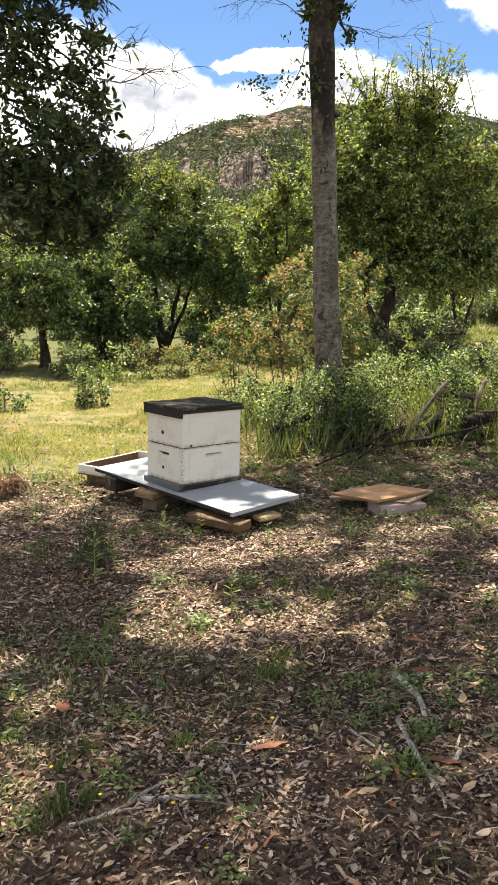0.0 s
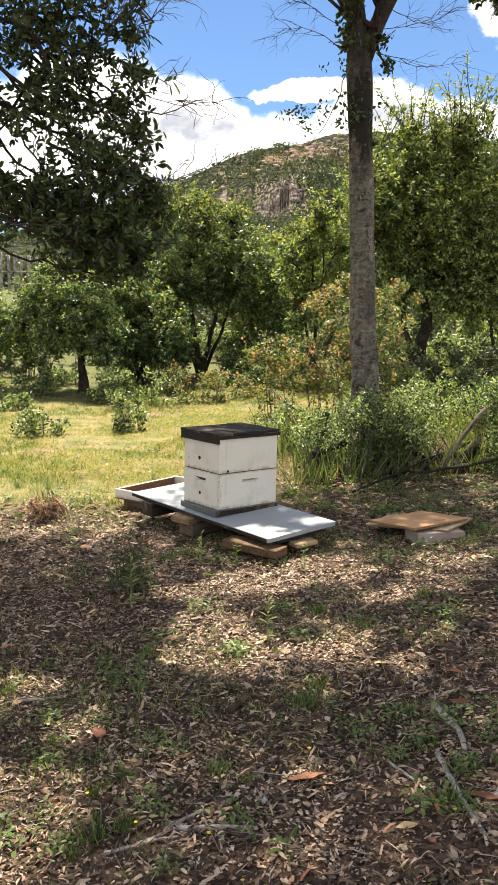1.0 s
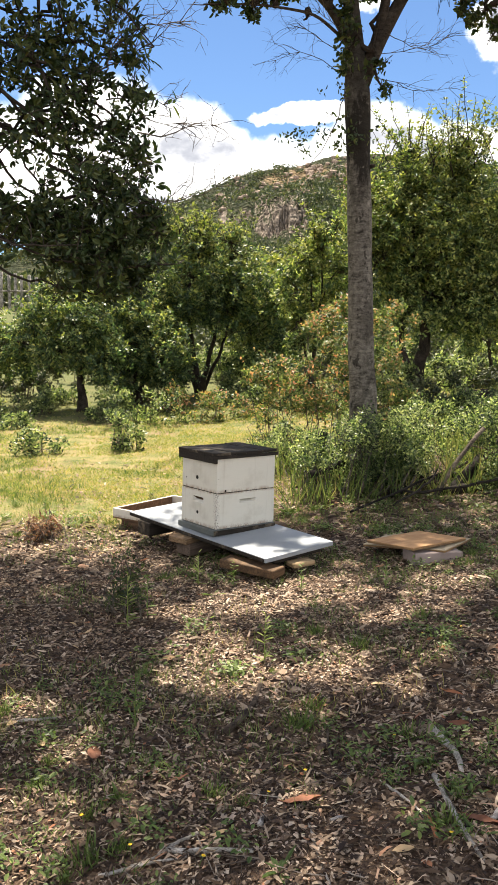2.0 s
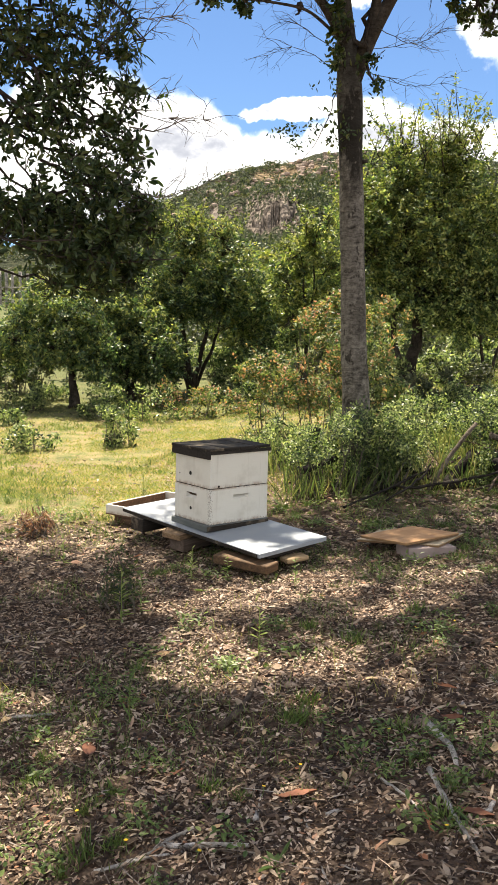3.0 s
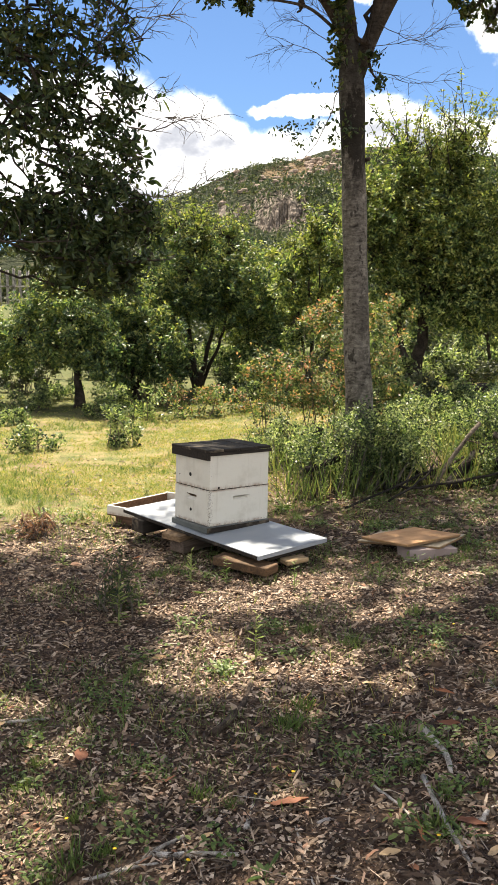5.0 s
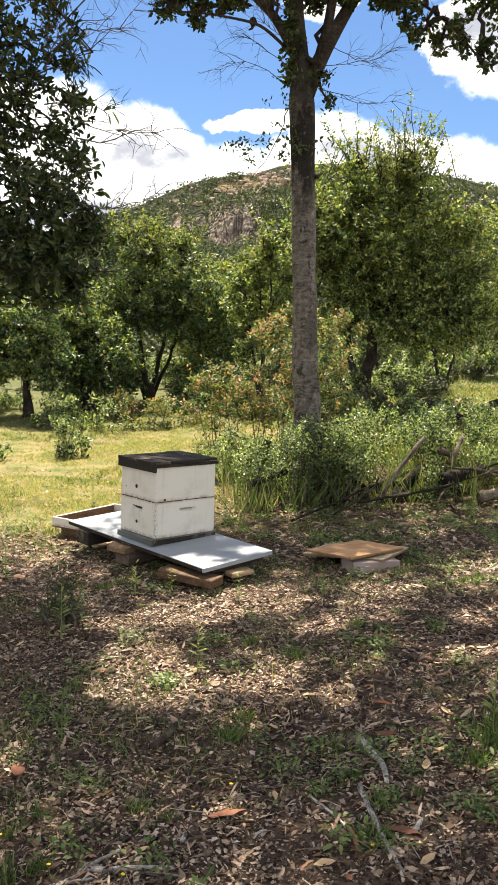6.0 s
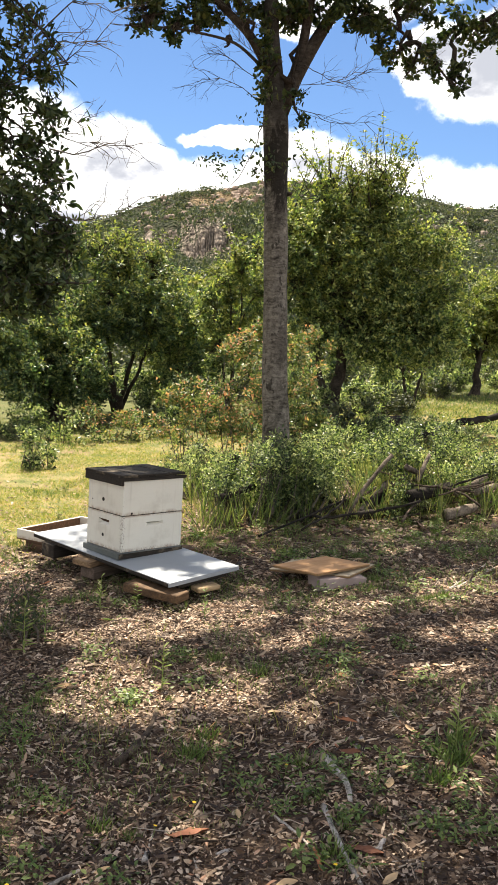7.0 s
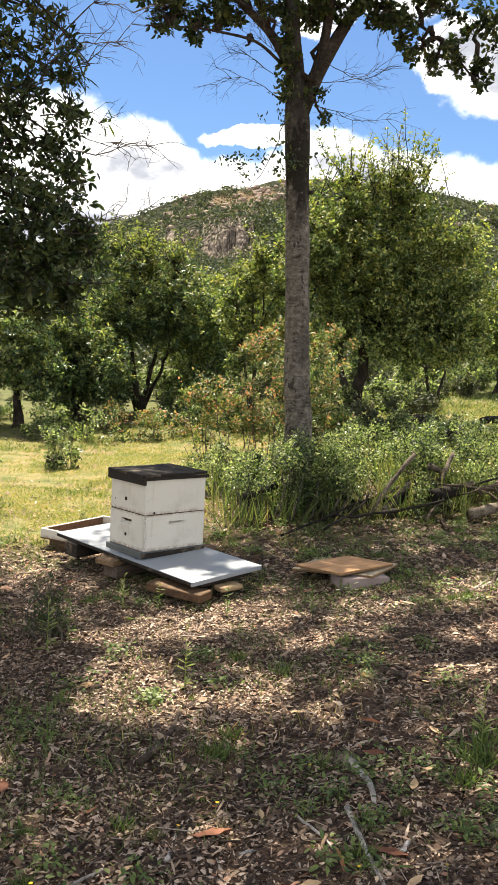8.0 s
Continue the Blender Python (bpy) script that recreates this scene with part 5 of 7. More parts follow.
tree("crooked_sapling", "small crooked sapling with a thin leafy top", (4.9, 16.4),
     [(4.8, 16.4, 1.95, 0.5, 0.5, 0.28), (4.5, 16.4, 1.6, 0.4, 0.4, 0.3), (5.3, 16.5, 2.1, 0.35, 0.35, 0.2)],
     400, None, M_LEAF, M_BARK_DARK, ((-0.2, 0, 0.9, 0.045), (0.35, 0, 1.0, 0.035)), size=(0.08, 0.034), seed=8, category="sapling", tips=0.0)


# ---- shrubs ----
def shrub(name, label, lobes, clumps, mat, size, seed, leaves=6, stems=14, bark=None, group="", puff=0.1):
    """A shrub: canes from the ground, twigs and small leaves."""
    r = np.random.default_rng(300 + seed)
    x, y = lobes[0][0], lobes[0][1]
    z = hz(x, y)
    bark = bark or M_TWIG
    ob = thing(name, pose(x, y, z), label, "shrub", group)
    loc = [(a - x, b - y, c - z, d, e, f) for a, b, c, d, e, f in lobes]
    P, A, lift = in_puffs(ragged(loc, r, 4, 0.5) if len(loc) < 12 else loc, clumps, r, puff, 10, 0.5)
    ground = height(P[:, 0] + x, P[:, 1] + y) - z
    P[:, 2] = np.maximum(P[:, 2], ground + r.uniform(0.02, 0.12, len(P)))
    tips = P[r.choice(len(P), min(stems * 4, len(P)), replace=False)]
    foot = tips * np.array((0.75, 0.75, 0)) + r.normal(0, 0.05, tips.shape) * np.array((1, 1, 0))
    foot[:, 2] = height(foot[:, 0] + x, foot[:, 1] + y) - z - 0.03
    tips = foot + (tips - foot) * 0.9
    v, q = twig_tubes(foot, tips, np.full(len(tips), 0.008), np.full(len(tips), 0.003), r.normal(0, 0.06, tips.shape))
    tagged(part("cane_tangle", quick_mesh("cane_tangle", v, q, bark), bark, ob), kind="stuff")
    A = unit(A * 0.5 + np.array((0, 0, 0.5)) + r.normal(0, 0.5, A.shape))
    v, f = whorls(P, A, leaves, size[0], size[1], r, spread=0.05)
    part("foliage", quick_mesh("foliage", v, f, mat), mat, ob)
    return ob


B = "bramble thicket under the trees"


def heap(x0, x1, y0, y1, n, low, high, seed):
    """Lobes of a ragged thicket: many small heads at uneven heights, with hollows between."""
    r = np.random.default_rng(seed)
    out = []
    while len(out) < n:
        x, y = r.uniform(x0, x1), r.uniform(y0, y1)
        if vnoise(flat(x * 2.2, y * 2.2), seed)[0] < 0.36:
            continue
        w = r.uniform(0.1, 0.24)
        out.append((x, y, hz(x, y) + r.uniform(low, high), w, w, r.uniform(0.08, 0.2)))
    return out


shrub("bronze_shrub", "shrub with bronze and orange new leaves", [(0.95, 10.7, 1.2, 0.65, 0.6, 0.5), (0.4, 10.7, 1.0, 0.45, 0.5, 0.35), (1.5, 10.8, 1.5, 0.42, 0.5, 0.55), (0.85, 10.7, 1.75, 0.35, 0.4, 0.35), (1.45, 10.7, 1.0, 0.5, 0.4, 0.4), (1.65, 10.7, 1.95, 0.14, 0.2, 0.2), (0.75, 10.6, 0.7, 0.6, 0.4, 0.3), (1.4, 10.6, 0.7, 0.5, 0.4, 0.3)], 1450, M_LEAF_ORANGE, (0.055, 0.03), 1, 7, puff=0.13, stems=7)
shrub("bronze_shrub", "low shrub with yellowish bronze leaves", [(0.1, 11.2, 0.55, 0.36, 0.4, 0.26), (0.5, 11.0, 0.5, 0.4, 0.4, 0.3)], 170, M_LEAF_ORANGE, (0.052, 0.028), 2, 7, stems=4)
shrub("bramble", "dense leafy bramble round the foot of the tree", heap(0.2, 1.25, 7.05, 7.8, 26, 0.06, 0.6, 3) + [(0.72, 7.3, 0.35, 0.25, 0.2, 0.3), (0.78, 7.35, 0.78, 0.22, 0.18, 0.18), (0.52, 7.45, 0.66, 0.22, 0.2, 0.2), (1.02, 7.45, 0.76, 0.22, 0.2, 0.2), (0.3, 7.5, 0.52, 0.18, 0.2, 0.18)], 2100, M_BRAMBLE, (0.031, 0.018), 3, 8, puff=0.1, stems=26, group=B)
shrub("bramble", "thin leafy bramble at the edge of the meadow", heap(-0.2, 0.5, 7.6, 8.9, 12, 0.06, 0.45, 4), 460, M_BRAMBLE, (0.032, 0.019), 4, 8, puff=0.1, stems=30, group=B)
shrub("bramble", "bramble sprawling over the brushwood pile", heap(1.2, 3.1, 7.3, 8.1, 30, 0.12, 0.5, 5) + [(1.85, 7.12, 0.42, 0.16, 0.15, 0.22), (2.05, 7.2, 0.5, 0.16, 0.15, 0.12), (1.78, 7.0, 0.3, 0.12, 0.1, 0.2), (2.3, 7.25, 0.62, 0.15, 0.15, 0.12)] + heap(1.4, 2.8, 7.5, 8.0, 11, 0.4, 0.72, 15), 2100, M_BRAMBLE, (0.031, 0.018), 5, 8, puff=0.1, stems=26, group=B)
shrub("bramble", "sunlit bramble thicket beyond the brushwood", heap(0.9, 4.2, 8.5, 10.2, 46, 0.05, 0.5, 6), 1900, M_BRAMBLE, (0.042, 0.025), 6, puff=0.13, group=B)
shrub("bramble", "low bramble running back into the meadow", heap(1.2, 4.6, 10.8, 12.6, 40, 0.02, 0.42, 7), 1500, M_BRAMBLE, (0.048, 0.028), 7, puff=0.14, group=B)
shrub("bramble", "low leafy bramble under the bronze shrub", heap(-0.3, 1.3, 9.3, 10.3, 22, 0.03, 0.35, 17), 700, M_BRAMBLE, (0.04, 0.024), 17, 7, puff=0.11, group=B)
shrub("meadow_bush", "small twiggy bush standing in the meadow", [(-1.8, 10.8, 0.25, 0.22, 0.22, 0.28), (-1.75, 10.85, 0.5, 0.16, 0.16, 0.2)], 140, M_BRAMBLE, (0.06, 0.03), 8, stems=5)
shrub("meadow_bush", "low grey-green bush in the meadow", [(-2.75, 10.5, 0.15, 0.35, 0.3, 0.2)], 150, M_BRAMBLE, (0.055, 0.03), 9, stems=5)
shrub("meadow_bush", "leafy bush with red tips at the orchard edge", [(-1.5, 13.4, 0.3, 0.5, 0.4, 0.35), (-2.1, 13.2, 0.35, 0.4, 0.4, 0.38)], 380, M_BRAMBLE, (0.06, 0.03), 10, stems=5)
shrub("meadow_bush", "leafy bush with red tips at the orchard edge", [(-0.9, 13.6, 0.35, 0.45, 0.4, 0.35), (-0.3, 13.9, 0.35, 0.4, 0.4, 0.3)], 320, M_LEAF_ORANGE, (0.06, 0.03), 11, stems=5)
shrub("meadow_bush", "rounded green bush under the orchard trees", [(0.1, 16.4, 0.8, 0.6, 0.5, 0.5), (0.7, 16.2, 0.7, 0.5, 0.5, 0.45)], 420, M_LEAF, (0.09, 0.045), 12, stems=5)
shrub("meadow_bush", "low bush beside the shaded tree", [(-3.7, 12.7, 0.16, 0.4, 0.35, 0.2)], 200, M_BRAMBLE, (0.06, 0.03), 13, stems=5)
shrub("meadow_bush", "green bush by the tree's foot", [(3.4, 14.5, 1.0, 0.5, 0.4, 0.35), (2.2, 13.2, 0.9, 0.6, 0.5, 0.4)], 420, M_BRAMBLE, (0.07, 0.035), 14, stems=5)
rm = np.random.default_rng(52)
for i, (x, y) in enumerate(((-4.4, 13.6), (-3.7, 14.0), (-2.1, 14.1), (-1.2, 14.6), (-0.5, 15.0), (0.3, 14.6), (0.9, 14.9), (-1.9, 15.9), (-3.3, 15.4), (-0.2, 15.9), (-4.9, 15.0), (0.9, 13.6))):
    w, h, z = rm.uniform(0.3, 0.5), rm.uniform(0.2, 0.42), hz(x, y)
    shrub("meadow_bush", "low leafy bush where the meadow meets the orchard", [(x, y, z + h * 0.5, w, 0.35, h * 0.7), (x + rm.uniform(-0.3, 0.3), y, z + h * 0.8, w * 0.6, 0.3, h * 0.5)], 210, (M_BRAMBLE, M_LEAF, M_LEAF_ORANGE)[(0, 0, 1, 2)[i % 4]], (0.06, 0.03), 60 + i, stems=5, group="low bushes at the orchard edge")
S = "bushes behind the orchard trees"
for i, (x, y, w, h) in enumerate(((-3.2, 18.6, 0.9, 0.7), (-1.9, 19.0, 0.9, 0.6), (0.0, 18.8, 0.8, 0.55), (1.4, 18.3, 0.9, 0.6), (2.6, 18.0, 0.9, 0.7), (3.9, 18.6, 0.9, 0.6), (-0.9, 19.8, 0.9, 0.7), (2.0, 16.2, 0.7, 0.45), (3.4, 16.3, 0.6, 0.4), (-4.3, 16.3, 0.8, 0.6), (5.2, 19.5, 0.8, 0.5), (6.0, 21.0, 0.9, 0.6), (4.3, 21.5, 1.0, 0.8), (3.2, 20.6, 0.9, 0.7), (7.6, 21.2, 0.9, 0.6), (9.2, 21.6, 1.0, 0.7), (8.6, 19.6, 0.6, 0.35), (2.5, 12.9, 0.5, 0.5), (4.6, 17.2, 0.6, 0.4), (5.7, 17.8, 0.5, 0.35), (6.6, 19.2, 0.7, 0.45), (4.0, 15.6, 0.5, 0.35), (10.4, 22.6, 1.1, 0.8), (6.8, 23.0, 0.9, 0.7))):
    shrub("wild_bush", "rounded grey-green bush behind the orchard trees", [(x, y, hz(x, y) + h * 0.5, w, 0.6, h * 0.6), (x + 0.4, y + 0.1, hz(x, y) + h * 0.8, w * 0.5, 0.4, h * 0.45)], 420, M_SCRUB if i % 2 else M_BRAMBLE, (0.085, 0.045), 30 + i, group=S)
shrub("dark_weed", "dark bushy weed standing in the litter", [(-1.1, 4.75, 0.08, 0.1, 0.1, 0.14), (-1.16, 4.8, 0.2, 0.06, 0.06, 0.08)], 110, M_LEAF_DARK, (0.035, 0.011), 16, stems=5, puff=0.05)
shrub("dry_bush", "dry russet tuft of dead stems", [(-1.85, 6.35, 0.06, 0.12, 0.1, 0.12)], 60, M_DRYGRASS, (0.07, 0.012), 15)


# ---- the hive and its platform ----
def slotted_box(lx, ly, lz, slots):
    """A hive box; slots: face 'x' or 'y', across, height, half width, half height: a hand hold cut into that face."""
    bm = bmesh.new()
    cut = {f: (a, h, w, t) for f, a, h, w, t in slots}

    def quad(ps):
        return bm.faces.new([bm.verts.new(p) for p in ps])

    def face(f, length, place):
        if f not in cut:
            quad([place(0, 0, 0), place(length, 0, 0), place(length, lz, 0), place(0, lz, 0)])
            return
        a, h, w, t = cut[f]
        us, vs = (0, a - w, a + w, length), (0, h - t, h + t, lz)
        for i in range(3):
            for j in range(3):
                if (i, j) != (1, 1):
                    quad([place(us[i], vs[j], 0), place(us[i + 1], vs[j], 0), place(us[i + 1], vs[j + 1], 0), place(us[i], vs[j + 1], 0)])
        d = 0.055
        k = w * 0.4
        lo, hi = vs[1], vs[2]
        mid, e = lo + (hi - lo) * 0.45, d * 0.4
        quad([place(us[1], lo, 0), place(us[2], lo, 0), place(us[2] - k, mid, e), place(us[1] + k, mid, e)])
        deep = [quad([place(us[1] + k, mid, e), place(us[2] - k, mid, e), place(us[2] - k, hi - 0.002, d), place(us[1] + k, hi - 0.002, d)]),
                quad([place(us[1] + k, hi - 0.002, d), place(us[2] - k, hi - 0.002, d), place(us[2], hi, 0), place(us[1], hi, 0)])]
        for s, q in ((us[1], us[1] + k), (us[2], us[2] - k)):
            quad([place(s, lo, 0), place(q, mid, e), place(s, hi, 0)])
            deep.append(quad([place(q, mid, e), place(q, hi - 0.002, d), place(s, hi, 0)]))
        # brown wood colour paints the crescent of shade in the hold's upper half
        if f == "x":
            for q in deep:
                q.material_index = 1

    face("y", lx, lambda u, v, d: (u, d, v))
    face("x", ly, lambda u, v, d: (d, ly - u, v))
    face("-", lx, lambda u, v, d: (lx - u, ly - d, v))
    face("-", ly, lambda u, v, d: (lx - d, u, v))
    quad([(0, 0, lz), (lx, 0, lz), (lx, ly, lz), (0, ly, lz)])
    quad([(0, 0, 0), (0, ly, 0), (lx, ly, 0), (lx, 0, 0)])
    bmesh.ops.remove_doubles(bm, verts=bm.verts[:], dist=0.0004)
    bmesh.ops.recalc_face_normals(bm, faces=bm.faces[:])
    edges = [e for e in bm.edges if len(e.link_faces) == 2 and e.calc_length() > 0.2 and e.link_faces[0].normal.dot(e.link_faces[1].normal) < 0.2]
    bmesh.ops.bevel(bm, geom=edges, offset=0.003, segments=1, affect="EDGES")
    return bm


# dark plugs: knots, and painted shade in place of the hollow entrance holes
def dark_plug(rad, depth):
    bm = bmesh.new()
    bmesh.ops.create_cone(bm, cap_ends=True, segments=14, radius1=rad, radius2=rad * 0.9, depth=depth)
    return bm


def beehive():
    lx, ly = 0.508, 0.413
    ob = thing("beehive", pose(-0.615, 5.552, 0.164, 0, 0, 36), "two-storey wooden beehive in chipped white paint with a dark lid", "beehive")
    # added dark strip: paints a shaded gap and thin board along the floor
    part("front_strip", box(lx + 0.03, 0.004, 0.034, 0.001, (-0.022, -0.0115, 0.004)), M_LID, ob, "dark strip standing in for the gap along the hive floor")
    part("bottom_board", box(lx + 0.034, ly + 0.012, 0.044, 0.004, (-0.028, -0.007, 0.0)), M_GREYPAINT, ob, "grey-painted hive floor with a worn front edge")
    lower = part("brood_box", slotted_box(lx, ly, 0.242, (("y", 0.27, 0.178, 0.075, 0.013), ("x", 0.20, 0.175, 0.062, 0.02))), M_WHITE_WORN, ob, "lower box in white paint worn at the corners", pose(0, 0, 0.046))
    lower.data.materials.append(M_TRAY_IN_HOLD_SHADE)
    part("entrance_hole", dark_plug(0.012, 0.006), M_HOLE, lower, "", pose(0.0015, ly - 0.195, 0.085, 0, 90, 0))
    upper = part("honey_box", slotted_box(lx, ly, 0.242, ()), M_WHITE, ob, "upper box in white paint", pose(0.002, 0.001, 0.2925))
    part("joint", box(lx - 0.012, ly - 0.012, 0.006, 0, (0.006, 0.006, 0.287)), M_HOLE, ob, "dark gap between the boxes")
    part("entrance_hole", dark_plug(0.014, 0.006), M_HOLE, upper, "", pose(0.0015, ly - 0.185, 0.082, 0, 90, 0))
    part("knot", dark_plug(0.005, 0.005), M_HOLE, upper, "", pose(0.0012, ly - 0.055, 0.066, 0, 90, 0))
    part("knot", dark_plug(0.009, 0.004), M_HOLE, upper, "dark chipped knot at the joint", pose(0.075, 0.0012, 0.012, 90, 0, 0))
    # lid: deep cleat over the short side, four boards on top
    lid = part("lid", box(0.02, ly + 0.03, 0.052, 0.003, (-0.022, -0.014, 0.496)), M_LID, ob, "dark weathered plank lid with a deep end cleat")
    part("rim", box(lx + 0.02, 0.012, 0.022, 0.003, (-0.001, -0.0135, 0.526)), M_LID, lid)
    part("rim", box(lx + 0.02, 0.012, 0.022, 0.003, (-0.001, ly + 0.004, 0.526)), M_LID, lid)
    r = random.Random(4)
    w = (lx + 0.03) / 4
    for i in range(4):
        part("lid_board", box(w - 0.003, ly + 0.034, 0.019, 0.003, (0, 0, 0)), M_LID, lid, "", pose(-0.024 + i * w, -0.016, 0.5485 + r.uniform(0, 0.0025), r.uniform(-0.3, 0.3), 0, 0))


beehive()


def corner_pose(f, r, l):
    """A pose with its origin at corner f, x towards r and y towards l."""
    f, r, l = Vector(f), Vector(r), Vector(l)
    ex = (r - f).normalized()
    ez = ex.cross(l - f).normalized()
    return Matrix.Translation(f) @ Matrix((ex, ez.cross(ex), ez)).transposed().to_4x4()


def platform():
    """The painted sheet under the hive, and the timbers that carry it."""
    f, l, rr = Vector((-0.304, 5.06, 0.139)), Vector((-1.263, 6.252, 0.184)), Vector((0.171, 5.442, 0.168))
    m = corner_pose(f, rr, l)
    sheet = thing("platform_sheet", m, "pale blue-grey painted sheet lying on timbers under the hive", "board")
    top = part("sheet", box(0.61, 1.53, 0.006, 0.0015, (0, 0, -0.006)), M_BLUE, sheet)
    for n, s, a in (("edge_strip", (0.61, 0.018, 0.022), (0, 0, -0.0285)), ("edge_strip", (0.018, 1.494, 0.022), (0, 0.018, -0.0285)),
                    ("edge_strip", (0.018, 1.494, 0.022), (0.592, 0.018, -0.0285)), ("edge_strip", (0.61, 0.018, 0.022), (0, 1.512, -0.0285))):
        front = a[0] == 0 and a[1] == 0 and s[1] < 0.1
        part(n, box(*s, 0.002, a), M_BLUE if front else M_LID, top, "pale painted front edge" if front else "dark weathered edge")
    g = "timbers under the platform"
    lab = "old brown timber block carrying the painted sheet"

    def timber(px, py, turn, lx, ly, lz, top, mat, label=lab):
        ob = new("timber_block")
        ob.matrix_basis = m @ pose(px, py, top - lz, 0, 0, turn)
        tagged(ob, label, "timber", g)
        part("timber", box(lx, ly, lz, 0.005), mat, ob)

    timber(0.0, -0.075, 14, 0.13, 0.42, 0.055, -0.060, M_TIMBER, "old brown timber jutting out from under the sheet")
    timber(0.10, 0.03, 0, 0.42, 0.10, 0.033, -0.029, M_LID)
    timber(0.2, -0.05, -8, 0.17, 0.09, 0.03, -0.064, M_TIMBER_PALE, "short pale chunk of timber under the sheet's corner")
    timber(-0.06, 0.74, 10, 0.42, 0.17, 0.04, -0.032, M_TIMBER_SPLIT, "split brown plank under the sheet")
    timber(-0.03, 0.74, 4, 0.40, 0.14, 0.085, -0.073, M_TIMBER_GREY, "weathered grey-brown timber block under the plank")
    timber(-0.02, 1.24, 0, 0.58, 0.15, 0.10, -0.030, M_LID, "dark weathered timber block carrying the painted sheet")
    timber(0.3, 0.58, 0, 0.46, 0.13, 0.075, -0.031, M_TIMBER, "brown plank jutting out behind the sheet")


platform()


def hive_tray():
    """A shallow open box, white outside and brown inside, on the grass."""
    ob = thing("hive_tray", pose(-1.44, 6.68, 0.055, 0, 0, -37), "shallow open hive tray, white outside and bare brown inside", "tray")
    L, W, H = 0.42, 0.74, 0.07
    part("side", box(L, 0.018, H, 0.002, (0, 0, 0)), M_WHITE, ob)
    part("side", box(L, 0.018, H + 0.006, 0.002, (0, W - 0.018, 0)), M_WHITE, ob)
    part("side", box(0.018, W - 0.036, H, 0.002, (0, 0.018, 0)), M_WHITE, ob)
    part("side", box(0.018, W - 0.036, H, 0.002, (L - 0.018, 0.018, 0)), M_WHITE, ob)
    for s, p in (((0.004, W - 0.04, H - 0.004), (0.0185, 0.02, 0.001)),):
        part("lining", box(*s, 0.001, p), M_TRAY_IN_HOLD_SHADE, ob)
    part("base", box(L - 0.002, W - 0.002, 0.01, 0.001, (0.001, 0.001, -0.0105)), M_TRAY_IN_HOLD_SHADE, ob)
    part("foot", box(L - 0.1, W - 0.1, 0.13, 0.002, (0.05, 0.05, -0.142)), M_TRAY_IN_HOLD_SHADE, ob)


hive_tray()


def plywood_pile():
    zb = hz(0.8, 5.25)
    b = new("concrete_block")
    b.matrix_basis = pose(0.665, 5.19, zb - 0.03, 0, 0, 11)
    tagged(b, "pinkish concrete block lying in the grass", "block")
    part("block", box(0.335, 0.2, 0.184 - zb, 0.004), M_BLOCK, b)
    for f, r, l, sx, sy, mat, lab in (((0.865, 5.21, 0.157), (1.133, 5.545, 0.162), (0.37, 5.55, 0.102), 0.43, 0.6, M_PLY_GREY, "weathered grey plywood sheet lying on a concrete block"),
                                      ((0.643, 5.165, 0.178), (1.07, 5.456, 0.182), (0.439, 5.527, 0.148), 0.517, 0.414, M_PLY, "orange-brown plywood sheet on top of another")):
        ob = thing("plywood_sheet", corner_pose(f, r, l), lab, "board", "stacked plywood")
        part("face", box(sx, sy, 0.006, 0.001, (0, 0, 0.0115)), mat, ob)
        part("core", box(sx - 0.003, sy - 0.003, 0.011, 0.0, (0.0015, 0.0015, 0)), M_PLY_EDGE, ob)


plywood_pile()


# ---- logs and sticks ----
def log(name, a, b, rad, mat, label, seed, group="", category="log", taper=0.8, sides=10, bow=0.0, wob=0.0, n=9, cut=None):
    """A log or stick from a to b (metres), slightly crooked."""
    r = np.random.default_rng(seed)
    a, b = np.array(a, float), np.array(b, float)
    pts = curve_points((0, 0, 0), b - a, 0.0, bow, n, wob, seed)
    rr = rad * np.linspace(1, taper, n)[:, None] * (1 + 0.16 * r.normal(size=(n, sides)) * 0.6)
    ob = new(name, clean_tube_mesh(name, [tube(pts, rr, sides)], mat))
    ob.matrix_basis = Matrix.Translation(a)
    return tagged(ob, label, category, group)


W = "brushwood pile"
log("log", (1.24, 6.92, 0.22), (1.72, 7.2, 0.78), 0.021, M_BARK_LOG, "grey bark-covered log leaning up on the brushwood pile", 1, W, wob=0.008)
log("log", (1.44, 7.16, 0.22), (1.78, 7.4, 0.5), 0.055, M_CHAR, "thick rough-barked log in the brushwood pile", 2, W)
log("log", (1.83, 6.99, 0.44), (2.29, 7.22, 0.51), 0.06, M_CHAR, "thick dark log end in the brushwood pile", 3, W)
log("log", (2.14, 6.92, 0.3), (2.46, 7.0, 0.37), 0.05, M_PALE_LOG, "pale weathered log with a sawn end", 4, W)
log("log", (2.3, 7.1, 0.46), (2.62, 7.22, 0.62), 0.026, M_PALE_LOG, "pale forked branch on the brushwood pile", 5, W)
log("log", (1.96, 7.18, 0.56), (2.12, 7.36, 0.78), 0.022, M_BARK_LOG, "short grey branch propped on the pile", 6, W)
log("log", (1.85, 7.18, 0.68), (2.01, 7.27, 0.61), 0.03, M_BARK_LOG, "short grey branch propped on the pile", 7, W)
log("log", (2.48, 7.18, 0.47), (2.95, 7.36, 0.57), 0.038, M_PALE_LOG, "pale weathered log lying on the pile", 17, W)
log("log", (0.20, 7.12, 0.35), (0.52, 7.42, 0.42), 0.034, M_CHAR, "dark sawn log jutting from the bramble", 8, W)
log("log", (0.28, 7.55, 0.2), (0.36, 7.6, 0.68), 0.05, M_CHAR, "charred stump in the bramble", 9, W)
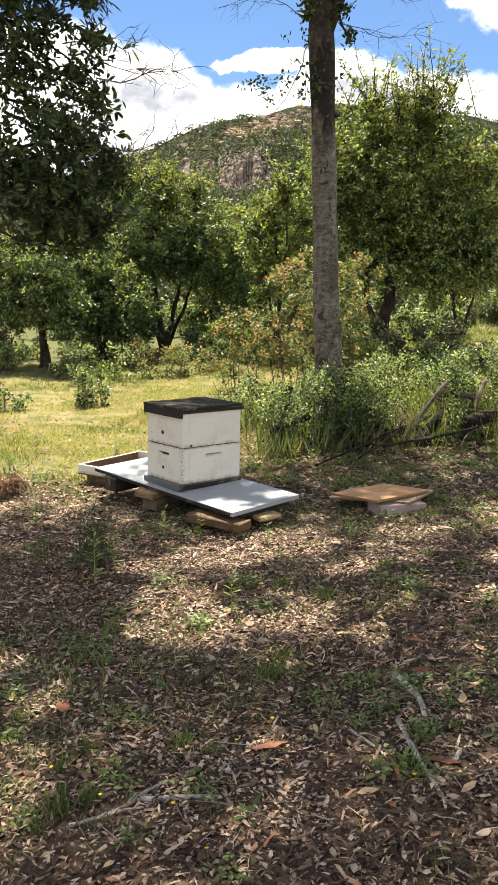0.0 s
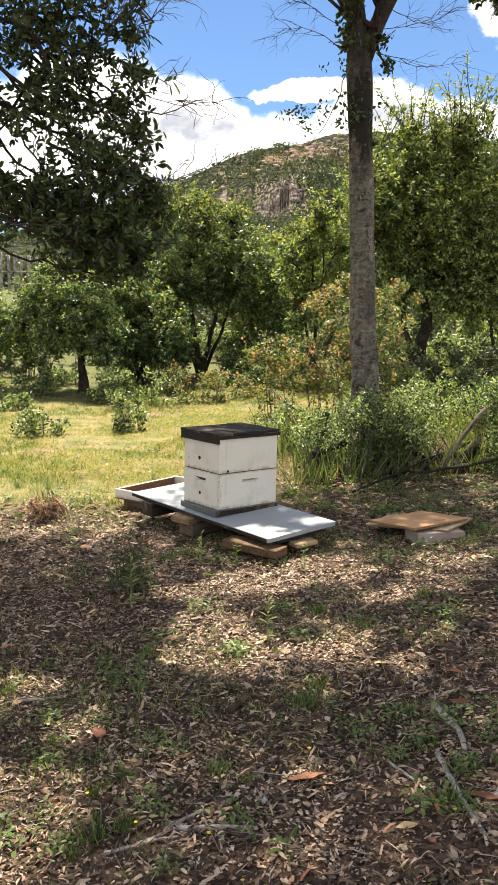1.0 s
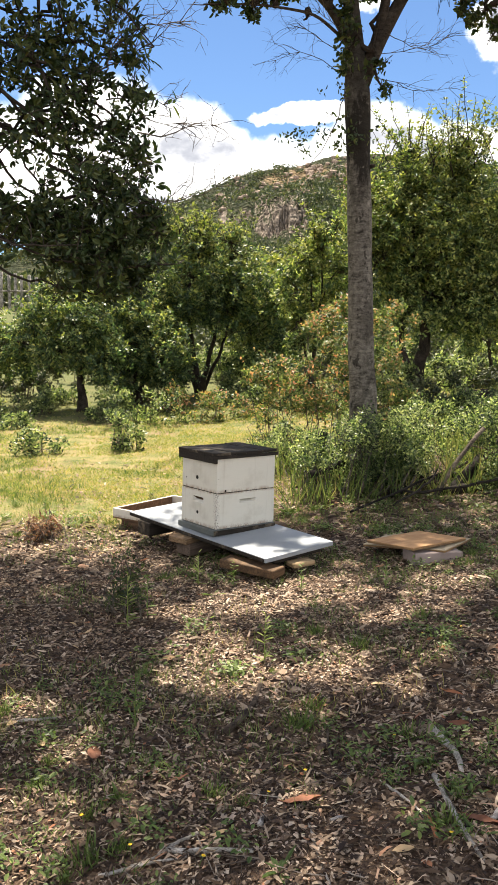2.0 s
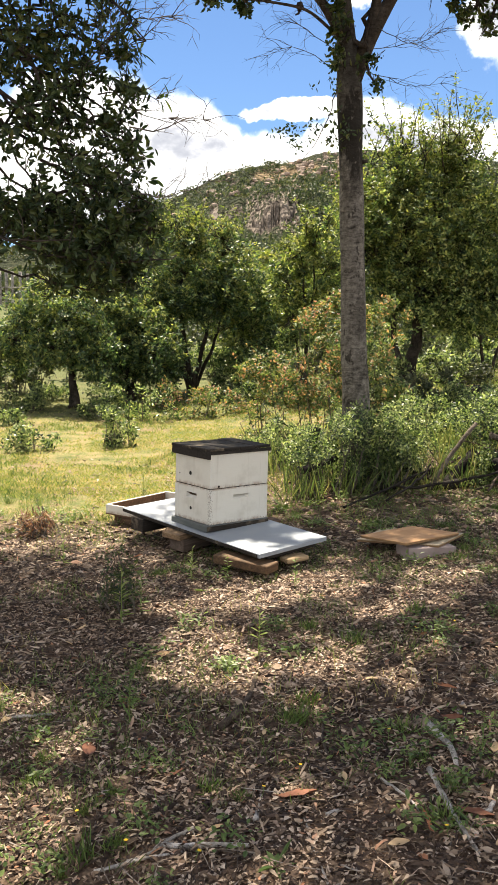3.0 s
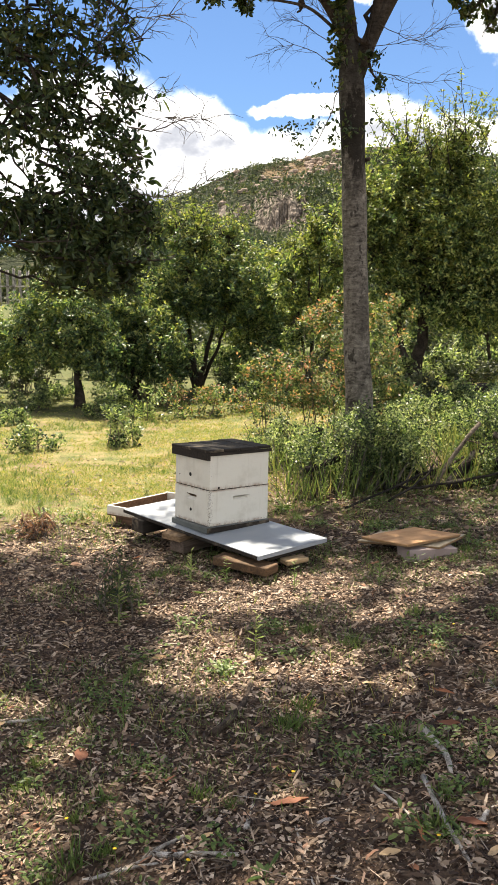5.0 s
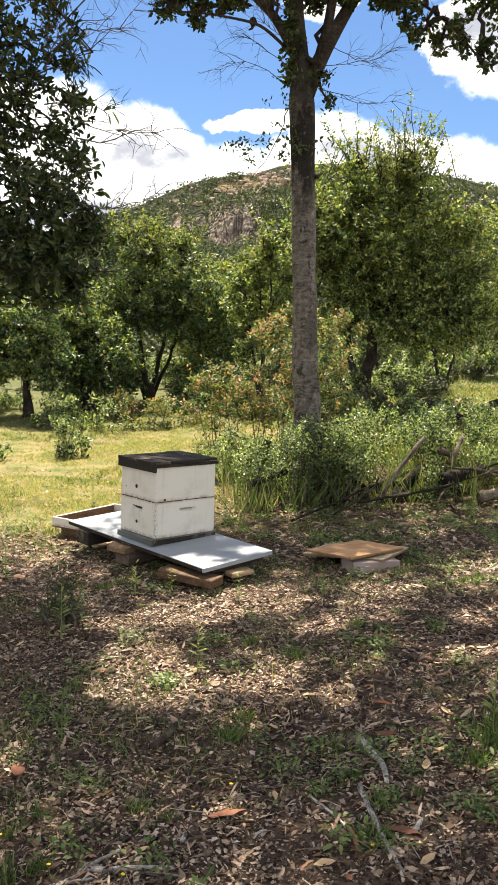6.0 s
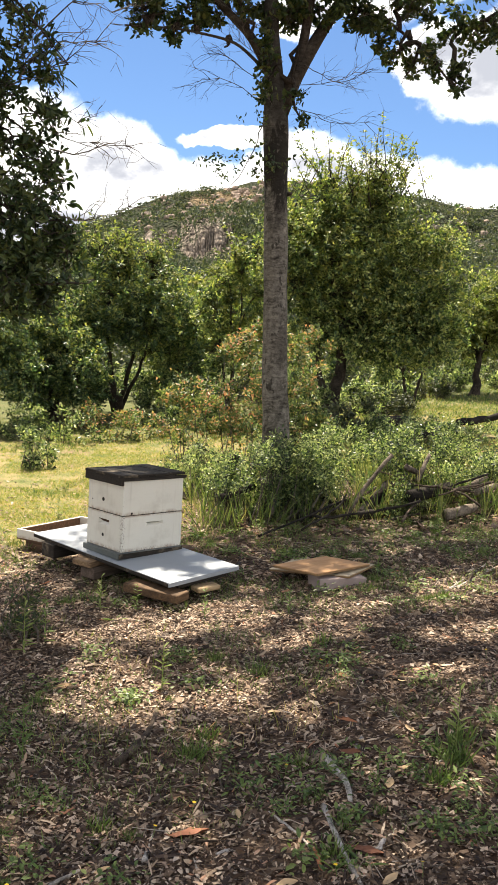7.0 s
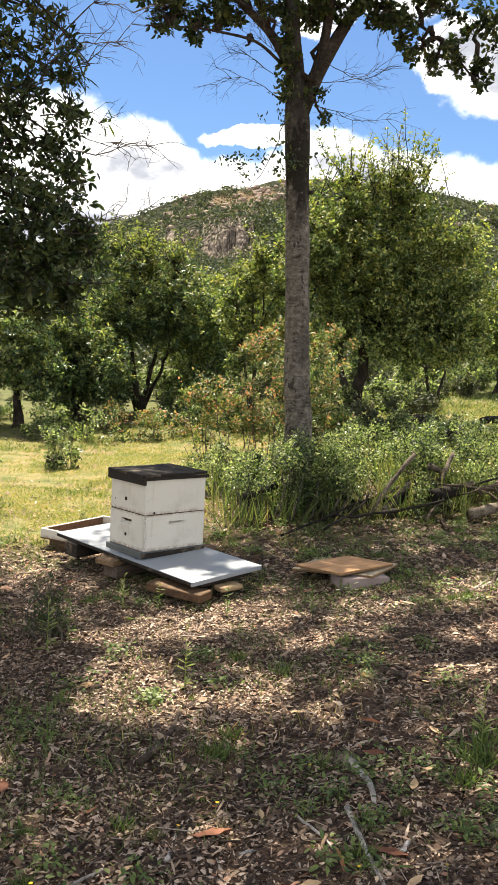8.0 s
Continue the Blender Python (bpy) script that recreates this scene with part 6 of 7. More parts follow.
log("log", (1.31, 7.07, 0.23), (2.20, 7.35, 0.31), 0.045, M_CHAR, "dark rotting log at the bottom of the pile", 10, W, wob=0.006)
log("log", (0.89, 7.07, 0.21), (1.55, 7.44, 0.33), 0.035, M_CHAR, "dark rotting log at the bottom of the pile", 11, W, wob=0.006)
log("branch", (0.43, 6.34, 0.19), (1.31, 6.99, 0.41), 0.010, M_CHAR, "long dark branch trailing from the pile", 12, W, "branch", wob=0.014)
log("branch", (0.80, 6.52, 0.21), (1.27, 6.99, 0.44), 0.009, M_CHAR, "thin dark branch trailing from the pile", 13, W, "branch", wob=0.014)
log("branch", (1.69, 6.71, 0.27), (1.92, 6.99, 0.38), 0.011, M_STICK_DARK, "thin dark branch at the edge of the pile", 14, W, "branch", wob=0.006)
log("log", (3.2, 11.5, 0.6), (4.0, 11.8, 0.68), 0.055, M_CHAR, "dark fallen log in the sunlit thicket", 15, "fallen logs in the meadow", wob=0.02)
log("log", (4.4, 12.5, 0.8), (5.2, 12.7, 0.95), 0.06, M_CHAR, "dark fallen log in the meadow", 16, "fallen logs in the meadow", wob=0.02)
rb = np.random.default_rng(19)
for i in range(22):
    x, y = rb.uniform(0.95, 2.7), rb.uniform(6.85, 7.4)
    z = hz(x, y) + rb.uniform(0.02, 0.35)
    t, n = rb.uniform(0, 6.28), rb.uniform(0.3, 0.8)
    log("branch", (x, y, z), (x + n * math.cos(t), y + 0.5 * n * math.sin(t), max(hz(x, y) + 0.02, z + rb.uniform(-0.2, 0.25))), rb.uniform(0.006, 0.014), M_STICK_DARK if i % 3 else M_CHAR,
        "dead branch tangled in the brushwood pile", 200 + i, W, "branch", wob=0.006)
mound = new("earth_mound", rock_mesh("earth_mound", (0.45, 0.3, 0.2), M_BARK_DARK, 3, 0.3, 3))
mound.matrix_basis = pose(3.6, 13.2, hz(3.6, 13.2) + 0.05)
tagged(mound, "dark mound of earth and roots in the meadow", "mound")


def stick(x, y, turn, length, rad, mat=None, bow=0.0, label="dry grey stick lying on the leaf litter", lift=0.0):
    c, s = math.cos(radians(turn)) * length, math.sin(radians(turn)) * length
    k = int(abs(x * 1000) + abs(y * 77))
    return log("stick", (x, y, hz(x, y) + rad * 0.7), (x + c, y + s, hz(x + c, y + s) + rad * 0.7 + lift), rad, mat or M_STICK, label, k, "sticks on the ground", "stick",
               0.6, 7, bow, 0.003, 8)


DK = M_STICK_DARK
stick(0.24, 3.07, -89, 0.36, 0.015, bow=-0.01, label="short thick bleached stick on the litter")
stick(0.15, 2.71, -88, 0.50, 0.010, bow=0.012, label="long bleached stick on the litter")
stick(-0.04, 2.71, -68, 0.26, 0.006)
stick(-0.09, 3.31, -100, 0.5, 0.007, DK, 0.03, "reddish brown stick on the litter")
stick(-0.58, 3.15, 70, 0.50, 0.017, DK, 0.03, "crooked piece of dark bark on the litter")
stick(0.81, 4.43, -127, 0.49, 0.015, DK, 0.05, "dark crooked branch on the litter")
stick(0.51, 4.03, -91, 0.43, 0.014, DK, -0.05, "dark crooked branch on the litter")
stick(0.50, 3.97, -131, 0.37, 0.011, DK)
stick(0.52, 3.96, -38, 0.5, 0.014, DK, 0.02)
stick(0.50, 3.9, -28, 0.42, 0.010, DK)
stick(0.24, 3.60, 46, 0.30, 0.008, DK)
stick(-0.08, 4.76, -6, 0.53, 0.009, DK, 0.02)
stick(0.12, 4.44, 12, 0.54, 0.008, DK, 0.02)
stick(-0.31, 2.50, -85, 0.33, 0.006)
stick(-0.24, 2.50, 36, 0.16, 0.009)
stick(-0.39, 2.61, -14, 0.25, 0.006, DK)
stick(-0.37, 2.70, 176, 0.4, 0.006, DK, 0.02)
stick(-0.77, 2.44, -13, 0.28, 0.010)
stick(-0.97, 2.36, 8, 0.27, 0.006)
stick(-0.67, 2.51, -148, 0.24, 0.008)
stick(-0.47, 2.50, 80, 0.16, 0.010)
stick(-1.47, 3.31, 18, 0.20, 0.008)
stick(0.31, 2.51, -85, 0.27, 0.010, DK)
stick(0.26, 2.42, 48, 0.14, 0.010)
stick(0.55, 2.88, 27, 0.14, 0.006)
stick(0.61, 3.43, -88, 0.22, 0.005)
stick(0.42, 3.2, -120, 0.2, 0.006)
stick(1.43, 4.96, 46, 0.66, 0.010)
stick(1.5, 5.0, 38, 0.5, 0.010)
stick(1.55, 4.95, 60, 0.4, 0.009, DK)
stick(0.72, 4.86, 38, 0.22, 0.006)
stick(1.0, 5.15, 4, 0.2, 0.008, DK)
stick(-0.35, 4.75, 140, 0.3, 0.006)


# ---- low plants and litter ----
def wedge(n, y0, y1, r, spread=0.36, x0=-0.3):
    """Random places in the stretch of ground before the hive, y0 to y1."""
    y = np.sqrt(r.uniform(y0 * y0, y1 * y1, n))
    return (x0 + 0.075 * y) + (y * spread + 0.35) * r.uniform(-1, 1, n), y


def ground_normal(x, y):
    e = 0.03
    n = np.stack([height(x - e, y) - height(x + e, y), height(x, y - e) - height(x, y + e), np.full(len(x), 2 * e)], 1)
    return unit(n)


def meadow_share(x, y):
    n = vnoise(flat(x * 0.9, y * 0.9), 14)
    return step(y + (n - 0.5) * 1.6 - 2.4 * step(x, -1.2, 0.6), 6.2, 7.4)


def make_litter(name, label, n, y0, y1, size, mat, seed, lift=0.012, aspect=(0.3, 0.6), fine=False, chips=False):
    r = np.random.default_rng(seed)
    x, y = wedge(n, y0, y1, r)
    keep = r.uniform(size=n) > meadow_share(x, y) * 0.93
    dens = vnoise(flat(x * 2.2, y * 2.2), seed)
    keep &= dens + r.uniform(-0.25, 0.25, n) > 0.33
    x, y = x[keep], y[keep]
    N = unit(ground_normal(x, y) + r.normal(0, 0.28, (len(x), 3)))
    t = r.uniform(0, 2 * math.pi, len(x))
    D = np.stack([np.cos(t), np.sin(t), r.normal(0, 0.18, len(x))], 1)
    D = unit(D - N * (D * N).sum(1, keepdims=True))
    L = size * np.exp(r.normal(0, 0.38, len(x)))
    P = np.stack([x, y, height(x, y) + r.uniform(0.001, lift, len(x))], 1) - D * L[:, None] * 0.5
    W = L * r.uniform(*aspect, len(x))
    v, f = chip_array(P, D, N, L, W, r) if chips else leaf_array(P, D, N, L, W, fine, droop=r.uniform(-0.1, 0.15), fold=0.2)
    ob = new(name, quick_mesh(name, v, f, mat))
    tagged(ob, label, "leaf litter", kind="stuff")


make_litter("leaf_litter", "brown and tan dead leaves covering the ground", 22000, 1.6, 6.0, 0.022, M_LITTER, 41, 0.016, (0.28, 0.5), True)
make_litter("bark_chips", "dark flakes of bark and broken leaf in the litter", 120000, 1.6, 6.2, 0.017, M_LITTER, 47, 0.012, (0.25, 0.65), chips=True)
make_litter("leaf_litter", "brown dead leaves under the thicket", 30000, 5.5, 10.0, 0.036, M_LITTER, 42, 0.014, (0.25, 0.55), chips=True)
make_litter("bark_splinters", "splinters of bark and twig in the litter", 22000, 1.6, 6.5, 0.04, M_LITTER, 43, 0.016, (0.08, 0.2), chips=True)
make_litter("fallen_leaves", "larger tan fallen leaves scattered on the litter", 170, 1.7, 7.0, 0.042, M_LITTER_TAN, 44, 0.02, (0.3, 0.45), True)


def make_pale_chips():
    """Fine pale chips of bark, massed where they brighten two sun pools."""
    r = np.random.default_rng(45)
    x, y = wedge(42000, 2.2, 5.4, r)
    sun_pools = 0.95 * np.exp(-((x + 0.58) / 0.4) ** 2 - ((y - 3.8) / 0.38) ** 2) + 0.75 * np.exp(-((x + 0.18) / 0.45) ** 2 - ((y - 4.82) / 0.3) ** 2)
    keep = r.uniform(size=len(x)) < np.clip(0.9 * vnoise(flat(x * 2.8, y * 2.8), 46) - 0.28 + sun_pools, 0.04, 0.9)
    x, y = x[keep], y[keep]
    n = len(x)
    N = unit(ground_normal(x, y) + r.normal(0, 0.3, (n, 3)))
    D = unit(np.cross(N, unit(r.normal(size=(n, 3)))))
    L = 0.014 * np.exp(r.normal(0, 0.45, n))
    P = np.stack([x, y, height(x, y) + r.uniform(0.004, 0.015, n)], 1) - D * L[:, None] * 0.5
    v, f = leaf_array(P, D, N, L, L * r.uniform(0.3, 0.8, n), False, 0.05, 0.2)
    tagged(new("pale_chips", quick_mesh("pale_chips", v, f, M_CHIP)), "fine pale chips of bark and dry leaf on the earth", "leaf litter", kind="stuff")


make_pale_chips()


def make_twigs():
    r = np.random.default_rng(51)
    n = 3600
    x, y = wedge(n, 1.6, 6.5, r)
    t = r.uniform(0, math.pi, n)
    L = 0.032 * np.exp(r.normal(0, 0.65, n))
    L[3000:] = 0.085 * np.exp(r.normal(0, 0.4, 600))
    A = np.stack([x, y, height(x, y) + 0.008], 1)
    d = np.stack([np.cos(t) * L, np.sin(t) * L, r.normal(0, 0.1, n) * L], 1)
    v, q = twig_tubes(A - d, A + d, r.uniform(0.001, 0.003, n), r.uniform(0.0008, 0.002, n), r.normal(0, 0.16, (n, 3)) * np.clip(L, 0, 0.12)[:, None] * np.array((1, 1, 0.3)))
    ob = new("small_twigs", quick_mesh("small_twigs", v, q, M_LITTER_TWIG))
    tagged(ob, "small grey twigs strewn through the litter", "twigs", kind="stuff")


make_twigs()


def make_grass(name, label, x, y, h, mat, r, width=0.004, lean=0.5):
    n = len(x)
    P = np.stack([x, y, height(x, y) - 0.004], 1)
    D = unit(np.stack([r.normal(0, lean, n), r.normal(0, lean, n), np.ones(n)], 1))
    U = unit(r.normal(0, 1, (n, 3)) * np.array((1, 1, 0.1)))
    v, f = leaf_array(P, D, U, h, np.full(n, width) * r.uniform(0.7, 1.4, n), droop=0.25, fold=0.1)
    ob = new(name, quick_mesh(name, v, f, mat))
    tagged(ob, label, "grass", kind="stuff")


def grow_grass():
    r = np.random.default_rng(61)
    n = 280000
    a, d = np.radians(r.uniform(-19, 27, n)), 5.0 + 13 * r.uniform(0, 1, n) ** 1.3
    x, y = -0.6 + d * np.sin(a), d * np.cos(a)
    keep = r.uniform(size=n) < meadow_share(x, y) * np.clip(2.2 * vnoise(flat(x * 1.1, y * 1.1), 5) + 1.8 * vnoise(flat(x * 5.0, y * 5.0), 6) - 1.35, 0.06, 1)
    keep &= (y < 14.8 + 0.8 * r.normal(size=n)) | (x > 1.4)
    x, y, d = x[keep], y[keep], d[keep]
    make_grass("meadow_grass", "short sunlit yellow-green meadow grass", x, y, r.uniform(0.012, 0.04, len(x)) * (1 + 0.02 * d), M_GRASS, r, 0.0075, 1.1)
    n = 42000
    x, y = r.uniform(1.8, 9.5, n), 12.0 + 10.5 * r.uniform(0, 1, n)
    keep = vnoise(flat(x * 1.2, y * 1.2), 27) * 0.6 + vnoise(flat(x * 5, y * 5), 28) * 0.4 > 0.38
    x, y = x[keep], y[keep]
    make_grass("meadow_grass", "longer green meadow grass beyond the thicket", x, y, r.uniform(0.03, 0.11, len(x)), M_TUSSOCK, r, 0.014, 0.8)
    # taller green tussocks and seeding stems through the turf
    n = 2600
    a, d = np.radians(r.uniform(-19, 24, n)), 6.2 + 9 * r.uniform(0, 1, n)
    x, y = -0.6 + d * np.sin(a), d * np.cos(a)
    keep = (meadow_share(x, y) > 0.4) & (vnoise(flat(x * 1.3, y * 1.3), 25) > 0.5) & ((y < 14.5) | (x > 1.4))
    x, y = np.repeat(x[keep], 22), np.repeat(y[keep], 22)
    x, y = x + r.normal(0, 0.045, len(x)), y + r.normal(0, 0.045, len(x))
    make_grass("tussock_grass", "green grass tussocks and herbs standing in the meadow", x, y, r.uniform(0.02, 0.085, len(x)), M_TUSSOCK, r, 0.008, 0.6)
    n = 46000
    x, y = wedge(n, 1.7, 8.0, r)
    clump = vnoise(flat(x * 2.6, y * 2.6), 15) * 0.6 + vnoise(flat(x * 9, y * 9), 16) * 0.4
    keep = clump + 0.15 * step(x, 0.0, 0.7) * step(y, 4.2, 5.2) + 0.06 * step(x, 0.3, 1.4) + 0.04 * (y > 4.5) > 0.605
    x, y = x[keep], y[keep]
    cx, cy = np.repeat((-0.25, 0.05, 0.14, 0.2, 0.5, 0.42, 0.4, 1.15, 1.2, -0.9, -1.35, -1.45), 34), np.repeat((5.0, 5.25, 5.38, 5.5, 5.05, 5.0, 5.35, 5.2, 5.45, 5.25, 6.2, 6.35), 34)
    x, y = np.append(x, cx + r.normal(0, 0.06, len(cx))), np.append(y, cy + r.normal(0, 0.05, len(cx)))
    make_grass("thin_grass", "thin green grass coming up through the litter", x, y, np.append(r.uniform(0.012, 0.07, len(x) - len(cx)), r.uniform(0.02, 0.09, len(cx))), M_WEED, r, 0.0034, 0.6)
    n = 240
    x, y = np.repeat(r.uniform(0.0, 3.0, n), 9), np.repeat(r.uniform(6.9, 9.0, n), 9)
    x, y = x + r.normal(0, 0.03, len(x)), y + r.normal(0, 0.03, len(x))
    make_grass("thicket_grass", "tall green and straw grass growing through the brambles", x, y, r.uniform(0.12, 0.5, len(x)), M_TUSSOCK, r, 0.007, 0.3)
    n = 5000
    x, y = wedge(n, 3.2, 8.0, r)
    keep = vnoise(flat(x * 1.8, y * 1.8), 18) > 0.64
    x, y = x[keep], y[keep]
    make_grass("dry_stalks", "dry straw-coloured grass stalks", x, y, r.uniform(0.03, 0.11, len(x)), M_GRASS, r, 0.0026, 0.35)


grow_grass()


def weed_mesh(kind, seed):
    r = np.random.default_rng(seed)
    if kind == "tuft":
        n = 60
        P = np.stack([r.normal(0, 0.03, n), r.normal(0, 0.03, n), np.zeros(n)], 1)
        D = np.stack([r.normal(0, 0.4, n), r.normal(0, 0.4, n), np.ones(n)], 1)
        return leaf_array(P, D, r.normal(0, 1, (n, 3)), r.uniform(0.02, 0.09, n), np.full(n, 0.0034), True, 0.4, 0.1)
    if kind == "rosette":
        n = 13
        t = r.uniform(0, 6.28, n)
        D = np.stack([np.cos(t), np.sin(t), r.uniform(0.15, 0.8, n)], 1)
        return leaf_array(np.zeros((n, 3)), D, np.tile((0, 0, 1.0), (n, 1)), r.uniform(0.04, 0.085, n), r.uniform(0.009, 0.017, n), True, 0.25, 0.15)
    if kind == "stalk":
        n = 22
        z = np.sort(r.uniform(0.02, 0.3, n))
        t = r.uniform(0, 6.28, n)
        P = np.stack([z * 0, z * 0, np.round(z / 0.02) * 0.02], 1)
        D = np.stack([np.cos(t), np.sin(t), r.uniform(0.2, 1.2, n)], 1)
        v, f = leaf_array(P, D, np.tile((0, 0, 1.0), (n, 1)), 0.07 - 0.12 * z + 0.01, np.full(n, 0.014), True, 0.2, 0.15)
        tv, tq = tube(np.stack([np.zeros(16), np.zeros(16), np.arange(16) * 0.02], 1), np.linspace(0.004, 0.002, 16), 4, False)
        tv[0::4, :2] = 0.0
        return np.vstack([v, tv]), np.vstack([f, tq + len(v)])
    n = 60
    P = np.stack([r.normal(0, 0.045, n), r.normal(0, 0.045, n), r.uniform(0.005, 0.05, n)], 1)
    D = r.normal(0, 1, (n, 3)) * np.array((1, 1, 0.5)) + np.array((0, 0, 0.4))
    return leaf_array(P, D, np.tile((0, 0, 1.0), (n, 1)), r.uniform(0.015, 0.032, n), r.uniform(0.009, 0.016, n), True, 0.1, 0.15)


def weld(v, f):
    """Joins vertices that lie in one place."""
    key, inv = np.unique(np.round(v, 5), axis=0, return_inverse=True)
    return key, inv.reshape(-1)[f]


WEEDS = {k: [quick_mesh(k, *weld(*weed_mesh(k, 70 + 10 * i + j)), M_WEED) for j in range(4)] for i, k in enumerate(("tuft", "rosette", "stalk"))}
WEED_LABEL = {"tuft": "small tuft of green grass in the litter", "rosette": "low leafy green weed in the litter", "stalk": "upright leafy green weed stalk"}
WEED_NAME = {"tuft": "grass_tuft", "rosette": "broadleaf_weed", "stalk": "weed_stalk"}


def weed(kind, x, y, s, r):
    ob = new(WEED_NAME[kind], WEEDS[kind][int(r.integers(4))])
    ob.matrix_basis = Matrix.Translation((x, y, hz(x, y) - 0.002)) @ Matrix.Rotation(r.uniform(0, 6.28), 4, "Z") @ Matrix.Diagonal((s, s, s, 1))
    tagged(ob, WEED_LABEL[kind], "weed", "weeds in the litter")


def plant_weeds():
    r = np.random.default_rng(77)
    for kind, n, y0, y1, cut, lo, hi in (("tuft", 170, 1.7, 7.5, 0.5, 0.3, 0.8), ("rosette", 70, 1.7, 6.5, 0.5, 0.3, 0.6), ("stalk", 46, 2.6, 8.0, 0.4, 0.4, 0.9)):
        x, y = wedge(n, y0, y1, r)
        ok = vnoise(flat(x * 1.5, y * 1.5), 19) > cut
        for px, py in zip(x[ok], y[ok]):
            weed(kind, px, py, r.uniform(lo, hi), r)
    x, y = wedge(280, 1.7, 7.0, r)
    ok = vnoise(flat(x * 1.5, y * 1.5), 19) + 0.08 * step(x, -0.2, 0.8) > 0.5
    nx, ny = wedge(70, 1.7, 3.2, r)
    near = r.uniform(size=70) < 0.12 + 0.2 * step(nx, -0.5, 0.6)
    mats = []
    for px, py in zip(np.append(x[ok], nx[near]), np.append(y[ok], ny[near])):
        v, f = weed_mesh("mat", int(r.integers(9)))
        mats.append((v * r.uniform(0.6, 1.3) + np.array((px, py, hz(px, py))), f))
    ob = new("groundcover", clean_tube_mesh("groundcover", mats, M_WEED, False))
    tagged(ob, "patches of tiny-leaved green groundcover in the litter", "groundcover", kind="stuff")
    for kind, x, y, s in (("stalk", -1.1, 4.5, 1.0), ("stalk", -1.0, 4.62, 0.8), ("stalk", -0.72, 5.1, 0.7), ("stalk", -0.5, 5.05, 0.6), ("rosette", -0.62, 4.9, 1.2), ("stalk", -1.6, 5.6, 0.8),
                          ("rosette", -0.92, 2.5, 0.8), ("tuft", -0.92, 2.45, 0.7), ("rosette", -0.42, 2.28, 1.2), ("rosette", 0.0, 6.9, 1.8), ("rosette", -0.95, 2.75, 1.0), 
                          ("stalk", 0.75, 2.6, 0.9), ("rosette", 0.62, 2.75, 1.0), ("stalk", 2.3, 7.0, 0.9), ("stalk", 0.45, 6.3, 0.6),
                          ("stalk", 0.72, 2.95, 0.9), ("tuft", 0.7, 2.9, 1.3), ("tuft", 0.78, 3.05, 1.3), ("rosette", 0.66, 3.0, 1.2), ("stalk", 0.84, 2.85, 0.8), ("tuft", 0.6, 2.8, 1.0), ("rosette", 0.2, 2.36, 1.1), ("tuft", 0.12, 2.42, 0.9),
                          ("tuft", -0.2, 3.35, 0.9), ("tuft", -0.28, 3.2, 1.0), ("tuft", 0.15, 3.05, 0.8), ("rosette", 0.05, 2.95, 0.9), ("tuft", -1.02, 2.42, 1.0), ("tuft", 0.5, 4.3, 0.9), ("tuft", 0.1, 3.95, 0.9), ("tuft", -0.1, 4.15, 0.8)):
        weed(kind, x, y, s, r)


plant_weeds()


def dead_leaf_mesh(seed, mat):
    """A curled dead leaf with a raised midrib."""
    r = np.random.default_rng(seed)
    t, u = np.meshgrid(np.linspace(0, 1, 8), np.linspace(-1, 1, 5), indexing="ij")
    w = 0.2 * np.sin(np.pi * np.clip(t, 0.02, 0.98)) ** 0.8
    x, y = t - 0.5, u * w
    z = 0.18 * (t - 0.5) ** 2 * r.uniform(0.2, 1.2) + 0.5 * np.abs(u) ** 1.5 * w * r.uniform(0.2, 0.9) + 0.02 * r.normal(size=t.shape)
    i, j = np.arange(7)[:, None] * 5, np.arange(4)[None]
    q = np.stack([i + j, i + 5 + j, i + 6 + j, i + 1 + j], -1).reshape(-1, 4)
    return quick_mesh("fallen_leaf", np.stack([x, y, z], -1).reshape(-1, 3), q, mat, True)


def dead_leaves():
    r = np.random.default_rng(91)
    tan, rust = [dead_leaf_mesh(i, M_LITTER_TAN) for i in range(4)], dead_leaf_mesh(9, M_RUST)
    for x, y, s, red in LEAVES:
        ob = new("fallen_leaf", rust if red else tan[int(r.integers(4))])
        ob.matrix_basis = Matrix.Translation((x, y, hz(x, y) + 0.015)) @ pose(0, 0, 0, r.uniform(-15, 15), r.uniform(-15, 15), r.uniform(0, 360)) @ Matrix.Diagonal((s, s, s, 1))
        tagged(ob, "rust-brown strip of fallen bark on the litter" if red else "curled tan dead leaf lying on the litter", "leaf", "large dead leaves")


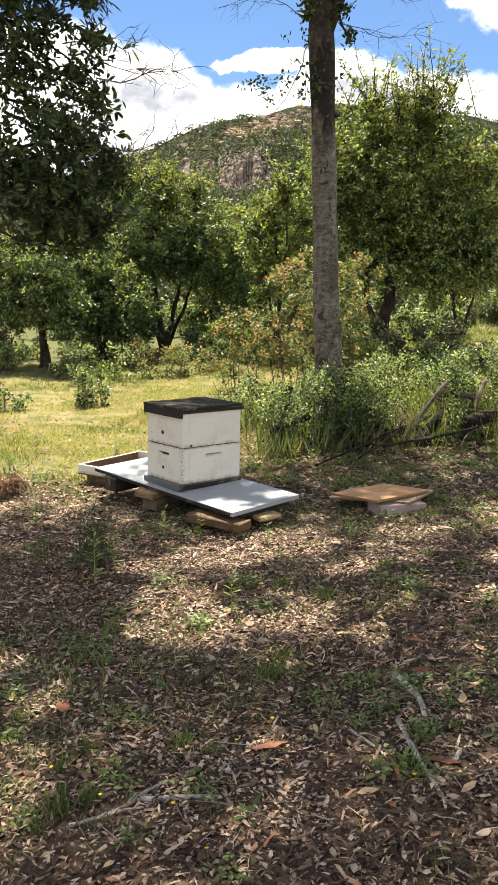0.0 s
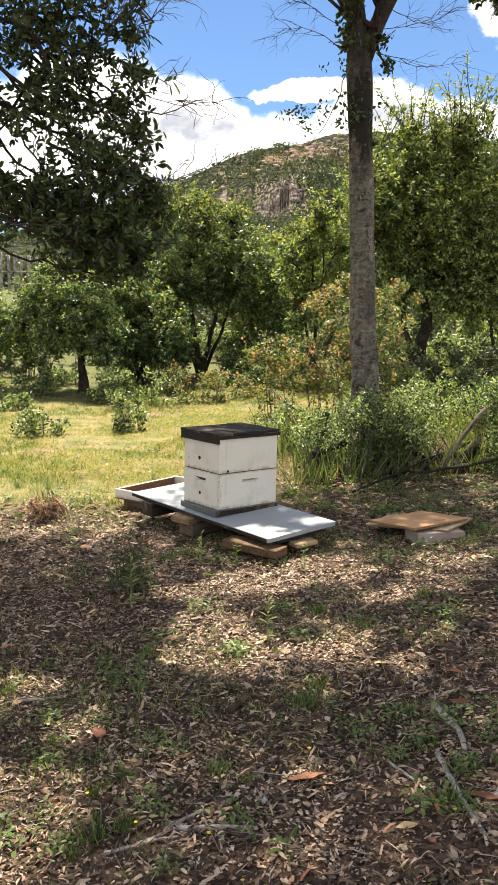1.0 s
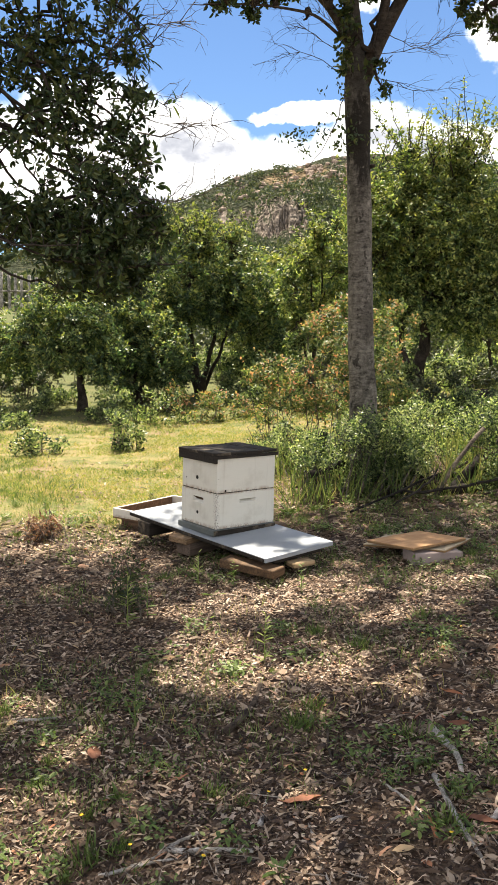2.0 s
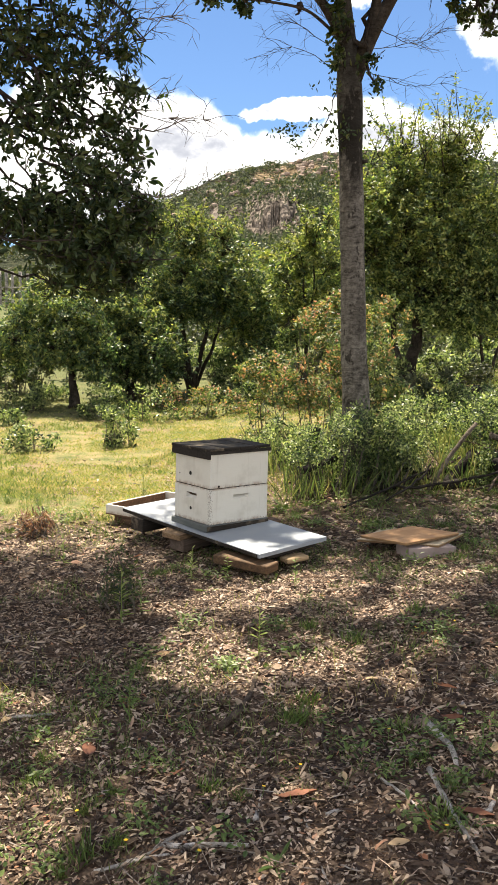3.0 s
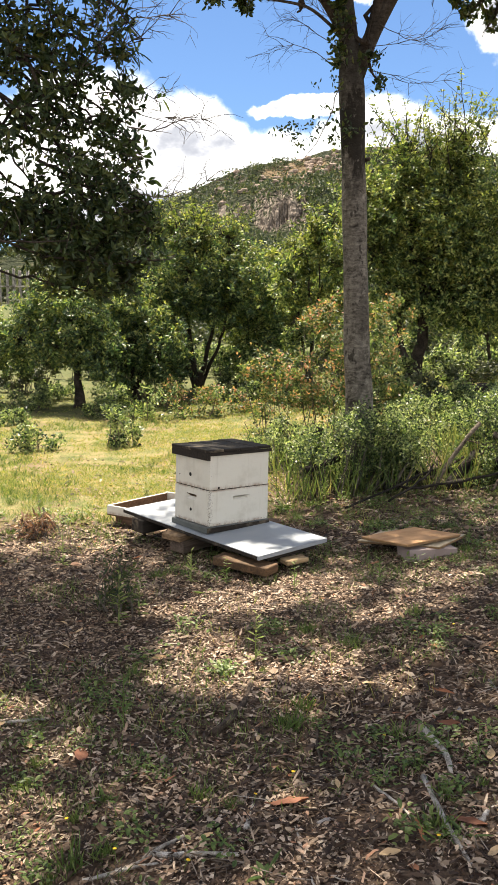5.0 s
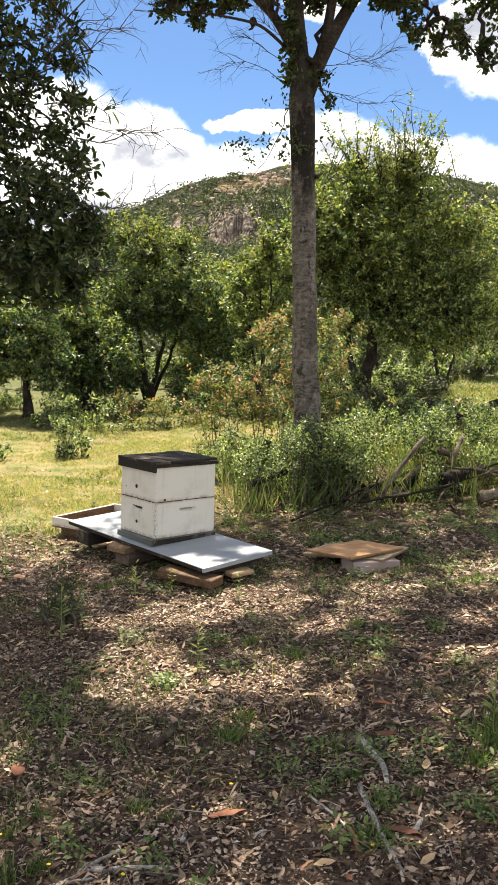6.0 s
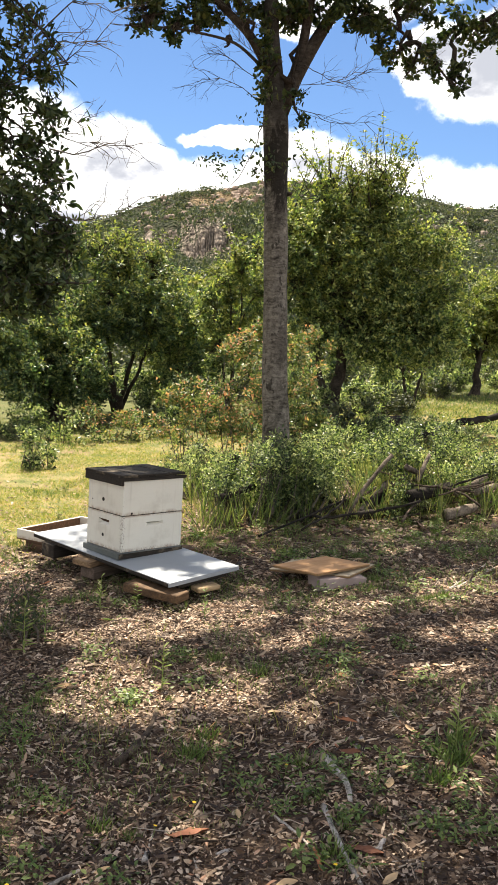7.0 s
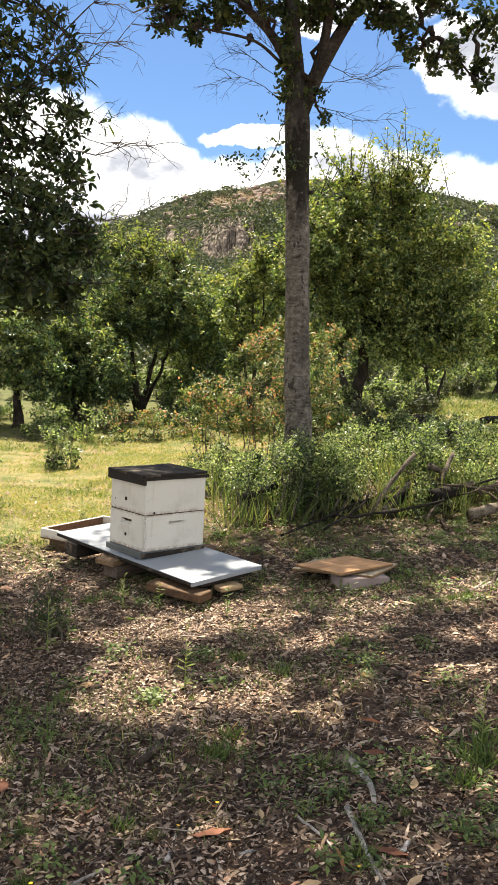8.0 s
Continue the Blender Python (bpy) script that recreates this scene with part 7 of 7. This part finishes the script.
LEAVES = ((-0.09, 3.25, 0.09, 0), (0.4, 3.15, 0.07, 0), (0.42, 2.82, 0.09, 0), (-0.33, 2.62, 0.15, 1), (-1.3, 3.15, 0.08, 0), (0.34, 3.08, 0.1, 1), (-0.6, 2.48, 0.05, 0), (-1.08, 3.05, 0.13, 1), (0.22, 2.42, 0.12, 1), (-0.05, 2.3, 0.07, 0), (0.25, 2.25, 0.07, 0),
          (-1.45, 3.3, 0.07, 0), (0.62, 3.2, 0.08, 0), (0.5, 2.9, 0.08, 0), (-0.15, 2.7, 0.05, 0), (-0.75, 3.2, 0.05, 0), (0.1, 3.5, 0.06, 0), (0.75, 3.7, 0.07, 0), (-0.4, 3.1, 0.05, 0), (0.9, 4.1, 0.06, 0), (-0.9, 4.0, 0.06, 0), (-1.3, 4.4, 0.06, 0))
dead_leaves()


def flower_mesh(seed):
    r = np.random.default_rng(seed)
    t = np.linspace(0, 6.28, 9)[:-1]
    D = np.stack([np.cos(t), np.sin(t), np.full(8, 0.25)], 1)
    return leaf_array(np.tile((0, 0, 0.05), (8, 1)), D, np.tile((0, 0, 1.0), (8, 1)), np.full(8, 0.0075), np.full(8, 0.006), True, 0.0, 0.1)


def flowers():
    r = np.random.default_rng(88)
    petals = quick_mesh("petals", *flower_mesh(1), M_PETAL)
    stem = clean_tube_mesh("stem", [tube(np.array(((0, 0, 0), (0.004, 0, 0.025), (0, 0, 0.05))), (0.0014, 0.0012, 0.001), 4)], M_WEED)
    x, y = wedge(10, 1.8, 4.6, r)
    for px, py in list(zip(x, y))[:34] + [(-0.88, 2.42), (-0.3, 2.75), (0.1, 2.3), (0.35, 2.25), (-1.05, 2.6)]:
        ob = thing("yellow_flower", pose(px, py, hz(px, py), r.uniform(-20, 20), r.uniform(-20, 20), r.uniform(0, 360)), "tiny yellow wildflower in the litter", "flower", "yellow wildflowers")
        part("petals", petals, M_PETAL, ob)
        part("stem", stem, M_WEED, ob)


flowers()


def fence():
    """A row of grey posts on the far bank."""
    ob = thing("fence", pose(-7.0, 33.0, hz(-7.0, 33.0)), "row of weathered grey posts on the far bank", "fence")
    r = np.random.default_rng(3)
    for i in range(8):
        x = -1.75 + i * 0.25 + r.uniform(-0.05, 0.05)
        z = hz(-7 + x, 33) - hz(-7.0, 33.0)
        p = curve_points((x, 0, z - 0.1), (x + r.uniform(-0.04, 0.04), 0, z + 1.35 + r.uniform(-0.1, 0.1)), 0, 0, 5)
        part("post", clean_tube_mesh("post", [tube(p, np.full(5, 0.06), 7)], M_POST), M_POST, ob)
    part("rail", clean_tube_mesh("rail", [tube(np.array(((-1.85, -0.07, 0.9), (-0.9, -0.07, 0.92), (0.1, -0.07, 0.9))), np.full(3, 0.03), 6)], M_POST), M_POST, ob)


fence()
